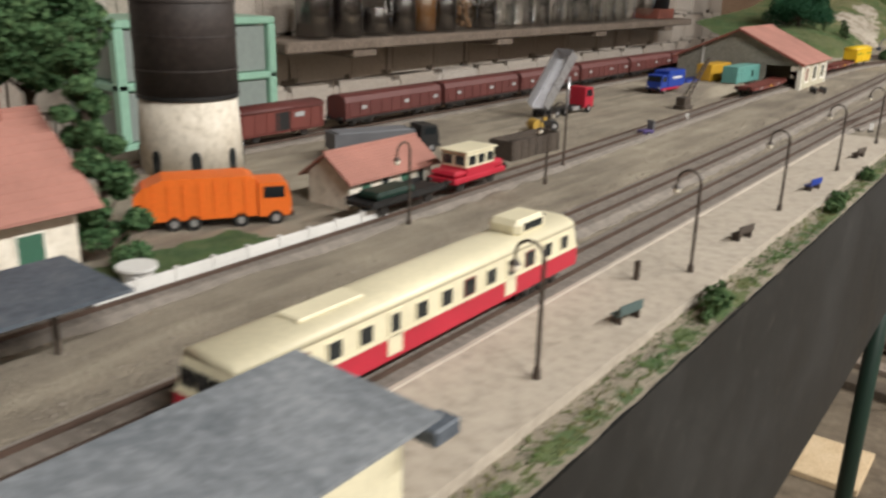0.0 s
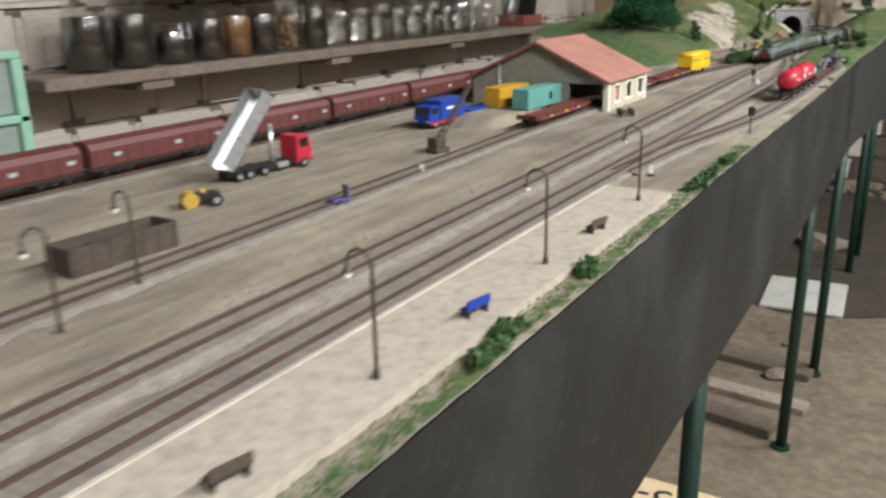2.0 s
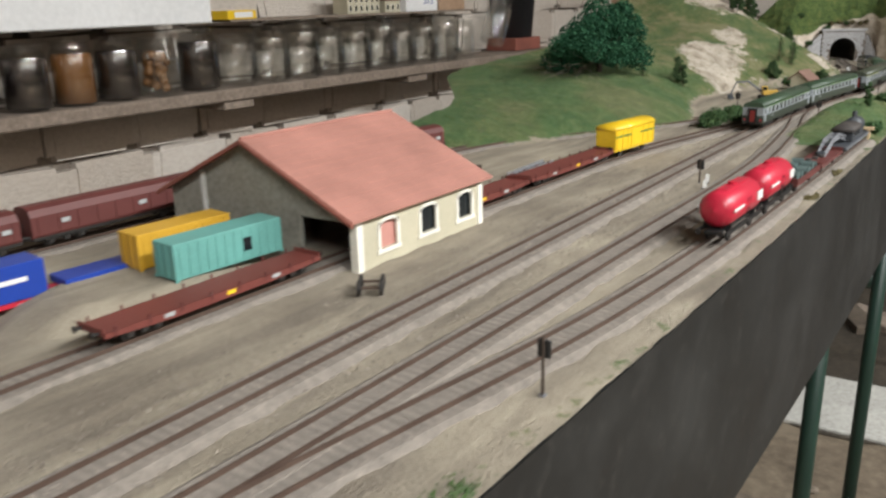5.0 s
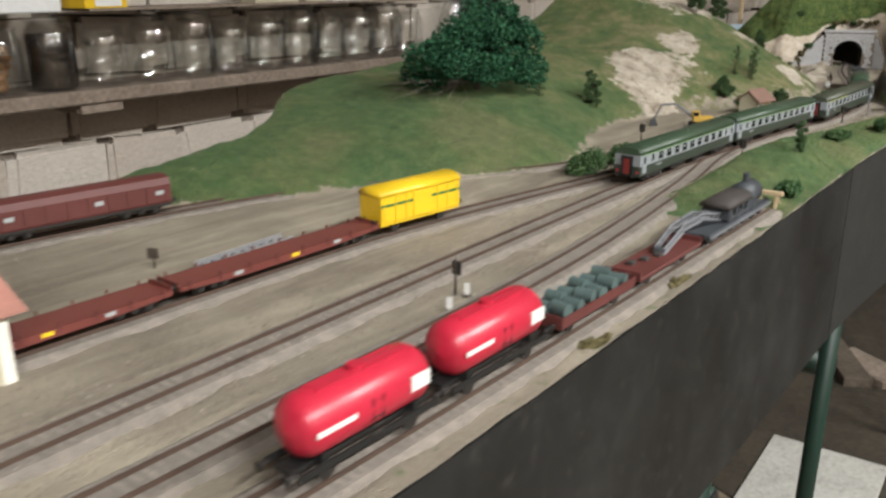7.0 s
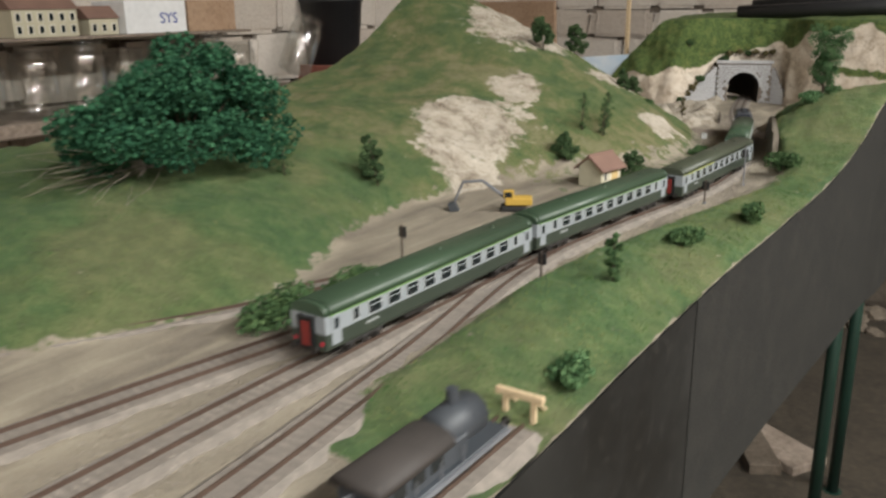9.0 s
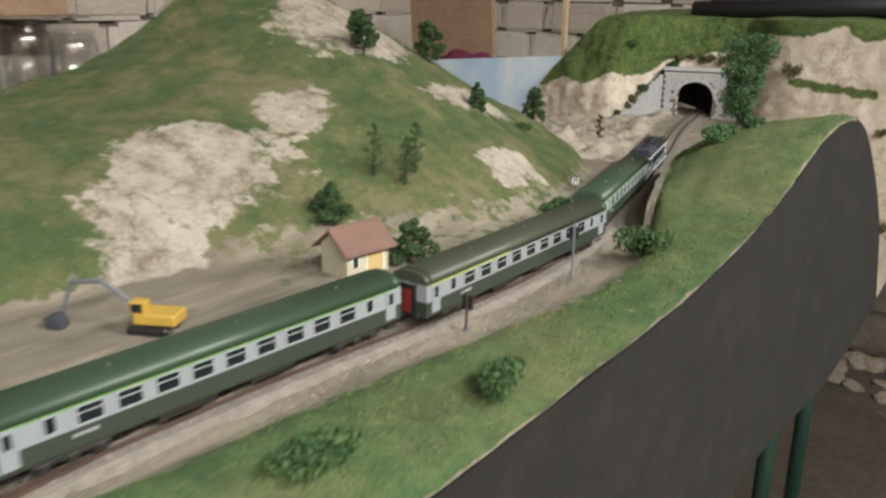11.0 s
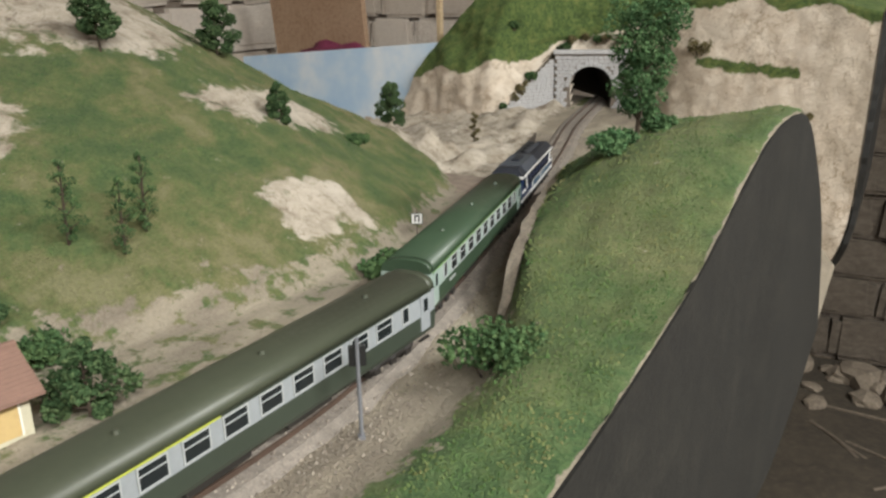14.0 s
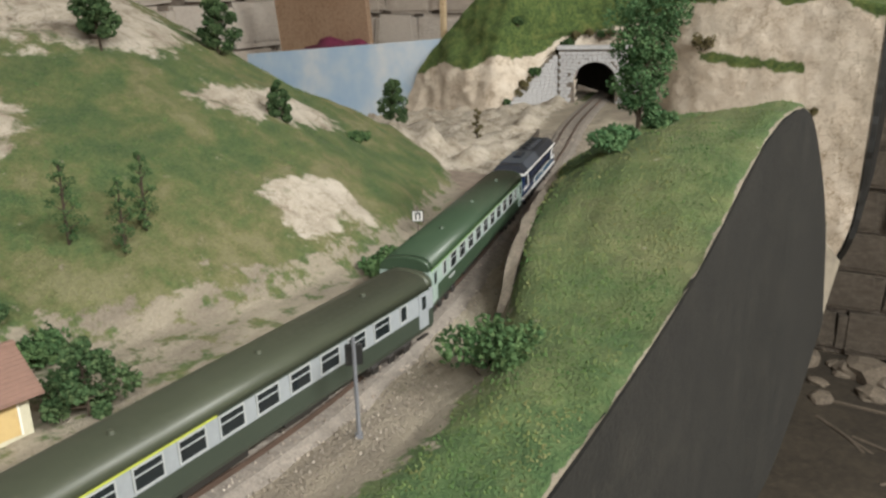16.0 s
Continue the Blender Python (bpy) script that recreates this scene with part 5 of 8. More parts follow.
    for x0 in (X0 - 0.007, X1 + 0.007):
        sl = (R - E) / (XR - X0)
        zz = E - 0.007 * sl
        tiled_slope(s, x0, zz + 0.001, XR, R + 0.001, Y0 - 0.012, Y1 + 0.012, "roof_tile", 0.002, 14)
    part("ridge", one_box(XR - 0.002, XR + 0.002, Y0 - 0.012, Y1 + 0.012, R + 0.0005, R + 0.0035, 0.0008), M["roof_tile"], s)
    for sg in (-1, 1):
        bm = bmesh.new()
        a, b = (XR, R + 0.0005), (XR + sg * ((XR - X0) + 0.007), E - 0.007 * (R - E) / (XR - X0))
        prism(bm, [a, b, (b[0], b[1] - 0.003), (a[0], a[1] - 0.003)], Y0 - 0.0135, Y0 - 0.0115)
        part("barge_board", bm, M["brick_red"], s)


shed()

# sand mound and containers before the shed
bm = bmesh.new()
n, rings = 30, 6
prev = None
for r in range(rings + 1):
    q = r / rings
    ring = []
    for k in range(n):
        a = 2 * math.pi * k / n
        wob = 1 + 0.12 * noise.noise((math.cos(a) * 2, math.sin(a) * 2, 4))
        ring.append(bm.verts.new((-0.520 + 0.068 * q * wob * math.cos(a), 2.085 + 0.125 * q * wob * math.sin(a), 1.0125 - 0.0150 * step(0.72, 1.0, q) + 0.001 * noise.noise((q * 9, a * 3, 0)))))
    if prev:
        for k in range(n):
            bm.faces.new((prev[k], prev[(k + 1) % n], ring[(k + 1) % n], ring[k]))
    prev = ring
bmesh.ops.recalc_face_normals(bm, faces=bm.faces[:])
tagged(make("loading_mound", smooth(bm), M["terrain"]), "low sandy loading mound before the goods shed", "mound", kind="structure")


def container(at, mat, label, L=0.105):
    c = thing("container", label, "container", at, "containers before the shed")
    w, h = 0.0140, 0.0300
    part("body", one_box(-w, w, -L / 2, L / 2, 0.0012, h, 0.0004), M[mat], c)
    for s in (-1, 1):
        for k in range(12):
            y = -L / 2 + 0.006 + (L - 0.012) * k / 11
            part("rib", one_box(s * w - 0.0004, s * w + 0.0006, y - 0.0012, y + 0.0012, 0.003, h - 0.002), M[mat], c)
        part("door_bar", one_box(s * 0.005 - 0.0005, s * 0.005 + 0.0005, -L / 2 - 0.0008, -L / 2, 0.003, h - 0.002), M[mat], c)
        for e in (-1, 1):
            part("corner_casting", one_box(s * w - 0.0016, s * w + 0.0008, e * (L / 2 - 0.0012) - 0.0014, e * (L / 2 - 0.0012) + 0.0014, 0, 0.0026), M[mat], c)
    part("lettering", one_box(w + 0.0005, w + 0.0009, 0.012, 0.020, 0.010, 0.021), M["pane"], c, "dark illegible mark")
    return c


container(pose(-0.4855, 2.135, 1.0125, 0, 0, -4), "teal", "pale teal corrugated model container on the mound")
container(pose(-0.535, 2.130, 1.0125, 0, 0, -4), "container_yellow", "ochre-yellow corrugated model container on the mound", 0.09)


def house(at, name, label, lx, ly, wall_h, rise, wall, roof, openings, over=0.008, chimney=False, group=""):
    """Gabled house; origin at the middle of its base, ridge along y, openings on the +x side as (y, z, w, h, kind)."""
    h = thing(name, label, "building", at, group)
    bm = bmesh.new()
    box(bm, -lx / 2, lx / 2, -ly / 2, ly / 2, -0.003, wall_h)
    prism(bm, [(-lx / 2, wall_h), (lx / 2, wall_h), (0, wall_h + rise)], -ly / 2, ly / 2)
    part("wall_shell", bm, M[wall], h)
    for s in (-1, 1):
        sl = rise / (lx / 2)
        tiled_slope(h, s * (lx / 2 + over), wall_h - over * sl + 0.0012, 0, wall_h + rise + 0.0012, -ly / 2 - over, ly / 2 + over, roof, 0.002, 12)
    part("ridge", one_box(-0.0018, 0.0018, -ly / 2 - over, ly / 2 + over, wall_h + rise, wall_h + rise + 0.0035, 0.0006), M[roof], h)
    for y, z, w, hh, kind in openings:
        x = lx / 2
        bm = bmesh.new()
        for a in ((y - w / 2 - 0.001, y - w / 2, z, z + hh), (y + w / 2, y + w / 2 + 0.001, z, z + hh), (y - w / 2 - 0.001, y + w / 2 + 0.001, z + hh, z + hh + 0.0012)):
            box(bm, x - 0.0005, x + 0.0008, *a)
        o = part("door" if kind == "door" else "window", bm, M["pale_stone"], h)
        part("panel" if kind == "door" else "pane", one_box(x - 0.0004, x + 0.0003, y - w / 2, y + w / 2, z, z + hh), M["shutter_green"] if kind == "door" else M["ochre_wall"] if kind == "ochre" else M["pane"], o)
        if kind == "shutters":
            for s in (-1, 1):
                part("shutter", one_box(x, x + 0.001, y + s * (w * 0.8) - w * 0.25, y + s * (w * 0.8) + w * 0.25, z, z + hh), M["shutter_green"], o)
    if chimney:
        bm = one_box(-0.006, 0.006, ly / 2 - 0.030, ly / 2 - 0.014, wall_h + rise * 0.5, wall_h + rise + 0.014, 0.0006)
        c = part("chimney", bm, M["brick_red"], h)
        part("chimney_cap", one_box(-0.0072, 0.0072, ly / 2 - 0.0312, ly / 2 - 0.0128, wall_h + rise + 0.014, wall_h + rise + 0.0165, 0.0005), M["roof_tile"], c)
    return h


house(pose(-0.515, 0.695, 1.0), "station_house", "white model station house with red tile roof and chimney", 0.104, 0.235, 0.054, 0.042, "tower_white", "roof_tile",
      [(0.088, 0.0, 0.016, 0.034, "door"), (0.040, 0.012, 0.014, 0.022, "shutters"), (-0.02, 0.0, 0.016, 0.034, "door"), (-0.07, 0.012, 0.014, 0.022, "shutters")], 0.012, True)
house(pose(-0.467, 1.088, 1.0), "crew_hut", "small pale model hut with a pink tile roof", 0.046, 0.108, 0.0265, 0.0165, "tower_white", "roof_tile",
      [(-0.034, 0.0, 0.011, 0.020, "door"), (-0.010, 0.008, 0.009, 0.012, "window"), (0.016, 0.0, 0.011, 0.020, "door"), (0.038, 0.008, 0.009, 0.012, "window")], 0.006)
house(pose(-0.404, 3.722, 1.0, 0, 0, -10), "lineside_hut", "little cream lineside hut with a brown roof", 0.036, 0.046, 0.027, 0.014, "stucco", "hut_roof",
      [(0.008, 0.003, 0.018, 0.019, "ochre"), (-0.014, 0.010, 0.006, 0.009, "window")], 0.006)

# platform canopy by the station house
c = thing("station_canopy", "blue-grey flat platform canopy on thin posts", "canopy", pose(-0.372, 0.63, 1.0))
bm = bmesh.new()
prism(bm, [(-0.031, 0.036), (0.031, 0.033), (0.031, 0.035), (-0.031, 0.0385)], -0.16, 0.14)
part("roof", bm, M["slate_blue"], c)
for y in (-0.12, -0.05, 0.03, 0.115):
    part("post", one_box(-0.0012, 0.0012, y - 0.0012, y + 0.0012, -0.001, 0.0352), M["iron"], c)
part("beam", one_box(-0.0015, 0.0015, -0.15, 0.13, 0.0315, 0.0338), M["iron"], c)

# shelter on the near platform
c = thing("platform_shelter", "cream platform shelter with a worn grey card roof", "shelter", pose(-0.172, 0.655, DECK + 0.006))
bm = bmesh.new()
prism(bm, [(-0.037, 0.0405), (0.031, 0.0375), (0.031, 0.0393), (-0.037, 0.0425)], -0.11, 0.097)
part("roof", bm, M["shelter_roof"], c, "worn grey card roof")
bm = bmesh.new()
for a in ((-0.026, 0.022, 0.085, 0.0875), (-0.026, 0.022, -0.1, -0.0975), (0.0195, 0.022, -0.0975, 0.085)):
    box(bm, *a, -0.001, 0.0372)
part("wall_shell", bm, M["cream"], c)
part("gutter_block", one_box(0.024, 0.034, 0.090, 0.104, 0.030, 0.0365, 0.0008), M["slate_blue"], c)

# water tower
c = thing("water_tower", "round white water tower with a dark brown tank", "water tower", pose(-0.668, 1.052, 1.0))
bm = bmesh.new()
cyl(bm, 0.049, 0.0455, 0.071, None, 40)
body = part("base", smooth(bm), M["tower_white"], c)
for f in body.data.polygons:
    f.use_smooth = abs(f.normal.z) < 0.7
for k in range(8):
    a = math.radians(12 + 45 * k)
    m = Matrix.Translation((0, 0, 0)) @ pose(0, 0, 0, 0, 0, math.degrees(a))
    bm = bmesh.new()
    prism(bm, [(-0.0045, 0.0), (0.0045, 0.0), (0.0045, 0.018), (0.003, 0.022), (0, 0.0235), (-0.003, 0.022), (-0.0045, 0.018)], -0.0490, -0.0470, m)
    part("arched_doorway", bm, M["pane"], c)
bm = bmesh.new()
cyl(bm, 0.0475, 0.0475, 0.004, Matrix.Translation((0, 0, 0.069)), 40)
part("ring", bm, M["black"], c)
bm = bmesh.new()
cyl(bm, 0.047, 0.0465, 0.135, Matrix.Translation((0, 0, 0.073)), 40)
tk = part("tank", smooth(bm), M["tank_brown"], c, "dark brown riveted tank")
for f in tk.data.polygons:
    f.use_smooth = abs(f.normal.z) < 0.7
for z in (0.095, 0.125, 0.155, 0.185, 0.205):
    bm = bmesh.new()
    cyl(bm, 0.0476, 0.0476, 0.0015, Matrix.Translation((0, 0, z)), 40)
    part("hoop", bm, M["tank_brown"], c)


def wheel_pair(parent, y, r=0.0056, w=0.0125):
    for s in (-1, 1):
        bm = bmesh.new()
        m = Matrix.Translation((s * w - 0.002, y, r)) @ pose(0, 0, 0, 0, 90, 0)
        cyl(bm, r, r, 0.004, m, 16)
        t = part("wheel", bm, M["black"], parent)
        bm = bmesh.new()
        cyl(bm, r * 0.5, r * 0.5, 0.0046, Matrix.Translation((s * w - 0.0023, y, r)) @ pose(0, 0, 0, 0, 90, 0), 10)
        part("rim", bm, M["silver"], t)


def cab(parent, y0, y1, z0, z1, mat, w=0.0135):
    T = pose(0, 0, 0, 0, 0, 90)
    bm = prism(bmesh.new(), [(y0, z0), (y1, z0), (y1, z0 + (z1 - z0) * 0.5), (y1 - 0.003, z1 - 0.001), (y1 - 0.006, z1), (y0, z1)], -w, w, T)
    c = part("cab", bm, M[mat], parent)
    ang = -math.degrees(math.atan2(0.003, (z1 - z0) * 0.5))
    part("windscreen", one_box(-w + 0.0015, w - 0.0015, -0.0004, 0.0004, -(z1 - z0) * 0.19, (z1 - z0) * 0.19, 0, Matrix.Translation((0, y1 - 0.0013, z0 + (z1 - z0) * 0.74)) @ pose(0, 0, 0, -ang, 0, 0)), M["pane"], c)
    for s in (-1, 1):
        part("side_window", one_box(s * w - 0.0003, s * w + 0.0003, y0 + 0.004, y1 - 0.005, z0 + (z1 - z0) * 0.55, z0 + (z1 - z0) * 0.88), M["pane"], c)
        part("headlight", one_box(s * w * 0.75 - 0.0015, s * w * 0.75 + 0.0015, y1 - 0.0002, y1 + 0.0005, z0 + 0.003, z0 + 0.0055), M["white"], c)
    part("bumper", one_box(-w, w, y1 - 0.001, y1 + 0.0016, z0 - 0.001, z0 + 0.0022), M["black"], c)
    return c


def refuse_truck(at):
    t = thing("refuse_truck", "orange model refuse lorry parked on the grass", "lorry", at)
    part("chassis", one_box(-0.008, 0.008, -0.05, 0.050, 0.0045, 0.0085), M["black"], t)
    T = pose(0, 0, 0, 0, 0, 90)
    bm = prism(bmesh.new(), [(-0.056, 0.0080), (0.024, 0.0080), (0.024, 0.036), (0.018, 0.039), (-0.042, 0.039), (-0.056, 0.033)], -0.0145, 0.0145, T)
    part("refuse_body", bm, M["orange"], t)
    part("tail_hopper", prism(bmesh.new(), [(-0.064, 0.006), (-0.056, 0.004), (-0.056, 0.034), (-0.063, 0.026)], -0.0140, 0.0140, T), M["orange"], t)
    for s in (-1, 1):
        for k in range(7):
            y = -0.05 + 0.011 * k
            part("rib", one_box(s * 0.0145 - 0.0004, s * 0.0145 + 0.0006, y - 0.0006, y + 0.0006, 0.010, 0.036), M["orange"], t)
    cab(t, 0.0255, 0.050, 0.0070, 0.0330, "orange", 0.0140)
    for y in (-0.036, -0.022, 0.012, 0.038):
        wheel_pair(t, y)


refuse_truck(pose(-0.492, 0.945, 1.0, 0, 0, -33))


def tipper(at):
    t = thing("tipper_truck", "red model tipper lorry with its silver body raised", "lorry", at)
    part("chassis", one_box(-0.008, 0.008, -0.062, 0.040, 0.0055, 0.0105), M["black"], t)
    cab(t, 0.030, 0.052, 0.0070, 0.0360, "red")
    for y in (-0.052, -0.038, -0.018, 0.040):
        wheel_pair(t, y)
    part("fuel_tank", one_box(0.009, 0.0135, 0.002, 0.018, 0.005, 0.011, 0.001), M["silver"], t)
    m = Matrix.Translation((0, -0.060, 0.0120)) @ pose(0, 0, 0, 48, 0, 0)
    bm = bmesh.new()
    L, w, h = 0.092, 0.0145, 0.0165
    box(bm, -w, w, 0, L, 0, 0.0012, 0, m)
    box(bm, -w, -w + 0.0012, 0, L, 0, h, 0, m)
    box(bm, w - 0.0012, w, 0, L, 0, h, 0, m)
    box(bm, -w, w, L - 0.0012, L, 0, h, 0, m)
    b = part("tipping_body", bm, M["silver"], t, "raised silver tipping trough")
    for s in (-1, 1):
        for k in range(7):
            y = 0.006 + 0.013 * k
            part("rib", one_box(s * w - 0.0006, s * w + 0.0008, y - 0.0007, y + 0.0007, 0.001, h, 0, m), M["silver"], b)
    part("ram", smooth(prism(bmesh.new(), [(-0.0016, 0), (0.0016, 0), (0.0016, 0.052), (-0.0016, 0.052)], 0.004, 0.007)), M["silver"], t)


tipper(pose(-0.570, 1.622, 1.0, 0, 0, -6))


def trailer_truck(at):
    t = thing("trailer_truck", "grey trough trailer behind a black model tractor unit", "lorry", at)
    part("chassis", one_box(-0.008, 0.008, -0.065, 0.055, 0.0055, 0.0095), M["black"], t)
    bm = prism(bmesh.new(), [(-0.010, 0.0095), (0.010, 0.0095), (0.0145, 0.0265), (0.0130, 0.0265), (0.0088, 0.0110), (-0.0088, 0.0110), (-0.0130, 0.0265), (-0.0145, 0.0265)], -0.066, 0.026)
    b = part("trough", bm, M["load_grey"], t, "pale grey trailer trough")
    for e in (-0.066, 0.0248):
        part("trough_end", one_box(-0.0142, 0.0142, e, e + 0.0012, 0.0096, 0.0268), M["load_grey"], b)
    part("cover", one_box(-0.0140, 0.0140, -0.062, 0.022, 0.0250, 0.0275, 0.001), M["load_grey"], b)
    cab(t, 0.034, 0.056, 0.0070, 0.0300, "black")
    for y in (-0.052, -0.038, 0.028, 0.046):
        wheel_pair(t, y)


trailer_truck(pose(-0.572, 1.232, 1.0, 0, 0, -24))


def box_truck(at):
    t = thing("box_truck", "blue model box lorry with a long blue trailer", "lorry", at)
    part("chassis", one_box(-0.008, 0.008, -0.16, 0.052, 0.0055, 0.0095), M["red"], t)
    cab(t, 0.028, 0.052, 0.0070, 0.0320, "truck_blue")
    part("cargo_box", one_box(-0.0145, 0.0145, -0.036, 0.026, 0.0100, 0.0380, 0.0006), M["truck_blue"], t)
    part("trailer_bed", one_box(-0.0140, 0.0140, -0.165, -0.050, 0.0100, 0.0160, 0.0006), M["truck_blue"], t, "low blue trailer bed")
    for s in (-1, 1):
        part("lettering", one_box(s * 0.0146, s * 0.0149, -0.022, 0.012, 0.024, 0.0275), M["white"], t, "pale illegible lettering bar")
        part("skirt", one_box(s * 0.0142 - 0.0005, s * 0.0142 + 0.0005, -0.036, 0.050, 0.0065, 0.0098), M["red"], t)
    for y in (-0.15, -0.135, -0.028, -0.014, 0.038):
        wheel_pair(t, y)


box_truck(pose(-0.565, 1.985, 1.0, 0, 0, 176))

# brown open box, roller, yard crane
c = thing("open_box", "weathered brown open-topped wagon body on the ground", "container", pose(-0.462, 1.335, 1.0, 0, 0, -3))
bm = bmesh.new()
for a in ((-0.015, -0.0138, -0.046, 0.046), (0.0138, 0.015, -0.046, 0.046), (-0.0138, 0.0138, -0.046, -0.0448), (-0.0138, 0.0138, 0.0448, 0.046)):
    box(bm, *a, -0.001, 0.0205)
box(bm, -0.0138, 0.0138, -0.0448, 0.0448, -0.001, 0.0130)
part("body", bm, M["brown_box"], c)
for s in (-1, 1):
    for k in range(7):
        y = -0.042 + 0.014 * k
        part("rib", one_box(s * 0.0150 - 0.0003, s * 0.0150 + 0.0006, y - 0.0007, y + 0.0007, 0, 0.0205), M["brown_box"], c)
part("load", one_box(-0.009, 0.009, -0.020, 0.025, 0.0130, 0.0165, 0.002), M["brown_box"], c)

c = thing("roller", "yellow and black model road roller", "roller", pose(-0.524, 1.478, 1.0, 0, 0, -30))
bm = bmesh.new()
cyl(bm, 0.0075, 0.0075, 0.017, Matrix.Translation((-0.0085, -0.010, 0.0075)) @ pose(0, 0, 0, 0, 90, 0), 18)
part("drum", bm, M["digger_yellow"], c)
part("body", one_box(-0.007, 0.007, -0.004, 0.018, 0.0055, 0.0125, 0.001), M["black"], c)
part("seat", one_box(-0.004, 0.004, 0.000, 0.005, 0.0125, 0.0165, 0.0006), M["digger_yellow"], c)
wheel_pair(c, 0.013, 0.006, 0.008)

c = thing("yard_crane", "brown lattice model yard crane leaning over", "crane", pose(-0.463, 1.800, 1.0, 0, 0, -10))
bm = bmesh.new()
box(bm, -0.010, 0.010, -0.012, 0.012, -0.001, 0.006, 0.001)
box(bm, -0.008, 0.008, -0.010, 0.008, 0.006, 0.018, 0.001)
part("base", bm, M["brown_box"], c)
bm = bmesh.new()
for s in (-1, 1):
    for q in (-1, 1):
        rod(bm, (s * 0.0045, q * 0.003 + 0.002, 0.014), (s * 0.0018, q * 0.0015 + 0.062, 0.074), 0.0008, 5)
    for k in range(9):
        u, w = k / 9, (k + 1) / 9
        rod(bm, (s * (0.0045 - 0.0027 * u), -0.001 + 0.060 * u, 0.014 + 0.060 * u), (s * (0.0045 - 0.0027 * w), 0.004 + 0.060 * w, 0.014 + 0.060 * w), 0.0005, 4)
for k in range(9):
    u, w = k / 9, (k + 1) / 9
    rod(bm, (-(0.0045 - 0.0027 * u), 0.002 + 0.060 * u, 0.014 + 0.060 * u), ((0.0045 - 0.0027 * w), 0.002 + 0.060 * w, 0.014 + 0.060 * w), 0.0005, 4)
part("jib", bm, M["brown_box"], c, "brown lattice jib")

# white retaining fence by the station
c = thing("white_fence", "white panel fence along the station garden", "fence", pose(-0.4035, 0.905, 1.0))
for k in range(9):
    y = -0.108 + 0.0275 * k
    part("panel", one_box(-0.0008, 0.0008, y - 0.0132, y + 0.0132, -0.001, 0.0125, 0.0002), M["fence_white"], c)
    part("post", one_box(-0.0014, 0.0014, y + 0.0128, y + 0.0150, -0.001, 0.0140), M["fence_white"], c)
c = thing("planter", "small round white stone planter", "planter", pose(-0.428, 0.828, 1.0))
bm = bmesh.new()
cyl(bm, 0.008, 0.011, 0.010, None, 16)
part("bowl", bm, M["fence_white"], c)
bm = bmesh.new()
cyl(bm, 0.0125, 0.0125, 0.0018, Matrix.Translation((0, 0, 0.010)), 16)
part("rim", bm, M["fence_white"], c)


def street_lamp(at, h=0.066, label="brown swan-neck model platform lamp with a milky globe", group="platform lamps"):
    l = thing("street_lamp", label, "lamp", at, group)
    bm = bmesh.new()
    cyl(bm, 0.0022, 0.0018, 0.006, None, 10)
    cyl(bm, 0.0012, 0.0010, h - 0.010, Matrix.Translation((0, 0, 0.004)), 8)
    part("post", bm, M["iron"], l)
    bm = bmesh.new()
    pts = [(-0.0075 + 0.0075 * math.cos(math.pi * k / 8), 0, h - 0.007 + 0.0075 * math.sin(math.pi * k / 8)) for k in range(9)]
    pts.append((-0.015, 0, h - 0.010))
    prev = None
    for k, p in enumerate(pts):
        q = Vector(pts[min(k + 1, len(pts) - 1)]) - Vector(pts[max(k - 1, 0)])
        side = Vector((q.z, 0, -q.x)).normalized()
        ring = [bm.verts.new(Vector(p) + 0.0008 * (side * math.cos(a * math.pi / 3) + Vector((0, math.sin(a * math.pi / 3), 0)))) for a in range(6)]
        if prev:
            for a in range(6):
                bm.faces.new((prev[a], prev[(a + 1) % 6], ring[(a + 1) % 6], ring[a]))
        prev = ring
    part("swan_neck", bm, M["iron"], l)
    bm = bmesh.new()
    cyl(bm, 0.0030, 0.0010, 0.0025, Matrix.Translation((-0.015, 0, h - 0.012)), 12)
    part("shade", bm, M["iron"], l)
    bm = bmesh.new()
    bmesh.ops.create_uvsphere(bm, u_segments=10, v_segments=8, radius=0.0024, matrix=Matrix.Translation((-0.015, 0, h - 0.0135)))
    part("globe", smooth(bm), M["lamp_glass"], l, "milky glass globe")
    return l


PT = DECK + 0.006
l0 = street_lamp(pose(-0.168, 0.863, PT - 0.001))
for y in (1.056, 1.255, 1.457, 1.657):
    copy_thing(l0, pose(-0.168, y, PT - 0.001))
for x, y, r in ((-0.383, 1.035, 90), (-0.372, 1.224, 90), (-0.395, 1.30, 0)):
    copy_thing(l0, pose(x, y, DECK - 0.001, 0, 0, r))


def bench(at, mat, label):
    b = thing("bench", label, "bench", at, "platform benches")
    part("seat", one_box(-0.0035, 0.0025, -0.010, 0.010, 0.0045, 0.0055), M[mat], b)
    part("backrest", one_box(0.0025, 0.0035, -0.010, 0.010, 0.0060, 0.0110), M[mat], b)
    for y in (-0.008, 0.008):
        part("leg", one_box(-0.003, 0.003, y - 0.0006, y + 0.0006, -0.0005, 0.0046), M["iron"], b)
    return b


for y, mat, lab in ((0.955, "drum_teal", "dark teal bench on the sandy platform"), (1.152, "brown_box", "brown wooden bench on the sandy platform"), (1.352, "truck_blue", "bright blue bench on the sandy platform"), (1.548, "brown_box", "dark brown bench on the sandy platform")):
    bench(pose(-0.166, y, PT, 0, 0, -12), mat, lab)
part_post = thing("marker_post", "short dark wooden post on the platform", "post", pose(-0.189, 1.020, PT))
part("post", one_box(-0.0016, 0.0016, -0.0016, 0.0016, -0.001, 0.0125, 0.0003), M["iron"], part_post)


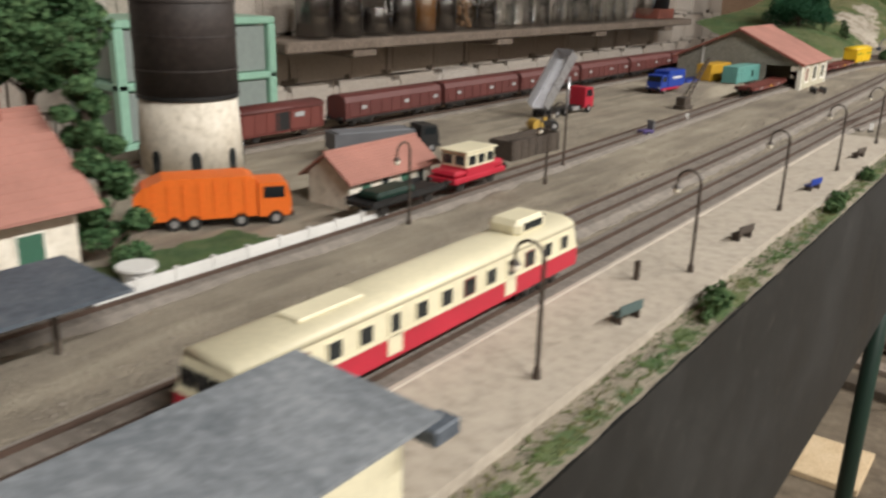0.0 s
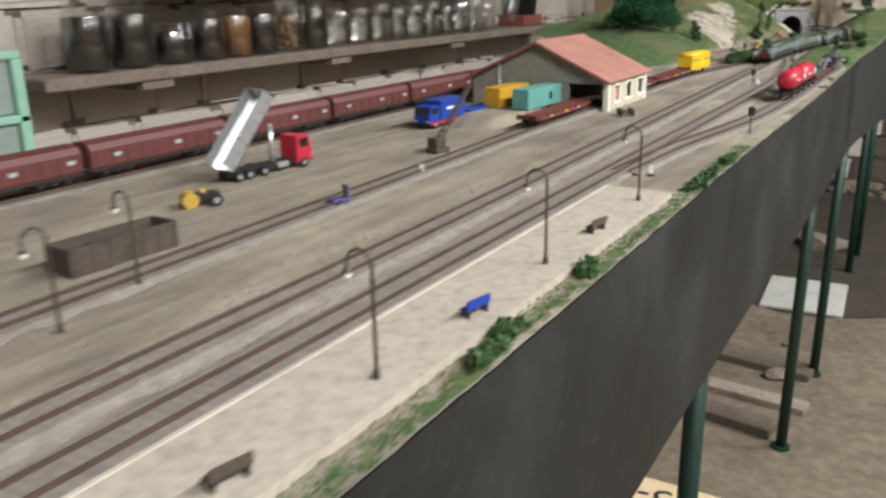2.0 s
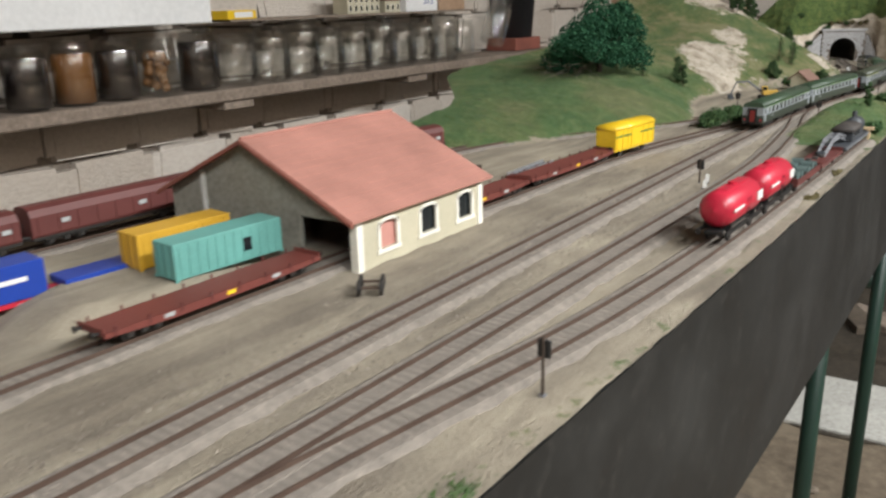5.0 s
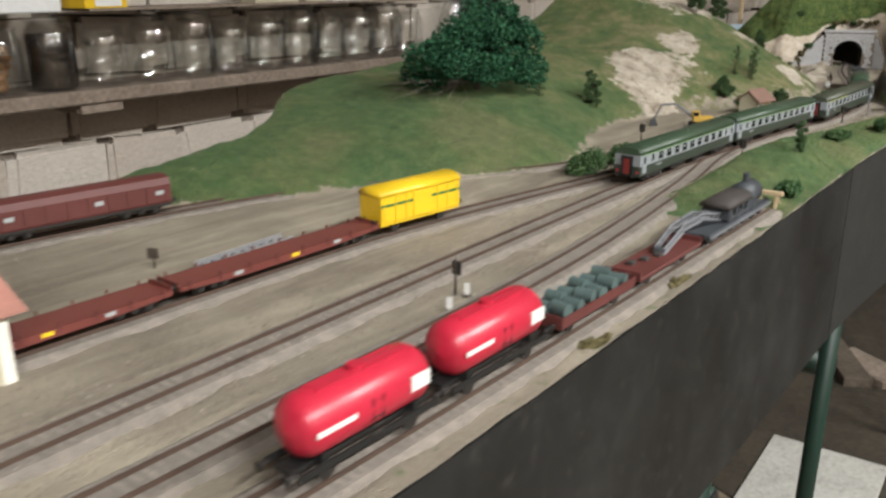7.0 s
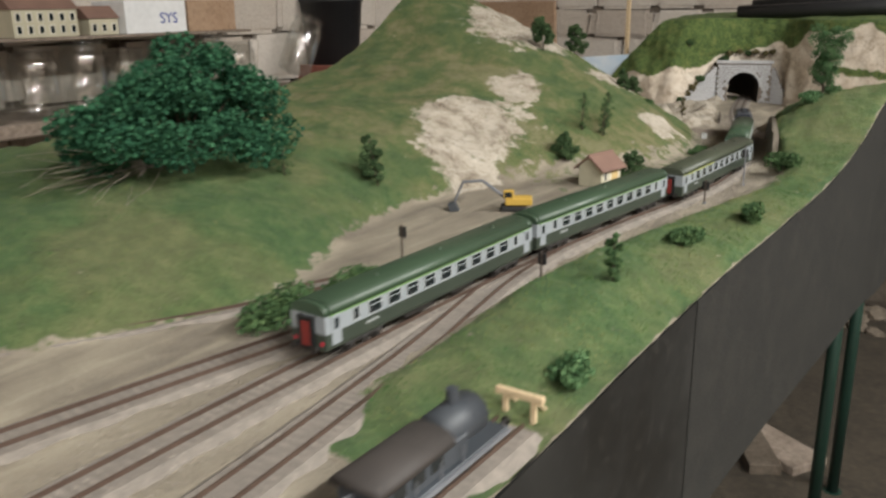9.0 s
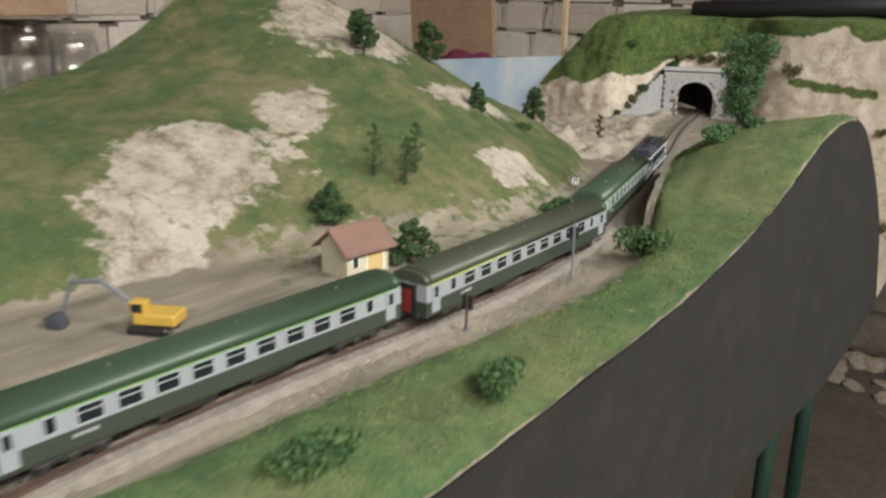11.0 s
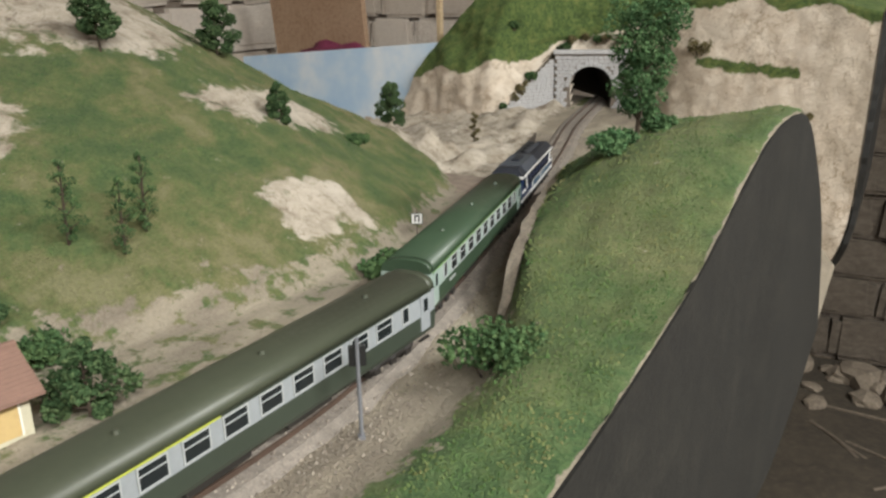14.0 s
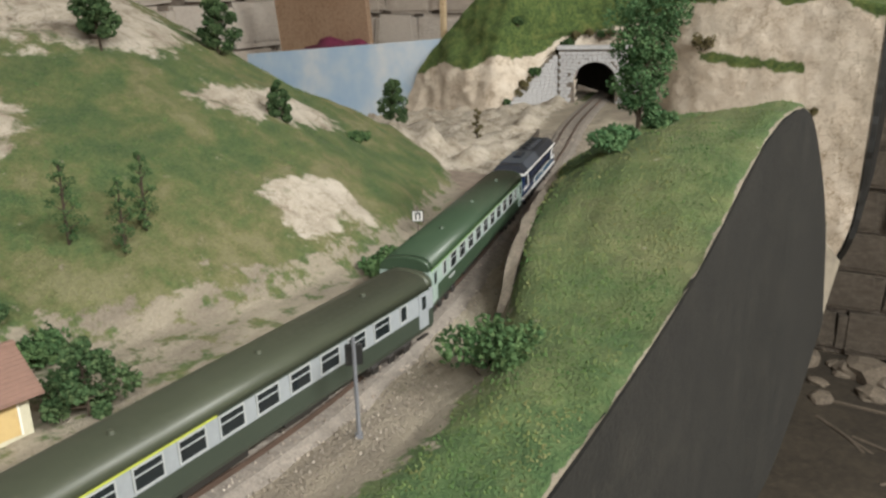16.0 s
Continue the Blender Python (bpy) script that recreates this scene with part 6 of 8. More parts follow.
def signal(at, h, label, board):
    s = thing("signal_post", label, "signal", at, "lineside signals")
    bm = bmesh.new()
    cyl(bm, 0.0011, 0.0009, h, None, 8)
    part("post", bm, M["load_grey"] if board == "grey" else M["iron"], s)
    top = h * 0.92 if board == "grey" else h - 0.002
    part("signal_head", one_box(-0.0042, 0.0042, 0.0006, 0.0026, top - 0.011, top, 0.0006), M["black"], s, "black signal head")
    part("foot", one_box(-0.0018, 0.0018, -0.0018, 0.0018, -0.001, 0.0012), M["load_grey"], s)
    return s


signal(pose(-0.236, 3.812, DECK + 0.001, 0, 0, 36), 0.052, "pale grey post with a dark signal board", "grey")
signal(pose(-0.282, 3.317, DECK, 0, 0, 0), 0.026, "low brown signal post beside the track", "brown")
signal(pose(-0.239, 3.652, DECK + 0.008), 0.028, "low brown signal post beside the track", "brown")
signal(pose(-0.160, 2.089, DECK), 0.036, "brown signal post beside the siding", "brown")
signal(pose(-0.272, 2.668, DECK), 0.030, "slim signal post between the tracks", "brown")
signal(pose(-0.418, 3.290, DECK + 0.002), 0.036, "slim brown signal post near the hedge", "brown")
for x, y, z in ((-0.197, 1.787, DECK), (-0.256, 2.640, DECK), (-0.264, 2.672, DECK), (-0.413, 1.686, DECK)):
    c = thing("switch_stand", "small white switch stand beside the rails", "switch stand", pose(x, y, z, 0, 0, 30))
    part("base", one_box(-0.003, 0.003, -0.003, 0.003, -0.0005, 0.002), M["iron"], c)
    part("board", one_box(-0.0022, 0.0022, -0.0005, 0.0005, 0.002, 0.011), M["fence_white"], c)
c = thing("tunnel_sign", "small white lineside sign with a black arch", "sign", pose(-0.384, 4.115, DECK - 0.006, 0, 0, 32))
part("post", one_box(-0.0004, 0.0004, -0.0004, 0.0004, 0, 0.030), M["iron"], c)
b = part("board", one_box(-0.0048, 0.0048, -0.0014, -0.0006, 0.017, 0.0265), M["white"], c)
bm = bmesh.new()
box(bm, -0.0024, -0.0010, -0.0018, -0.0013, 0.0185, 0.0245)
box(bm, 0.0010, 0.0024, -0.0018, -0.0013, 0.0185, 0.0245)
box(bm, -0.0024, 0.0024, -0.0018, -0.0013, 0.0235, 0.0250)
part("arch_symbol", bm, M["black"], b)
bm = bmesh.new()
for a in ((-0.0050, -0.0043, 0.0168, 0.0267), (0.0043, 0.0050, 0.0168, 0.0267)):
    box(bm, a[0], a[1], -0.0017, -0.0013, a[2], a[3])
box(bm, -0.0050, 0.0050, -0.0017, -0.0013, 0.0168, 0.0174)
box(bm, -0.0050, 0.0050, -0.0017, -0.0013, 0.0261, 0.0267)
part("border", bm, M["black"], b)


def excavator(at):
    e = thing("excavator", "yellow model excavator with a grey dipping boom", "excavator", at)
    for s in (-1, 1):
        bm = bmesh.new()
        box(bm, s * 0.011 - 0.0035, s * 0.011 + 0.0035, -0.019, 0.019, -0.0005, 0.0085, 0.003)
        part("crawler_track", bm, M["black"], e)
    part("upper_body", one_box(-0.0125, 0.0125, -0.026, 0.012, 0.0095, 0.0200, 0.0015), M["digger_yellow"], e)
    part("turntable", one_box(-0.006, 0.006, -0.006, 0.006, 0.006, 0.0100), M["black"], e)
    cb = part("cab", one_box(-0.0125, -0.001, 0.000, 0.0145, 0.0195, 0.0310, 0.001), M["digger_yellow"], e)
    part("cab_window", one_box(-0.0128, -0.0122, 0.0025, 0.0125, 0.0215, 0.0290), M["pane"], cb)
    part("cab_front", one_box(-0.0112, -0.0022, 0.0142, 0.0148, 0.0205, 0.0290), M["pane"], cb)
    for nm, a, b, r in (("boom", (0.004, 0.010, 0.016), (0.004, 0.045, 0.042), 0.0024), ("boom", (0.004, 0.045, 0.042), (0.004, 0.072, 0.040), 0.0022), ("dipper", (0.004, 0.072, 0.042), (0.004, 0.086, 0.010), 0.0018)):
        bm = bmesh.new()
        rod(bm, a, b, r, 6)
        part(nm, bm, M["load_grey"], e, "worn grey boom section")
    bm = prism(bmesh.new(), [(0.078, 0.0), (0.092, 0.0), (0.094, 0.010), (0.084, 0.013)], -0.003, 0.011, pose(0, 0, 0, 0, 0, 90) @ pose(0, 0, 0, 0, 0, 0))
    part("bucket", bm, M["crane_grey"], e)


excavator(pose(-0.430, 3.530, 1.0, 0, 0, 118) @ Matrix.Scale(0.84, 4))

# buffer stop at the end of the siding
c = thing("buffer_stop", "pale wooden buffer stop at the siding's end", "buffer stop", pose(-0.169, 3.073, DECK + 0.003))
part("beam", one_box(-0.016, 0.016, -0.002, 0.002, 0.012, 0.0165, 0.0004), M["wood_pale"], c)
for s in (-1, 1):
    bm = bmesh.new()
    box(bm, s * 0.0095 - 0.0015, s * 0.0095 + 0.0015, -0.0015, 0.0015, -0.003, 0.013)
    rod(bm, (s * 0.0095, 0.001, 0.012), (s * 0.0095, 0.016, 0.0), 0.0012, 5)
    part("upright", bm, M["wood_pale"], c)

# retaining wall of the cutting
bm = bmesh.new()
rows = []
for k in range(41):
    y = 3.965 + 0.40 * k / 40
    x = curve_at(MAIN, y) + curve_at(VERGE, y) - 0.002
    h = curve_at([(3.965, 0.008), (4.0, 0.034), (4.07, 0.043), (4.18, 0.043), (4.28, 0.034), (4.365, 0.012)], y)
    w = 0.003 * noise.noise((y * 45, 0, 0)) + 0.0015 * noise.noise((y * 130, 0, 4))
    rows.append([bm.verts.new(p) for p in ((x + w, y, 0.955), (x + 0.005 + w, y, DECK + h), (x + 0.013, y, DECK + h + 0.001), (x + 0.013, y, 0.955))])
for a, b in zip(rows, rows[1:]):
    for k in range(4):
        bm.faces.new((a[k], a[(k + 1) % 4], b[(k + 1) % 4], b[k]))
bm.faces.new(rows[0][::-1])
bm.faces.new(rows[-1])
bmesh.ops.recalc_face_normals(bm, faces=bm.faces[:])
M["cutting_rock"] = rough_mat("dirty_cutting_rock", (0.09, 0.073, 0.055), (0.19, 0.16, 0.125), (0.33, 0.28, 0.225), 55, 0.9, 0.003)
tagged(make("retaining_wall", bm, M["cutting_rock"]), "rough dirty rock wall of the cutting", "wall", kind="structure")

# low fences left of the tunnel approach
for k, (x, y) in enumerate(((-0.497, 4.60), (-0.513, 4.66), (-0.531, 4.72))):
    c = thing("sleeper_fence", "short dark fence of old sleepers by the track", "fence", pose(x, y, DECK + curve_at(FALL, y) - 0.004, 0, 0, 16), "sleeper fences")
    for q in range(4):
        part("board", one_box(-0.001, 0.001, -0.024 + 0.012 * q, -0.0135 + 0.012 * q, -0.002, 0.014 + 0.001 * (q % 2)), M["brown_box"], c)

# ---- trees and plants ----


def leaf_mat(name, c1, c2, c3):
    n = Nodes(name)
    geo = n.add("ShaderNodeNewGeometry")
    col = n.ramp(geo.outputs["Random Per Island"], [(0.0, c1), (0.5, c2), (1.0, c3)])
    col = n.mix(0.35, col, n.ramp(n.noise(40, 3), [(0.35, c1), (0.65, c3)]))
    m = n.done(col, 0.85)
    n.b.inputs["Specular IOR Level"].default_value = 0.2
    return m


M["leaf_dark"] = leaf_mat("dark_foam_leaves", (0.008, 0.040, 0.020), (0.020, 0.080, 0.040), (0.045, 0.135, 0.065))
M["leaf_pine"] = leaf_mat("olive_dark_leaves", (0.020, 0.046, 0.017), (0.044, 0.085, 0.034), (0.098, 0.140, 0.060))
M["leaf_bright"] = leaf_mat("bright_foam_leaves", (0.026, 0.068, 0.027), (0.056, 0.122, 0.050), (0.115, 0.190, 0.082))
M["leaf_olive"] = leaf_mat("olive_foam_leaves", (0.022, 0.052, 0.020), (0.045, 0.095, 0.036), (0.10, 0.155, 0.06))
M["leaf_dry"] = leaf_mat("dry_brown_scrub", (0.055, 0.045, 0.020), (0.11, 0.092, 0.042), (0.20, 0.17, 0.085))
M["bark"] = paint("dark_bark", (0.06, 0.042, 0.028), 0.9, 0.3, 80)
M["twig"] = paint("dry_pale_twigs", (0.27, 0.235, 0.185), 0.85, 0.25, 80)


def clumps(bm, centre, radii, n, size, rng, hollow=0.35):
    """Small crumpled leaf flakes through a blob."""
    c = Vector(centre)
    for _ in range(n):
        while True:
            v = Vector((rng.uniform(-1, 1), rng.uniform(-1, 1), rng.uniform(-1, 1)))
            if hollow < v.length < 1:
                break
        p = c + Vector((v.x * radii[0], v.y * radii[1], v.z * radii[2]))
        s = size * rng.uniform(0.6, 1.4)
        a = Vector((rng.gauss(0, 1), rng.gauss(0, 1), rng.gauss(0, 1))).normalized() * s
        b = a.cross(Vector((rng.gauss(0, 1), rng.gauss(0, 1), rng.gauss(0, 1)))).normalized() * s
        d = a.cross(b).normalized() * s * 0.5
        q = [bm.verts.new(p + w) for w in (a, b, -a, -b)]
        t = bm.verts.new(p + d)
        for k in range(4):
            bm.faces.new((q[k], q[(k + 1) % 4], t))


def limb(bm, a, b, r0, r1, n=6):
    a, b = Vector(a), Vector(b)
    q = (b - a).to_track_quat("Z", "Y").to_matrix().to_4x4()
    cyl(bm, r0, r1, (b - a).length, Matrix.Translation(a) @ q, n)


def tree(at, h, w, label, leaf, seed, blobs=9, leaves=2200, size=0.0030, lean=0.0, trunk=0.3, top=0.5, group=""):
    """Trunk with limbs and an uneven crown; w is the crown's half width."""
    rng = random.Random(seed)
    t = thing("tree", label, "tree", at, group)
    bm = bmesh.new()
    r = max(0.0012, h * 0.018)
    blobs = int(blobs * 1.8)
    limb(bm, (0, 0, -0.006), (lean * h * 0.4, 0, h * 0.5), r, r * 0.7)
    limb(bm, (lean * h * 0.4, 0, h * 0.5), (lean * h, 0, h * 0.92), r * 0.7, r * 0.25)
    crown = bmesh.new()
    for k in range(blobs):
        u = (k + 0.5) / blobs
        z = h * (trunk + (1 - trunk) * u * 0.95)
        prof = (0.35 + 0.65 * u ** 0.7) if top > 0.8 else math.sin(math.pi * min(1, 0.18 + 0.82 * u)) ** 0.7 if top > 0.4 else (1 - u * 0.6)
        a = k * 2.4 + rng.uniform(-0.5, 0.5)
        d = w * rng.uniform(0.35, 0.8) * prof
        c = (lean * z + d * math.cos(a), d * math.sin(a), z)
        limb(bm, (lean * z * 0.8, 0, z - h * 0.10), c, r * 0.45, r * 0.15, 5)
        rr = w * rng.uniform(0.26, 0.50) * (0.45 + 0.55 * prof)
        clumps(crown, c, (rr, rr, rr * 0.8), int(leaves * 2.1) // blobs, size * 0.60, rng, 0.1)
    part("trunk", bm, M["bark"], t)
    part("crown", crown, M[leaf], t, "crown of small foam leaves")
    return t


def bush(at, rx, ry, rz, label, leaf, seed, n=700, size=0.0019):
    rng = random.Random(seed)
    b = thing("bush", label, "bush", at)
    crown = bmesh.new()
    stems = bmesh.new()
    for k in range(6):
        c = (rng.uniform(-0.6, 0.6) * rx, rng.uniform(-0.6, 0.6) * ry, rz * rng.uniform(0.35, 0.75))
        clumps(crown, c, (rx * 0.5, ry * 0.5, rz * 0.45), n // 4, size, rng, 0.1)
        limb(stems, (c[0] * 0.3, c[1] * 0.3, -0.004), c, 0.0008, 0.0003, 4)
    part("stem_cluster", stems, M["bark"], b)
    part("foliage", crown, M[leaf], b)
    return b


def gz(x, y):
    return DECK + land(x, y)[0]


def on(x, y, dz=0.0):
    return pose(x, y, gz(x, y) + dz)


# the wide dark tree on the mound
t = thing("tree", "broad dark green tree on the grassy mound", "tree", on(-0.682, 3.255, -0.004))
rng = random.Random(11)
stem, crown = bmesh.new(), bmesh.new()
limb(stem, (0, 0, -0.01), (0, 0, 0.05), 0.006, 0.004)
for k in range(34):
    a = k * 2.399
    q = (k + 0.5) / 34
    d = math.sqrt(q)
    c = (0.075 * d * math.cos(a), 0.125 * d * math.sin(a), 0.020 + (0.130 * (1 - 0.75 * d * d)) * rng.uniform(0.10, 1.0))
    limb(stem, (0, 0, 0.02), c, 0.0014, 0.0005, 5)
    ru = rng.uniform(0.7, 1.2)
    clumps(crown, c, (0.030 * ru, 0.036 * ru, 0.026 * ru), 420, 0.0027, rng, 0.15)
part("trunk", stem, M["bark"], t)
part("crown", crown, M["leaf_dark"], t, "dense dark green crown")

tree(on(-0.584, 3.466, -0.003), 0.068, 0.017, "slim leaning dark green tree before the rock", "leaf_pine", 3, 8, 1300, 0.0028, -0.25, 0.2)
tree(on(-0.655, 4.035, -0.003), 0.062, 0.022, "small dark tree on the hill crest", "leaf_pine", 5, 8, 1400, 0.0026, -0.15, 0.3)
tree(on(-0.668, 4.19, -0.003), 0.060, 0.024, "rounded green tree on the hill crest", "leaf_pine", 6, 8, 1400, 0.0026, 0.0, 0.15)
tree(on(-0.538, 4.134, -0.003), 0.040, 0.014, "small bushy green tree on the slope", "leaf_pine", 7, 7, 1100, 0.0024, -0.2, 0.1)
tree(on(-0.216, 4.185, -0.004), 0.120, 0.036, "tall bright green tree beside the cutting", "leaf_bright", 8, 18, 3600, 0.0020, 0.04, 0.24, 0.9)
tree(on(-0.198, 3.279, -0.003), 0.044, 0.010, "thin green sapling on the grass bank", "leaf_olive", 9, 7, 700, 0.0022, 0.0, 0.1)
tree(on(-0.486, 3.780, -0.003), 0.040, 0.020, "dark green tree behind the hut", "leaf_pine", 21, 7, 1200, 0.0026, 0.0, 0.1)
tree(on(-0.375, 3.768, -0.003), 0.046, 0.024, "dark green tree beside the hut", "leaf_pine", 22, 7, 1000, 0.0026, 0.0, 0.1)
tree(on(-0.692, 4.56, -0.003), 1.076 - gz(-0.692, 4.56), 0.024, "green tree in front of the painted sky", "leaf_pine", 23, 10, 1700, 0.0024, 0.0, 0.35)
tree(on(-0.600, 4.650, -0.003), 0.050, 0.009, "thin reddish-brown shrub on the rock", "leaf_dry", 24, 6, 500, 0.0022, 0.0, 0.1)
tree(pose(-0.470, 0.842, 0.998), 0.16, 0.030, "tall slender green tree behind the station house", "leaf_bright", 25, 14, 3600, 0.0036, -0.25, 0.05, 0.2)
tree(pose(-0.585, 0.86, 0.998), 0.23, 0.062, "large green tree beside the water tower", "leaf_bright", 26, 16, 6000, 0.0042, -0.1, 0.48)
for k, (x, y, h) in enumerate(((-0.496, 3.858, 0.062), (-0.470, 3.880, 0.058), (-0.476, 3.905, 0.062), (-0.63, 3.35, 0.05))):
    tree(on(x, y, -0.003), h, 0.013, "sparse wispy young tree on the slope", "leaf_olive", 30 + k, 9, 420, 0.0013, 0.05, 0.1, 0.5, "wispy young trees")

BUSHES = [(-0.405, 3.10, 0.026, 0.05, 0.030, "leaf_olive", "clipped green hedge at the mound's foot"), (-0.392, 3.195, 0.022, 0.045, 0.026, "leaf_olive", "clipped green hedge at the mound's foot"),
          (-0.203, 3.890, 0.024, 0.030, 0.026, "leaf_olive", "loose grey-green bush beside the track"), (-0.165, 3.575, 0.018, 0.022, 0.020, "leaf_olive", "dark green bush on the bank"),
          (-0.196, 3.455, 0.016, 0.036, 0.014, "leaf_olive", "low spreading bush on the bank"), (-0.224, 4.165, 0.022, 0.024, 0.016, "leaf_bright", "bright green low bush under the tree"),
          (-0.205, 4.225, 0.018, 0.02, 0.014, "leaf_bright", "bright green low bush under the tree"), (-0.455, 3.80, 0.018, 0.022, 0.014, "leaf_olive", "green bush at the slope's foot"),
          (-0.366, 4.03, 0.018, 0.026, 0.012, "leaf_olive", "green bush at the slope's foot"), (-0.538, 4.25, 0.016, 0.02, 0.014, "leaf_olive", "small bush on the slope"),
          (-0.139, 1.016, 0.008, 0.030, 0.013, "leaf_olive", "green shrub along the platform edge"), (-0.137, 1.31, 0.008, 0.024, 0.011, "leaf_olive", "green shrub along the platform edge"),
          (-0.139, 1.466, 0.009, 0.026, 0.012, "leaf_olive", "green shrub along the platform edge"), (-0.141, 1.346, 0.009, 0.020, 0.012, "leaf_olive", "green shrub along the platform edge"),
          (-0.140, 1.755, 0.009, 0.026, 0.013, "leaf_olive", "green shrub along the layout edge"), (-0.141, 1.80, 0.008, 0.018, 0.012, "leaf_olive", "green shrub along the layout edge"),
          (-0.140, 1.89, 0.008, 0.030, 0.010, "leaf_olive", "green shrub along the layout edge"), (-0.145, 2.66, 0.006, 0.022, 0.006, "leaf_dry", "dry low weeds beside the siding"),
          (-0.150, 2.80, 0.006, 0.018, 0.005, "leaf_dry", "dry low weeds beside the siding"), (-0.165, 3.14, 0.016, 0.03, 0.020, "leaf_bright", "bright green shrubs behind the buffer stop"),
          (-0.74, 2.30, 0.02, 0.02, 0.03, "leaf_dark", "dark green fir-like shrub by the wall")]
for k, (x, y, rx, ry, rz, leaf, lab) in enumerate(BUSHES):
    z = gz(x, y) if y > 2 or x < -0.2 else DECK
    bush(pose(x, y, z - 0.002), rx, ry, rz, lab, leaf, 60 + k, int((250 if y > 2 else 90) + 26000 * rx * 1.0 * ry * 20))
SCRUB = [(-0.752 + 0.088 * q / 9, 0, 0.968 + 0.118 * q / 9, 0.011 + 0.003 * (q % 3)) for q in range(10)] + [(-0.655 + 0.022 * q, 0, 1.094 + 0.004 * (q % 2), 0.010) for q in range(6)]
SCRUB += [(-0.75, 0, 1.125, 0.014), (-0.37, 0, 1.085, 0.024), (-0.172, 0, 0.985, 0.011), (-0.140, 0, 0.80, 0.014)]
for k, (x, y, z, r) in enumerate(SCRUB):
    if y == 0:
        y = min((cliff_point(0.02 * p, 0.01 * q) for q in range(70) for p in range(51)), key=lambda c: abs(c[2] - z) + abs(c[0] - x))[1]
    bush(pose(x, y - 0.008, z - 0.010), r, r * 0.8, r * 1.2, "dry yellowish scrub clinging to the rock", "leaf_olive" if k % 4 == 0 else "leaf_dry", 110 + k, 260, 0.0020)

# fallen bare branch on the mound
c = thing("fallen_branch", "pale bare fallen branch lying on the mound", "branch", pose(-0.694, 3.174, gz(-0.694, 3.174) + 0.006, 0, 0, 196))
rng = random.Random(4)
bm = bmesh.new()
for k in range(30):
    a = rng.uniform(-0.5, 0.5)
    p = Vector((0.0, -0.11, 0.0))
    dirn = Vector((math.sin(a) * 0.55, 1, rng.uniform(0.0, 0.12))).normalized()
    r = 0.0008
    for s in range(5):
        q = p + dirn * rng.uniform(0.025, 0.045)
        limb(bm, p, q, r, r * 0.75, 4)
        p, r = q, r * 0.75
        dirn = (dirn + Vector((rng.gauss(0, 0.18), 0, rng.gauss(-0.03, 0.12)))).normalized()
part("branchwork", bm, M["twig"], c)

# scatter grass, as loose flakes over the green slopes
rng = random.Random(9)
n = Nodes("turf_flakes")
geo = n.add("ShaderNodeNewGeometry")
tint = n.mix(0.45, n.noise(11, 6, 0.65), n.noise(34, 5, 0.7))
c_ = n.ramp(tint, [(0.41, (0.032, 0.090, 0.028)), (0.47, (0.065, 0.125, 0.038)), (0.52, (0.12, 0.15, 0.052)), (0.57, (0.20, 0.185, 0.08)), (0.62, (0.27, 0.23, 0.125))])
M["turf"] = n.done(n.mix(0.4, c_, n.ramp(geo.outputs["Random Per Island"], [(0.0, (0.038, 0.082, 0.026)), (0.5, (0.078, 0.135, 0.043)), (1.0, (0.16, 0.18, 0.068))])), 0.9)
n.b.inputs["Specular IOR Level"].default_value = 0.2
bm_v, bm_f = [], []
count = 0
while count < 34000:
    if rng.random() < 0.35:
        y = rng.uniform(3.0, 4.36)
        x = rng.uniform(curve_at(MAIN, y) + curve_at(VERGE, y) + 0.005, curve_at(RIM, y) - 0.010)
    elif rng.random() < 0.1:
        y = rng.uniform(0.6, 2.0)
        x = curve_at(RIM, y) - 0.006 - 0.018 * rng.random() ** 1.5
    else:
        y = rng.uniform(2.7, 4.4)
        x = rng.uniform(-0.765 - 0.175 * step(2.85, 3.15, y), curve_at(HILL_FOOT, y))
    h, g, r = land(x, y)
    if y > 2.4 and (g < 0.3 + 0.5 * rng.random() or r > 0.5 * rng.random()):
        count += 0.2
        continue
    z = DECK + h + (0.0012 if y > 2.4 else 0.002)
    s = rng.uniform(0.0004, 0.0011)
    a = rng.uniform(0, 6.28)
    i = len(bm_v)
    for k in range(3):
        bm_v.append((x + s * math.cos(a + 2.09 * k), y + s * math.sin(a + 2.09 * k), z - 0.0015))
    bm_v.append((x + s * rng.uniform(-1, 1), y + s * rng.uniform(-1, 1), z - 0.0006 + s * rng.uniform(0.4, 1.1)))
    bm_f += [(i, i + 1, i + 3), (i + 1, i + 2, i + 3), (i + 2, i, i + 3)]
    count += 1
me = bpy.data.meshes.new("turf")
me.from_pydata(bm_v, [], bm_f)
me.materials.append(M["turf"])
tagged(new("turf", me), "loose green turf flakes over the slopes", "grass", kind="stuff")

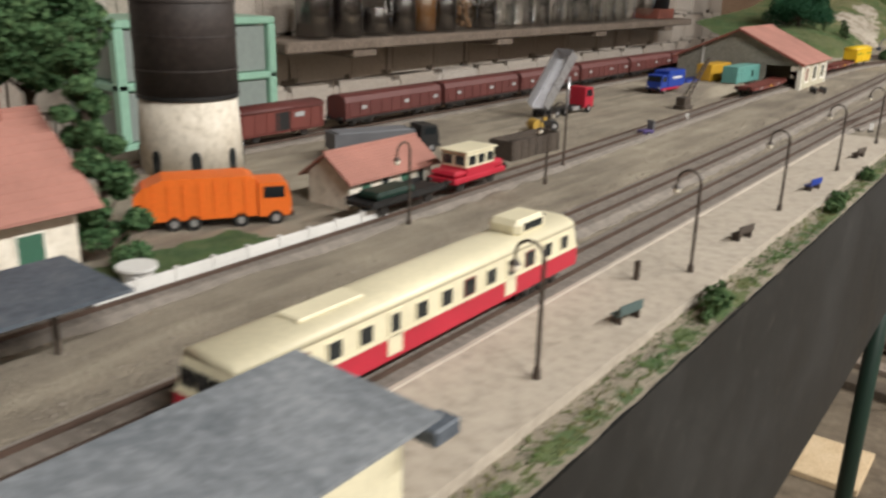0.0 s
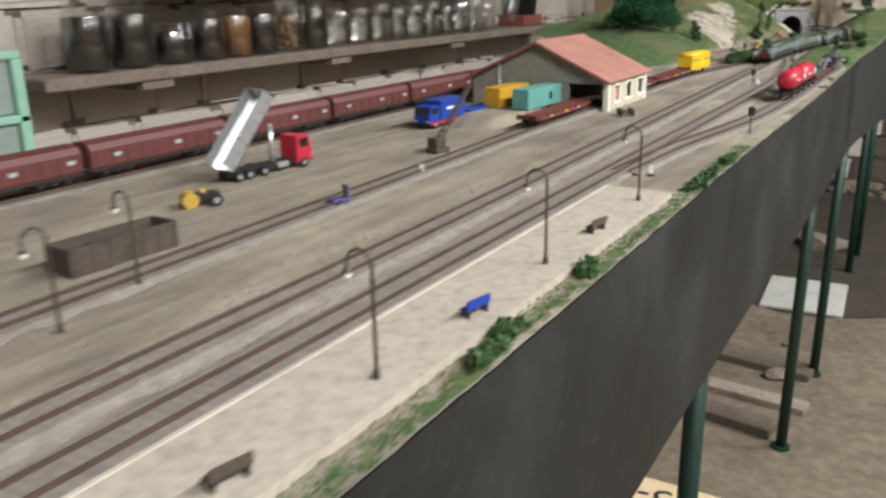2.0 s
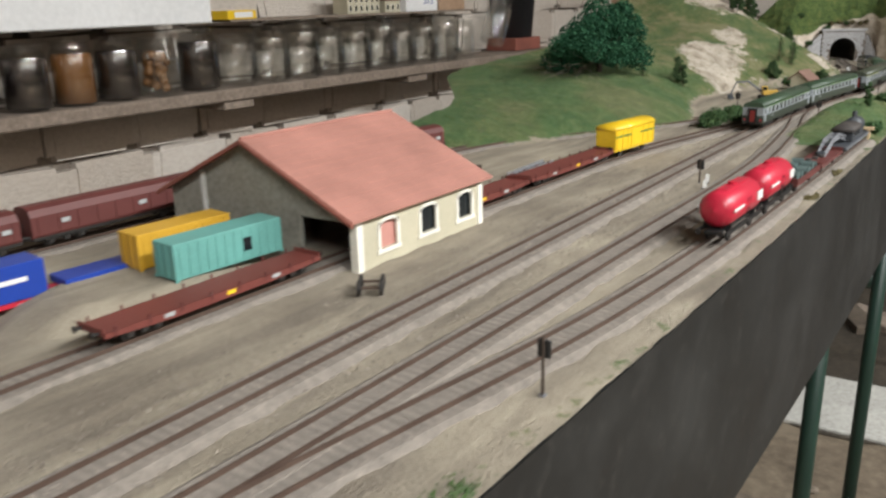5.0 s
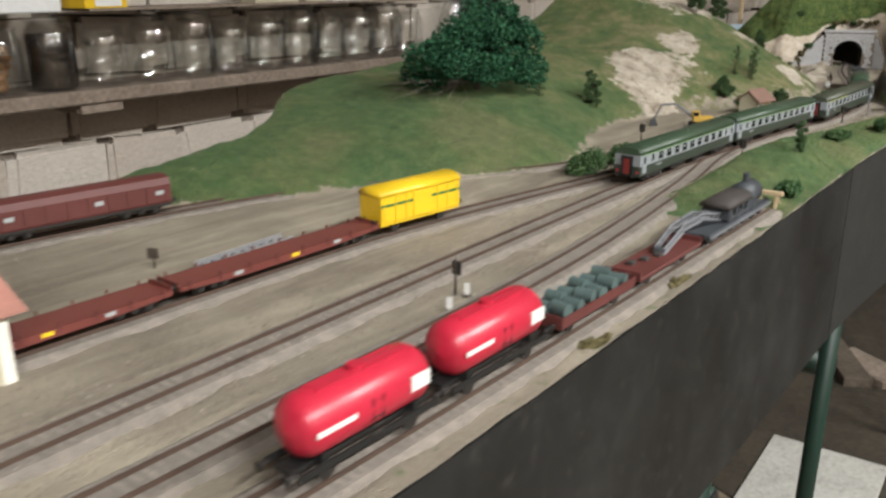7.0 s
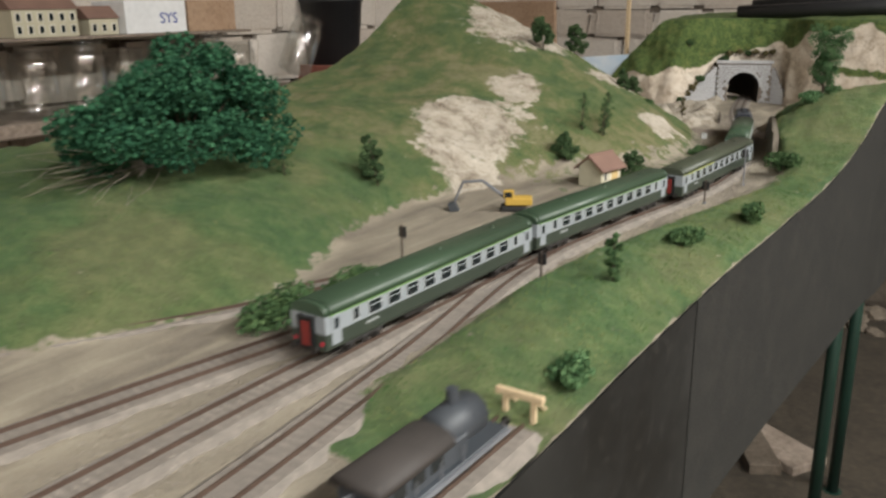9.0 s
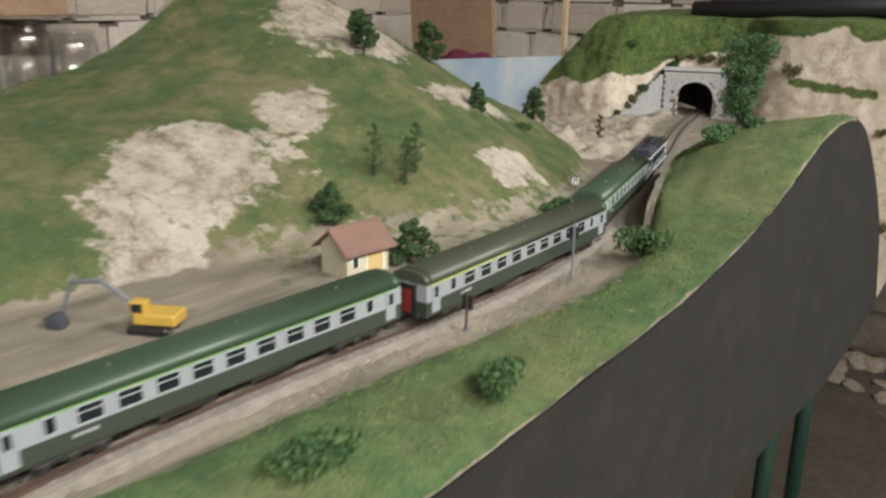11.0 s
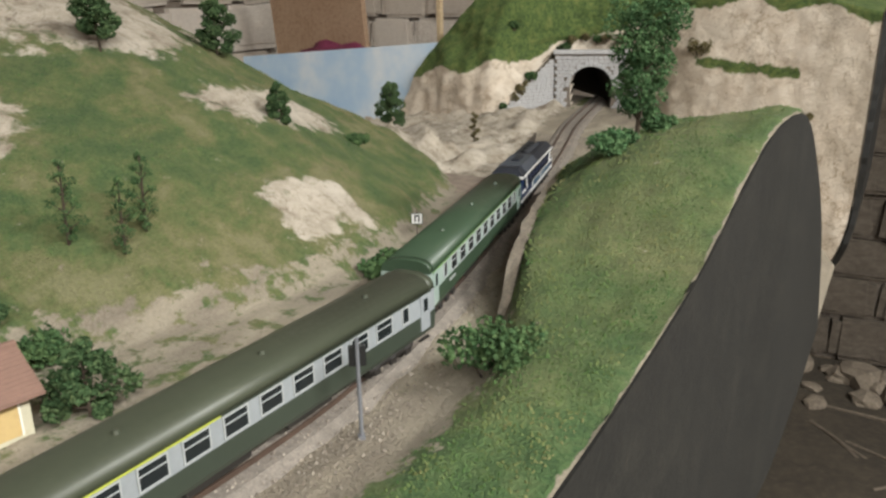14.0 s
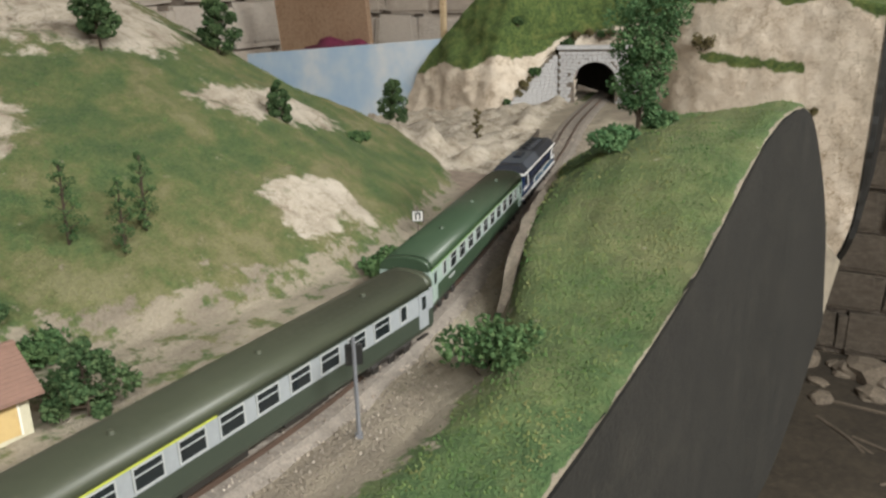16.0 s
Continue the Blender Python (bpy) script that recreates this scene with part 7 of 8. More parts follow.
# loose stones along the tracks
M["grit"] = leaf_mat("loose_grit", (0.10, 0.08, 0.065), (0.24, 0.20, 0.165), (0.46, 0.41, 0.35))
bm_v, bm_f = [], []
for _ in range(20000):
    y = rng.uniform(3.2, 4.8) if rng.random() < 0.6 else rng.uniform(0.7, 3.3)
    m = curve_at(MAIN, y)
    x = m + rng.gauss(0, 0.028)
    if x > m + curve_at(VERGE, y) + 0.008 and y > 3.0 or abs(abs(x - m) - 0.0088) < 0.0016:
        continue
    z = DECK + curve_at(FALL, y) + (0.0038 if abs(x - m) < 0.016 else 0.0012)
    s = rng.uniform(0.0004, 0.0011)
    i = len(bm_v)
    a = rng.uniform(0, 6.28)
    for k in range(3):
        bm_v.append((x + s * math.cos(a + 2.09 * k), y + s * math.sin(a + 2.09 * k), z - 0.0004))
    bm_v.append((x, y, z + s))
    bm_f += [(i, i + 1, i + 3), (i + 1, i + 2, i + 3), (i + 2, i, i + 3)]
me = bpy.data.meshes.new("grit")
me.from_pydata(bm_v, [], bm_f)
me.materials.append(M["grit"])
tagged(new("grit", me), "loose grit scattered along the track bed", "gravel", kind="stuff")

# ---- the shelf and what stands on it ----
n = Nodes("jar_glass")
tr, gl, mx = n.add("ShaderNodeBsdfTransparent"), n.add("ShaderNodeBsdfGlossy"), n.add("ShaderNodeMixShader")
tr.inputs[0].default_value = (0.985, 0.99, 0.985, 1)
gl.inputs["Roughness"].default_value = 0.06
mx.inputs[0].default_value = 0.15
n.link(tr.outputs[0], mx.inputs[1])
n.link(gl.outputs[0], mx.inputs[2])
n.link(mx.outputs[0], n.t.nodes["Material Output"].inputs[0])
M["jar_glass"] = n.m
M["jar_dark"] = paint("dark_preserve", (0.018, 0.012, 0.012), 0.15, 0.3, 30)
M["jar_orange"] = paint("amber_preserve", (0.30, 0.13, 0.04), 0.2, 0.3, 30)
M["fruit"] = paint("preserved_fruit", (0.27, 0.12, 0.035), 0.4, 0.4, 30)
M["card"] = rough_mat("brown_cardboard", (0.27, 0.17, 0.105), (0.34, 0.225, 0.145), (0.39, 0.27, 0.18), 12, 0.2, 0.001)
M["white_card"] = paint("white_card_box", (0.74, 0.74, 0.74), 0.6, 0.1, 12)
M["mint"] = paint("mint_plastic", (0.34, 0.60, 0.46), 0.4, 0.1, 10)
M["frost"] = paint("milky_drawer_front", (0.30, 0.35, 0.33), 0.35, 0.1, 10)
n = Nodes("painted_sky")
cl = n.ramp(n.noise(3.2, 5, 0.55), [(0.38, (0.32, 0.52, 0.78)), (0.50, (0.52, 0.68, 0.85)), (0.62, (0.84, 0.87, 0.90))])
M["sky_blue"] = n.done(cl, 0.5)
M["bin_black"] = paint("black_bucket", (0.025, 0.025, 0.027), 0.45, 0.3, 10)
M["cloth"] = rough_mat("purple_cloth", (0.09, 0.012, 0.035), (0.15, 0.02, 0.055), (0.21, 0.04, 0.08), 9, 0.6, 0.004)
M["dusty_white"] = rough_mat("dusty_white_sheet", (0.26, 0.25, 0.23), (0.36, 0.35, 0.32), (0.44, 0.43, 0.40), 9, 0.2, 0.001)
M["old_wood"] = rough_mat("dirty_old_plank", (0.05, 0.038, 0.027), (0.085, 0.066, 0.048), (0.13, 0.10, 0.075), 9, 0.4, 0.002)
M["wire"] = paint("clip_wire", (0.45, 0.44, 0.42), 0.3, 0.1, 30, 0.9)

SX0, SX1, SZ = WX, -1.655, 1.008
bm = bmesh.new()
box(bm, SX0 - 0.02, SX1, 2.10, 4.98, SZ - 0.030, SZ, 0.004)
for v in bm.verts:
    v.co.z += 0.004 * noise.noise((v.co.y, 0, 0))
shelf = thing("wall_shelf", "dusty dark wooden wall shelf full of jars", "shelf")
part("board", bm, M["shelf_wood"], shelf)
for y in (2.42, 3.18, 3.95, 4.7):
    part("bracket", one_box(SX0 - 0.02, SX1 - 0.01, y - 0.05, y + 0.05, SZ - 0.052, SZ - 0.030, 0.002), M["shelf_wood"], shelf)


def lathe(bm, prof, n=20, m=None):
    prev = None
    for r, z in prof:
        ring = [bm.verts.new((r * math.cos(2 * math.pi * k / n), r * math.sin(2 * math.pi * k / n), z)) for k in range(n)]
        if m is not None:
            for v in ring:
                v.co = m @ v.co
        if prev:
            for k in range(n):
                bm.faces.new((prev[k], prev[(k + 1) % n], ring[(k + 1) % n], ring[k])).smooth = True
        prev = ring
    return bm


def jar(x, y, r, h, label, fill=None, clip=False, m=None, solid=None):
    j = thing("jar", label, "jar", m if m is not None else pose(x, y, SZ + 0.001), "preserving jars on the shelf")
    t = 0.0035
    outer = [(0.001, 0), (r * 0.92, 0), (r, 0.006), (r, h * 0.76), (r * 0.93, h * 0.83), (r * 0.84, h * 0.87), (r * 0.84, h * 0.94)]
    inner = [(q - t, max(z, 0.005)) for q, z in reversed(outer) if q > 0.01] + [(0.001, 0.005)]
    part("glass_body", lathe(bmesh.new(), outer + inner), M["jar_glass"], j)
    lid = lathe(bmesh.new(), [(0.001, h * 0.945), (r * 0.88, h * 0.945), (r * 0.90, h * 0.955), (r * 0.88, h * 0.985), (r * 0.6, h), (0.001, h)])
    part("lid", lid, M["jar_glass"] if not solid else M[solid], j)
    if fill:
        q = r - t - 0.001
        part("contents", lathe(bmesh.new(), [(0.001, 0.006), (q, 0.006), (q, h * 0.74), (q * 0.9, h * 0.78), (0.001, h * 0.78)]), M[fill], j)
    if clip:
        bm = bmesh.new()
        pts = [(r * 0.95, -0.014, h * 0.96), (r * 1.06, -0.014, h * 0.62), (r * 1.06, 0.014, h * 0.62), (r * 0.95, 0.014, h * 0.96)]
        for a, b in zip(pts, pts[1:]):
            rod(bm, a, b, 0.0014, 5)
        part("clip", bm, M["wire"], j)
    return j


DARK = "tall preserving jar of dark preserves on the shelf"
JARS = [(2.27, 0.055, 0.165, DARK, "jar_dark", False), (2.40, 0.055, 0.165, DARK, "jar_dark", False), (2.53, 0.055, 0.105, "short jar of dark preserves on the shelf", "jar_dark", True), (2.655, 0.050, 0.14, DARK, "jar_dark", False),
        (2.765, 0.048, 0.145, "jar of amber preserve on the shelf", "jar_orange", False), (2.875, 0.05, 0.145, DARK, "jar_dark", False), (2.99, 0.055, 0.14, "clip-top jar of preserved brown fruit", None, True), (3.11, 0.053, 0.155, DARK, "jar_dark", False)]
for y, r, h, lab, fill, clip in JARS:
    jar(-1.725, y, r, h, lab, fill, clip)
fruit = thing("preserved_fruit", "round brown preserved fruits heaped in a jar", "fruit", pose(-1.725, 2.99, SZ + 0.008))
rng = random.Random(2)
bm = bmesh.new()
for k in range(42):
    a, q = rng.uniform(0, 6.28), 0.034 * math.sqrt(rng.random())
    bmesh.ops.create_icosphere(bm, subdivisions=2, radius=0.0115, matrix=Matrix.Translation((q * math.cos(a), q * math.sin(a), 0.012 + 0.0019 * k)))
part("fruit", smooth(bm), M["fruit"], fruit)
for k in range(10):
    y = 3.235 + 0.117 * k
    jar(-1.725 + 0.006 * (k % 3), y, 0.0535, 0.150 + 0.012 * ((k * 7) % 3 - 1), "empty clear glass preserving jar on the shelf", None, False)
jar(0, 0, 0.05, 0.17, "empty glass jar leaning against the wall", None, False, pose(-1.74, 4.525, SZ + 0.042, -28, 0, 0))

# board across the jar tops and what lies on it
c = thing("jar_board", "thin dusty board lying across the jar tops", "board")
part("board", one_box(-1.83, -1.67, 3.18, 4.30, 1.1735, 1.1795, 0.001), M["shelf_wood"], c)
c = thing("white_box", "long white cardboard box lying on the jars", "box", pose(-1.735, 2.775, 1.1745, 0, 0, 1))
part("body", one_box(-0.085, 0.085, -0.335, 0.335, 0, 0.10, 0.003), M["white_card"], c)
part("flap", one_box(-0.087, 0.087, -0.337, 0.337, 0.094, 0.102, 0.002), M["white_card"], c)
c = thing("yellow_box", "small yellow and white box beside the white box", "box", pose(-1.715, 3.22, 1.1797, 0, 0, 8))
part("body", one_box(-0.04, 0.04, -0.055, 0.055, 0, 0.022, 0.001), M["yellow"], c)
part("label", one_box(0.0402, 0.0408, -0.03, 0.04, 0.004, 0.018), M["white_card"], c)
c = thing("model_kit_box", "white cardboard kit box with blue letters", "box", pose(-1.745, 4.01, 1.1797, 0, 0, 2))
part("body", one_box(-0.06, 0.06, -0.09, 0.09, 0, 0.075, 0.001), M["white_card"], c)
tx = bpy.data.curves.new("lettering", "FONT")
tx.body, tx.size, tx.extrude, tx.align_x = "SYS", 0.036, 0.0004, "CENTER"
tx.materials.append(M["truck_blue"])
ob = new("lettering", tx)
ob.parent, ob.matrix_basis = c, pose(0.0606, 0.035, 0.022, 90, 0, 90)
c = thing("cardboard_box", "plain brown cardboard box on the jar board", "box", pose(-1.745, 4.185, 1.1797, 0, 0, -2))
part("body", one_box(-0.06, 0.06, -0.075, 0.075, 0, 0.075, 0.001), M["card"], c)
part("flap", one_box(0.0602, 0.0612, -0.074, 0.074, 0.050, 0.0755), M["card"], c)


def model_house(at, w, h, cols, label):
    c = thing("model_house", label, "model house", at)
    part("wall_shell", one_box(-0.03, 0.03, -w / 2, w / 2, 0, h, 0.0005), M["stucco"], c)
    part("roof", prism(bmesh.new(), [(-0.034, h), (0.034, h), (0, h + 0.028)], -w / 2 - 0.004, w / 2 + 0.004), M["hut_roof"], c)
    for k in range(cols):
        for z in (0.008, 0.034):
            if z + 0.016 > h:
                continue
            y = -w / 2 + w * (k + 0.5) / cols
            o = part("window", one_box(0.0295, 0.0308, y - 0.0060, y + 0.0060, z - 0.001, z + 0.017), M["pale_stone"], c)
            part("pane", one_box(0.0306, 0.0312, y - 0.0045, y + 0.0045, z, z + 0.0155), M["pane"], o)
    return c


model_house(pose(-1.735, 3.74, 1.1797), 0.15, 0.058, 6, "cream model house with small dark windows")
model_house(pose(-1.735, 3.88, 1.1797), 0.075, 0.036, 3, "low pink-roofed model house annex")
c = thing("bucket", "black plastic bucket hanging on the wall above the shelf", "bucket", pose(-1.79, 4.76, SZ + 0.05))
part("body", lathe(bmesh.new(), [(0.001, 0.0), (0.082, 0.0), (0.098, 0.19), (0.102, 0.19), (0.102, 0.205), (0.094, 0.205), (0.079, 0.004), (0.001, 0.004)], 28), M["bin_black"], c)
c = thing("ledge_brick", "flat brown brick under the black bucket", "brick", pose(-1.79, 4.76, SZ + 0.0005))
part("body", one_box(-0.07, 0.08, -0.10, 0.10, 0, 0.049, 0.003), M["brick_red"], c)
c = thing("drawer_tower", "mint green plastic drawer tower with milky fronts", "drawer unit", pose(-1.74, 1.80, 0.80))
for z in (0.0, 0.13, 0.262):
    part("shelf_frame", one_box(-0.13, 0.13, -0.225, 0.225, z, z + 0.018, 0.004), M["mint"], c)
for s in (-1, 1):
    part("side_post", one_box(0.105, 0.13, s * 0.2125 - 0.0125, s * 0.2125 + 0.0125, 0.018, 0.262, 0.003), M["mint"], c)
for z in (0.019, 0.149):
    d = part("drawer", one_box(-0.12, 0.118, -0.199, 0.199, z, z + 0.110, 0.003), M["frost"], c, "milky translucent drawer")
    part("grip", one_box(0.118, 0.126, -0.05, 0.05, z + 0.045, z + 0.058, 0.002), M["mint"], d)
part("leg", one_box(-0.12, 0.12, -0.21, 0.21, FLOOR - 0.80, 0.0), M["shelf_wood"], c, "wooden stand under the drawers")
c = thing("boxed_locomotive", "small blue and white model locomotive on the drawers", "model train", pose(-1.70, 1.84, 1.0825))
part("body", one_box(-0.016, 0.016, -0.11, 0.11, 0.004, 0.032, 0.002), M["blue"], c)
part("stripe", one_box(0.0160, 0.0166, -0.108, 0.108, 0.016, 0.021), M["white"], c)
part("running_gear", one_box(-0.012, 0.012, -0.09, 0.09, 0, 0.004), M["wheel"], c)

# ---- far end of the room ----
c = thing("sky_backdrop", "pale blue painted sky board behind the hill", "backdrop board", pose(-1.20, 5.16, 0.72, 0, 0, -4))
bm = prism(bmesh.new(), [(-0.33, 0.0), (0.28, 0.0), (0.28, 0.366), (-0.33, 0.318)], -0.004, 0.004)
part("board", bm, M["sky_blue"], c)
c = thing("wooden_stick", "thin pale wooden stick standing behind the board", "stick", pose(-0.985, 5.24, FLOOR))
part("rod", one_box(-0.006, 0.006, -0.006, 0.006, 0, 1.62, 0.001), M["wood_pale"], c)
c = thing("cardboard_sheet", "brown cardboard sheet standing on end near the far wall", "cardboard", pose(-1.52, 5.60, FLOOR, 6, 0, 0))
part("sheet", one_box(-0.16, 0.16, -0.01, 0.01, 0, 1.16, 0.002), M["card"], c)
c = thing("purple_cloth", "crumpled purple cloth bundle in front of cardboard", "cloth", pose(-1.45, 5.46, 0.0))
part("stand", one_box(-0.12, 0.12, -0.10, 0.08, FLOOR, 0.95, 0.004), M["card"], c, "cardboard carton under the cloth")
bm = bmesh.new()
bmesh.ops.create_icosphere(bm, subdivisions=4, radius=1.0)
for v in bm.verts:
    d = 1 + 0.28 * noise.noise(v.co * 2.2) + 0.10 * noise.noise(v.co * 6)
    v.co = Vector((v.co.x * 0.13 * d, v.co.y * 0.08 * d, 1.0 + v.co.z * 0.055 * d))
part("drape", smooth(bm), M["cloth"], c)
c = thing("black_sheet", "black plastic sheet rolled on top of the plateau", "plastic sheet", pose(-0.25, 5.32, TOP + 0.005))
bm = bmesh.new()
for k in range(5):
    rod(bm, (-0.42 + 0.03 * k, 0.05 * k, 0.01 + 0.012 * k), (0.34, 0.02 + 0.06 * k, 0.045 + 0.022 * k), 0.022 + 0.006 * k, 10)
part("roll", smooth(bm), M["bin_black"], c)

# ---- below the layout ----


def leg(x, y, lean, tube=None):
    l = thing("table_leg", "dark green steel tube leg under the layout", "table leg", pose(x, y, FLOOR), "green steel legs")
    bm = bmesh.new()
    rod(bm, (0, lean, 0.0), (0, 0, 0.955 - FLOOR), 0.0130, 12)
    part("tube", smooth(bm), M["leg_green"], l)
    bm = bmesh.new()
    cyl(bm, 0.022, 0.022, 0.008, Matrix.Translation((0, lean, 0)), 14)
    part("foot", bm, M["leg_green"], l)
    if tube:
        bm = bmesh.new()
        rod(bm, (-0.52, 0.030, tube - FLOOR), (0.0, 0.030, tube - FLOOR), 0.019, 14)
        t = part("cross_tube", smooth(bm), M["leg_green"], l)
        bm = bmesh.new()
        rod(bm, (0.0005, 0.030, tube - FLOOR), (0.002, 0.030, tube - FLOOR), 0.016, 14)
        part("end_cap", bm, M["black"], t)
    return l


for x, y, lean, tube in ((-0.152, 0.75, 0.0, None), (-0.152, 1.87, 0.0, None), (-0.175, 2.99, -0.06, 0.66), (-0.165, 3.46, -0.06, 0.655), (-0.178, 4.42, 0.0, None), (-0.172, 4.66, 0.0, 0.70), (-0.72, 0.8, 0, None), (-0.72, 1.9, 0, None), (-0.72, 2.95, 0, None), (-0.72, 3.5, 0, None), (-0.72, 4.3, 0, None)):
    leg(x, y, lean, tube)
c = thing("floor_sheet", "white plastic sheet lying on the floor", "sheet", pose(-0.29, 4.06, FLOOR, 0, 0, 3))
part("sheet", one_box(-0.13, 0.14, -0.17, 0.17, -0.001, 0.013, 0.003), M["dusty_white"], c)
for k, (x, y, l, w, r, mat) in enumerate(((-0.42, 3.18, 0.55, 0.06, 84, "shelf_wood"), (-0.46, 3.42, 0.6, 0.09, 82, "old_wood"), (-0.45, 3.03, 0.5, 0.07, 80, "old_wood"), (-0.33, 4.78, 0.22, 0.12, 60, "shelf_wood"), (-0.50, 4.95, 0.7, 0.08, 30, "old_wood"))):
    c = thing("floor_plank", "loose dusty plank lying on the earth floor", "plank", pose(x, y, FLOOR, 0, 0, r), "loose planks")
    part("board", one_box(-w / 2, w / 2, -l / 2, l / 2, -0.001, 0.018 + 0.004 * k, 0.002), M[mat], c)
c = thing("marked_board", "tan board on the floor marked 5-12", "board", pose(-0.45, 2.52, FLOOR, 0, 0, 90))
part("board", one_box(-0.10, 0.10, -0.26, 0.26, -0.001, 0.016, 0.002), M["wood_pale"], c)
tx = bpy.data.curves.new("marking", "FONT")
tx.body, tx.size, tx.extrude, tx.align_x = "5-12", 0.10, 0.0006, "CENTER"
tx.materials.append(M["black"])
ob = new("marking", tx)
ob.parent, ob.matrix_basis = c, pose(0.05, -0.02, 0.0165, 0, 0, 100)

for k, (a, b) in enumerate((((-0.166, 5.78), (0.30, 5.68)), ((-0.14, 5.67), (-0.02, 5.53)), ((-0.05, 5.60), (0.12, 5.46)), ((0.02, 5.40), (0.18, 5.62)), ((0.10, 5.2), (0.25, 5.5)))):
    c = thing("dead_twig", "thin dead brown twig lying on the earth floor", "twig", pose(0, 0, FLOOR + 0.006), "dead twigs")
    bm = bmesh.new()
    mid = ((a[0] + b[0]) / 2 + 0.02, (a[1] + b[1]) / 2 + 0.015 * (-1) ** k, 0.004)
    rod(bm, (*a, 0), mid, 0.006, 6)
    rod(bm, mid, (*b, 0.0), 0.005, 6)
    rod(bm, mid, (mid[0] + 0.06, mid[1] - 0.05, 0.0), 0.004, 6)
    part("stem", bm, M["old_wood"], c)
rng = random.Random(31)
M["rubble"] = rough_mat("rubble_stone", (0.085, 0.066, 0.05), (0.14, 0.112, 0.084), (0.21, 0.172, 0.13), 14, 0.6, 0.006)
for k in range(72):
    x, y = (rng.uniform(-1.0, 0.2), rng.uniform(1.8, 4.6)) if k < 26 else (rng.uniform(-0.4, 0.6), 6.02 - 0.30 * rng.random() ** 2)
    if -0.47 < x < -0.1 and 3.84 < y < 4.28:
        x -= 0.45
    bm = bmesh.new()
    bmesh.ops.create_icosphere(bm, subdivisions=2, radius=1.0)
    s = rng.uniform(0.012, 0.04) * (1.8 if y > 4.7 else 1)
    for v in bm.verts:
        d = 1 + 0.35 * noise.noise(v.co * 1.6 + Vector((k, 0, 0)))
        v.co = Vector((v.co.x * s * d * 1.3, v.co.y * s * d, v.co.z * s * 0.6 * d))
    ob = make("rubble_stone", bm, M["rubble"])
    ob.matrix_basis = pose(x, y, FLOOR + s * 0.35, 0, 0, rng.uniform(0, 360))
    tagged(ob, "loose brown stone lying on the earth floor", "stone", "loose floor stones")

# small things lying about the yard
M["purple"] = paint("faded_purple", (0.085, 0.060, 0.19), 0.6, 0.25)
c = thing("hand_cart", "small purple model hand cart with a grey back board", "cart", pose(-0.409, 1.537, DECK, 0, 0, -20))
part("tray", one_box(-0.006, 0.006, -0.009, 0.009, 0.0035, 0.0075, 0.0006), M["purple"], c)
part("back_board", one_box(-0.0055, 0.0055, 0.0075, 0.0095, 0.0060, 0.0190, 0.0004), M["load_grey"], c, "grey upright board")
wheel_pair(c, -0.002, 0.0032, 0.0065)
c = thing("girder_load", "pale grey lattice girder lying beside the wagons", "girder", pose(-0.479, 2.632, DECK + 0.0008, 0, 0, 3))
for sg in (-1, 1):
    part("chord", one_box(sg * 0.0075 - 0.0012, sg * 0.0075 + 0.0012, -0.050, 0.050, 0.0008, 0.0070, 0.0003), M["silver"], c)
for q in range(9):
    part("brace", one_box(-0.0064, 0.0064, -0.046 + 0.0113 * q, -0.044 + 0.0113 * q, 0.0020, 0.0040), M["load_grey"], c)
for q in (-0.035, 0.035):
    part("bearer", one_box(-0.012, 0.012, q - 0.002, q + 0.002, -0.002, 0.0008), M["brown_box"], c)
c = thing("speed_board", "small dark square board on a lineside post", "sign", pose(-0.515, 2.563, DECK, 0, 0, 25))
part("post", one_box(-0.0006, 0.0006, -0.0006, 0.0006, -0.002, 0.012), M["iron"], c)
part("board", one_box(-0.0052, 0.0052, -0.0012, 0.0, 0.009, 0.0185, 0.0003), M["brown_box"], c)
c = thing("loose_wheelset", "rusty pair of spare wagon wheels beside the shed", "wheelset", pose(-0.352, 2.165, DECK + 0.0005, 0, 0, 35))
wheelset(c, 0.0, 0.0058)
wheelset(c, 0.016, 0.0058)
bm = bmesh.new()
rod(bm, (-0.0085, 0.0, 0.0058), (0.0085, 0.0, 0.0058), 0.0012, 6)
rod(bm, (-0.0085, 0.016, 0.0058), (0.0085, 0.016, 0.0058), 0.0012, 6)
part("axle", bm, M["rail"], c)
c = thing("paper_scrap", "crumpled pale paper scrap on the earth floor", "paper", pose(0.078, 3.30, FLOOR + 0.002, 0, 0, -15))
bm = bmesh.new()
sheet = [[bm.verts.new((-0.04 + 0.0114 * a, -0.028 + 0.008 * b, 0.006 + 0.010 * noise.noise((a * 0.5, b * 0.5, 2)))) for b in range(8)] for a in range(8)]
for a in range(7):
    for b in range(7):
        bm.faces.new((sheet[a][b], sheet[a + 1][b], sheet[a + 1][b + 1], sheet[a][b + 1]))
bmesh.ops.solidify(bm, geom=bm.faces[:], thickness=0.0008)
part("sheet", bm, M["dusty_white"], c)

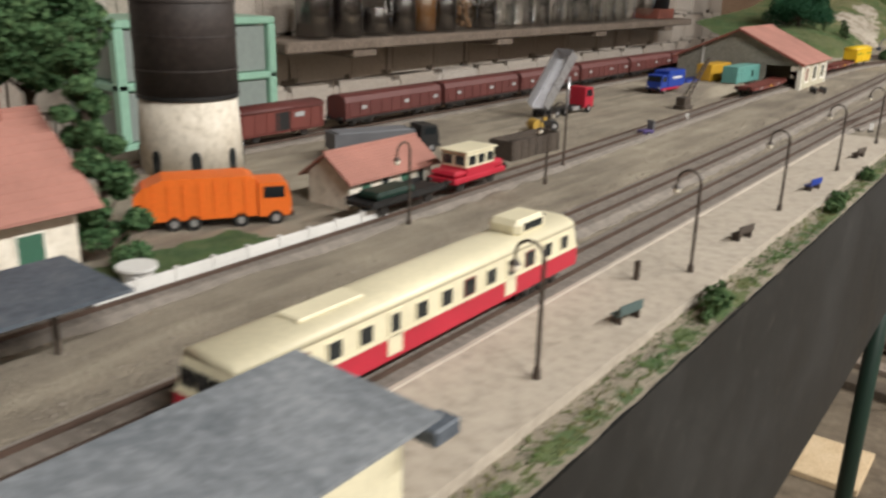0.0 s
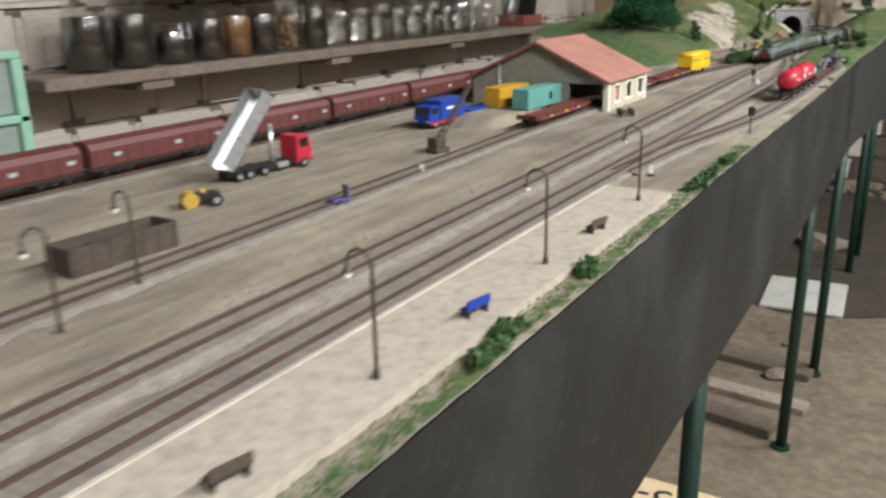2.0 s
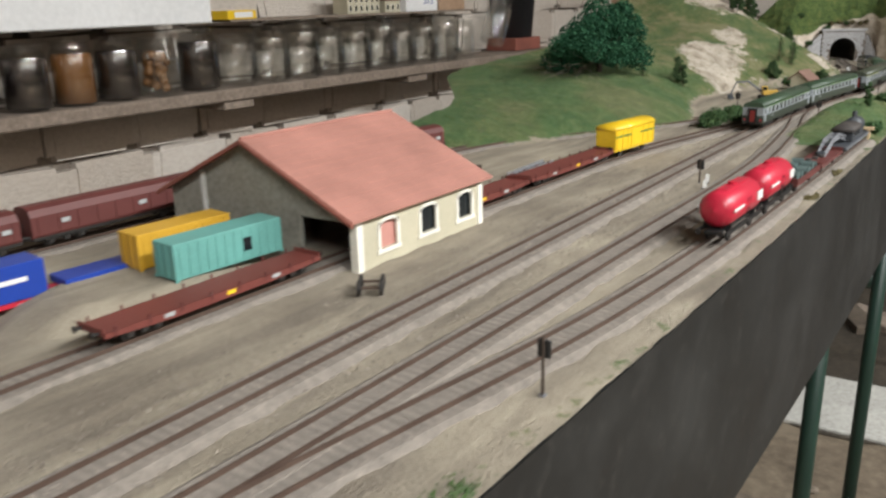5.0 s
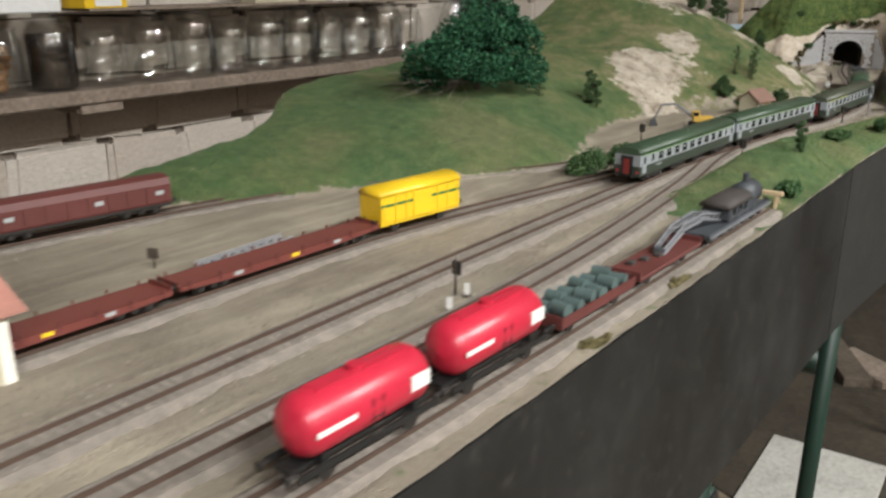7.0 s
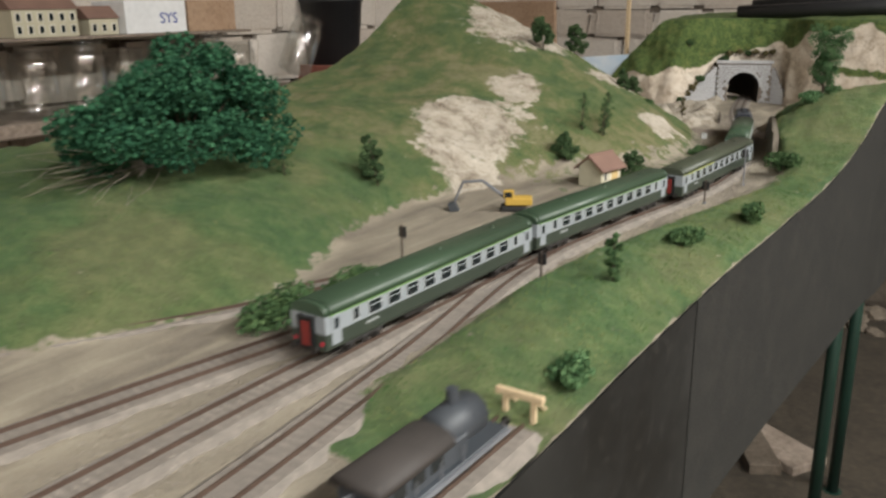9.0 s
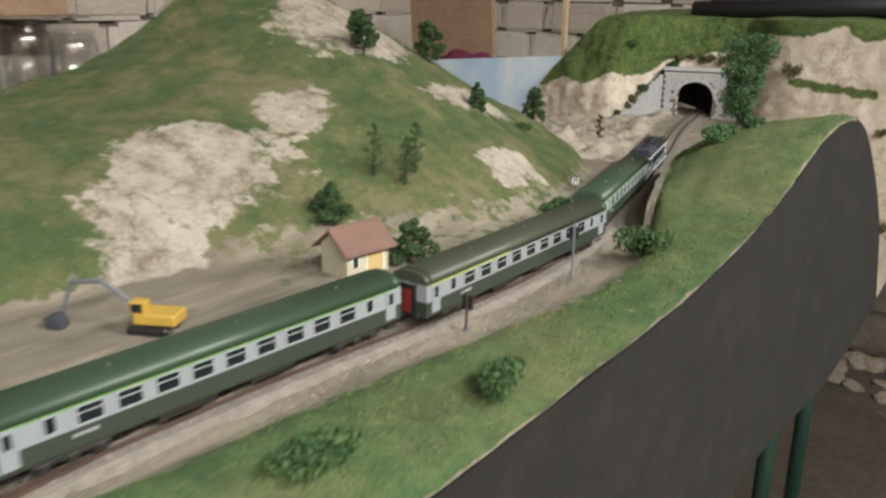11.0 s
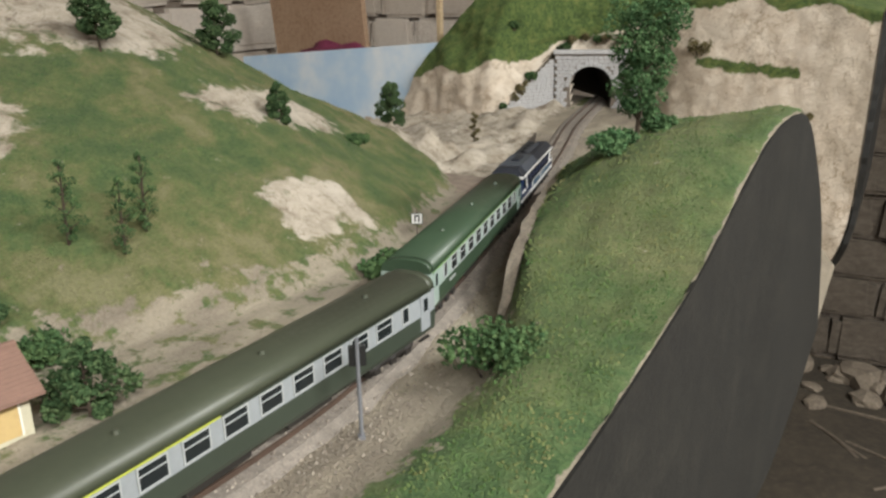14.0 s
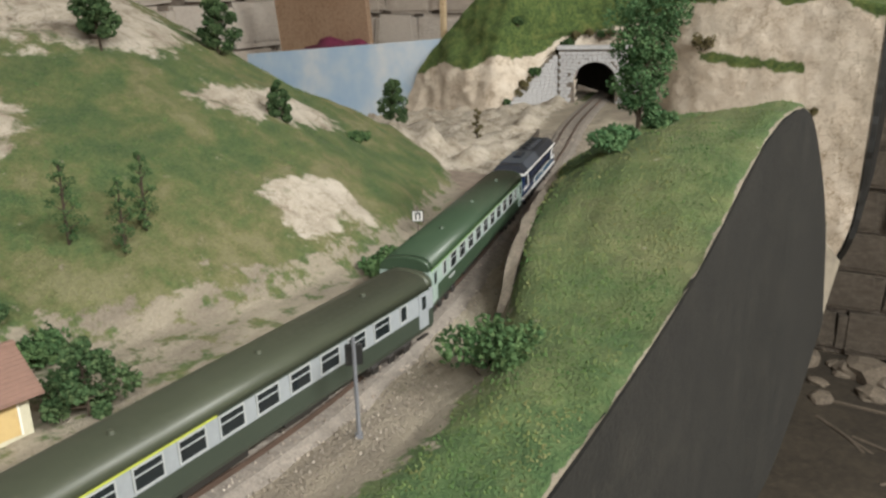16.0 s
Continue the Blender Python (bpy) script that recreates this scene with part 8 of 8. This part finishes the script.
# ceiling lamps
for ly in LAMP_YS:
    c = thing("ceiling_lamp", "long white strip lamp under the cellar ceiling", "lamp", pose(1.9, ly, CEIL))
    part("housing", one_box(-0.06, 0.06, -0.60, 0.60, -0.05, 0.0, 0.004), M["white"], c)

# ---- wall stones ----
stone = bmesh.new()
bmesh.ops.create_cube(stone, size=1)
bmesh.ops.bevel(stone, geom=stone.edges[:], offset=0.10, segments=2, affect="EDGES")
VARIANTS = []
for q in range(6):
    b = stone.copy()
    for v in b.verts:
        k = noise.noise_vector(v.co * 2.3 + Vector((q * 7.1, 0, 0))) * 0.075
        v.co += Vector((k.x, k.y, k.z))
    me = bpy.data.meshes.new("wall_stone")
    b.to_mesh(me)
    b.free()
    me.materials.append(M["wall_block"])
    VARIANTS.append(me)
stone.free()


# dark brown copies of the blocks, with shade put into their colour
M["shaded_block"] = rough_mat("shaded_brown_block", (0.060, 0.047, 0.036), (0.115, 0.092, 0.070), (0.185, 0.150, 0.117), 9, 0.8, 0.02)
SHADED = []
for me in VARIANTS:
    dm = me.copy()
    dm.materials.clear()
    dm.materials.append(M["shaded_block"])
    SHADED.append(dm)


def course_wall(parent, to_world, u0, u1, z0, z1, seed, wide=(0.14, 0.27), high=(0.085, 0.14), depth=0.05, shaded_from=99.0):
    """Rough blocks laid in courses; to_world(u, z) gives the pose of a block's middle. Past the last argument's u,
    darker copies paint in shade.
    """
    rng = random.Random(seed)
    z = z0
    while z < z1:
        h = rng.uniform(*high)
        u = u0 - rng.uniform(0, 0.15)
        while u < u1:
            w = rng.uniform(*wide)
            b = new("stone", (SHADED if u > shaded_from else VARIANTS)[rng.randrange(6)])
            b.parent = parent
            m = to_world(u + w / 2, z + h / 2, rng.uniform(-0.008, 0.010))
            b.matrix_basis = m @ Matrix.Diagonal((depth, w - 0.007, h - 0.006, 1))
            u += w
        z += h


west = bpy.data.objects["wall_west"]
course_wall(west, lambda u, z, d: pose(WX + d, u, z, 1.2 * math.sin(u * 9), 0, 0), 0.3, 6.12, 0.545, 1.75, 77, (0.16, 0.31), (0.115, 0.175))
north = bpy.data.objects["wall_north"]
# right of u = -0.45 the wall's shade is painted by the dark copies
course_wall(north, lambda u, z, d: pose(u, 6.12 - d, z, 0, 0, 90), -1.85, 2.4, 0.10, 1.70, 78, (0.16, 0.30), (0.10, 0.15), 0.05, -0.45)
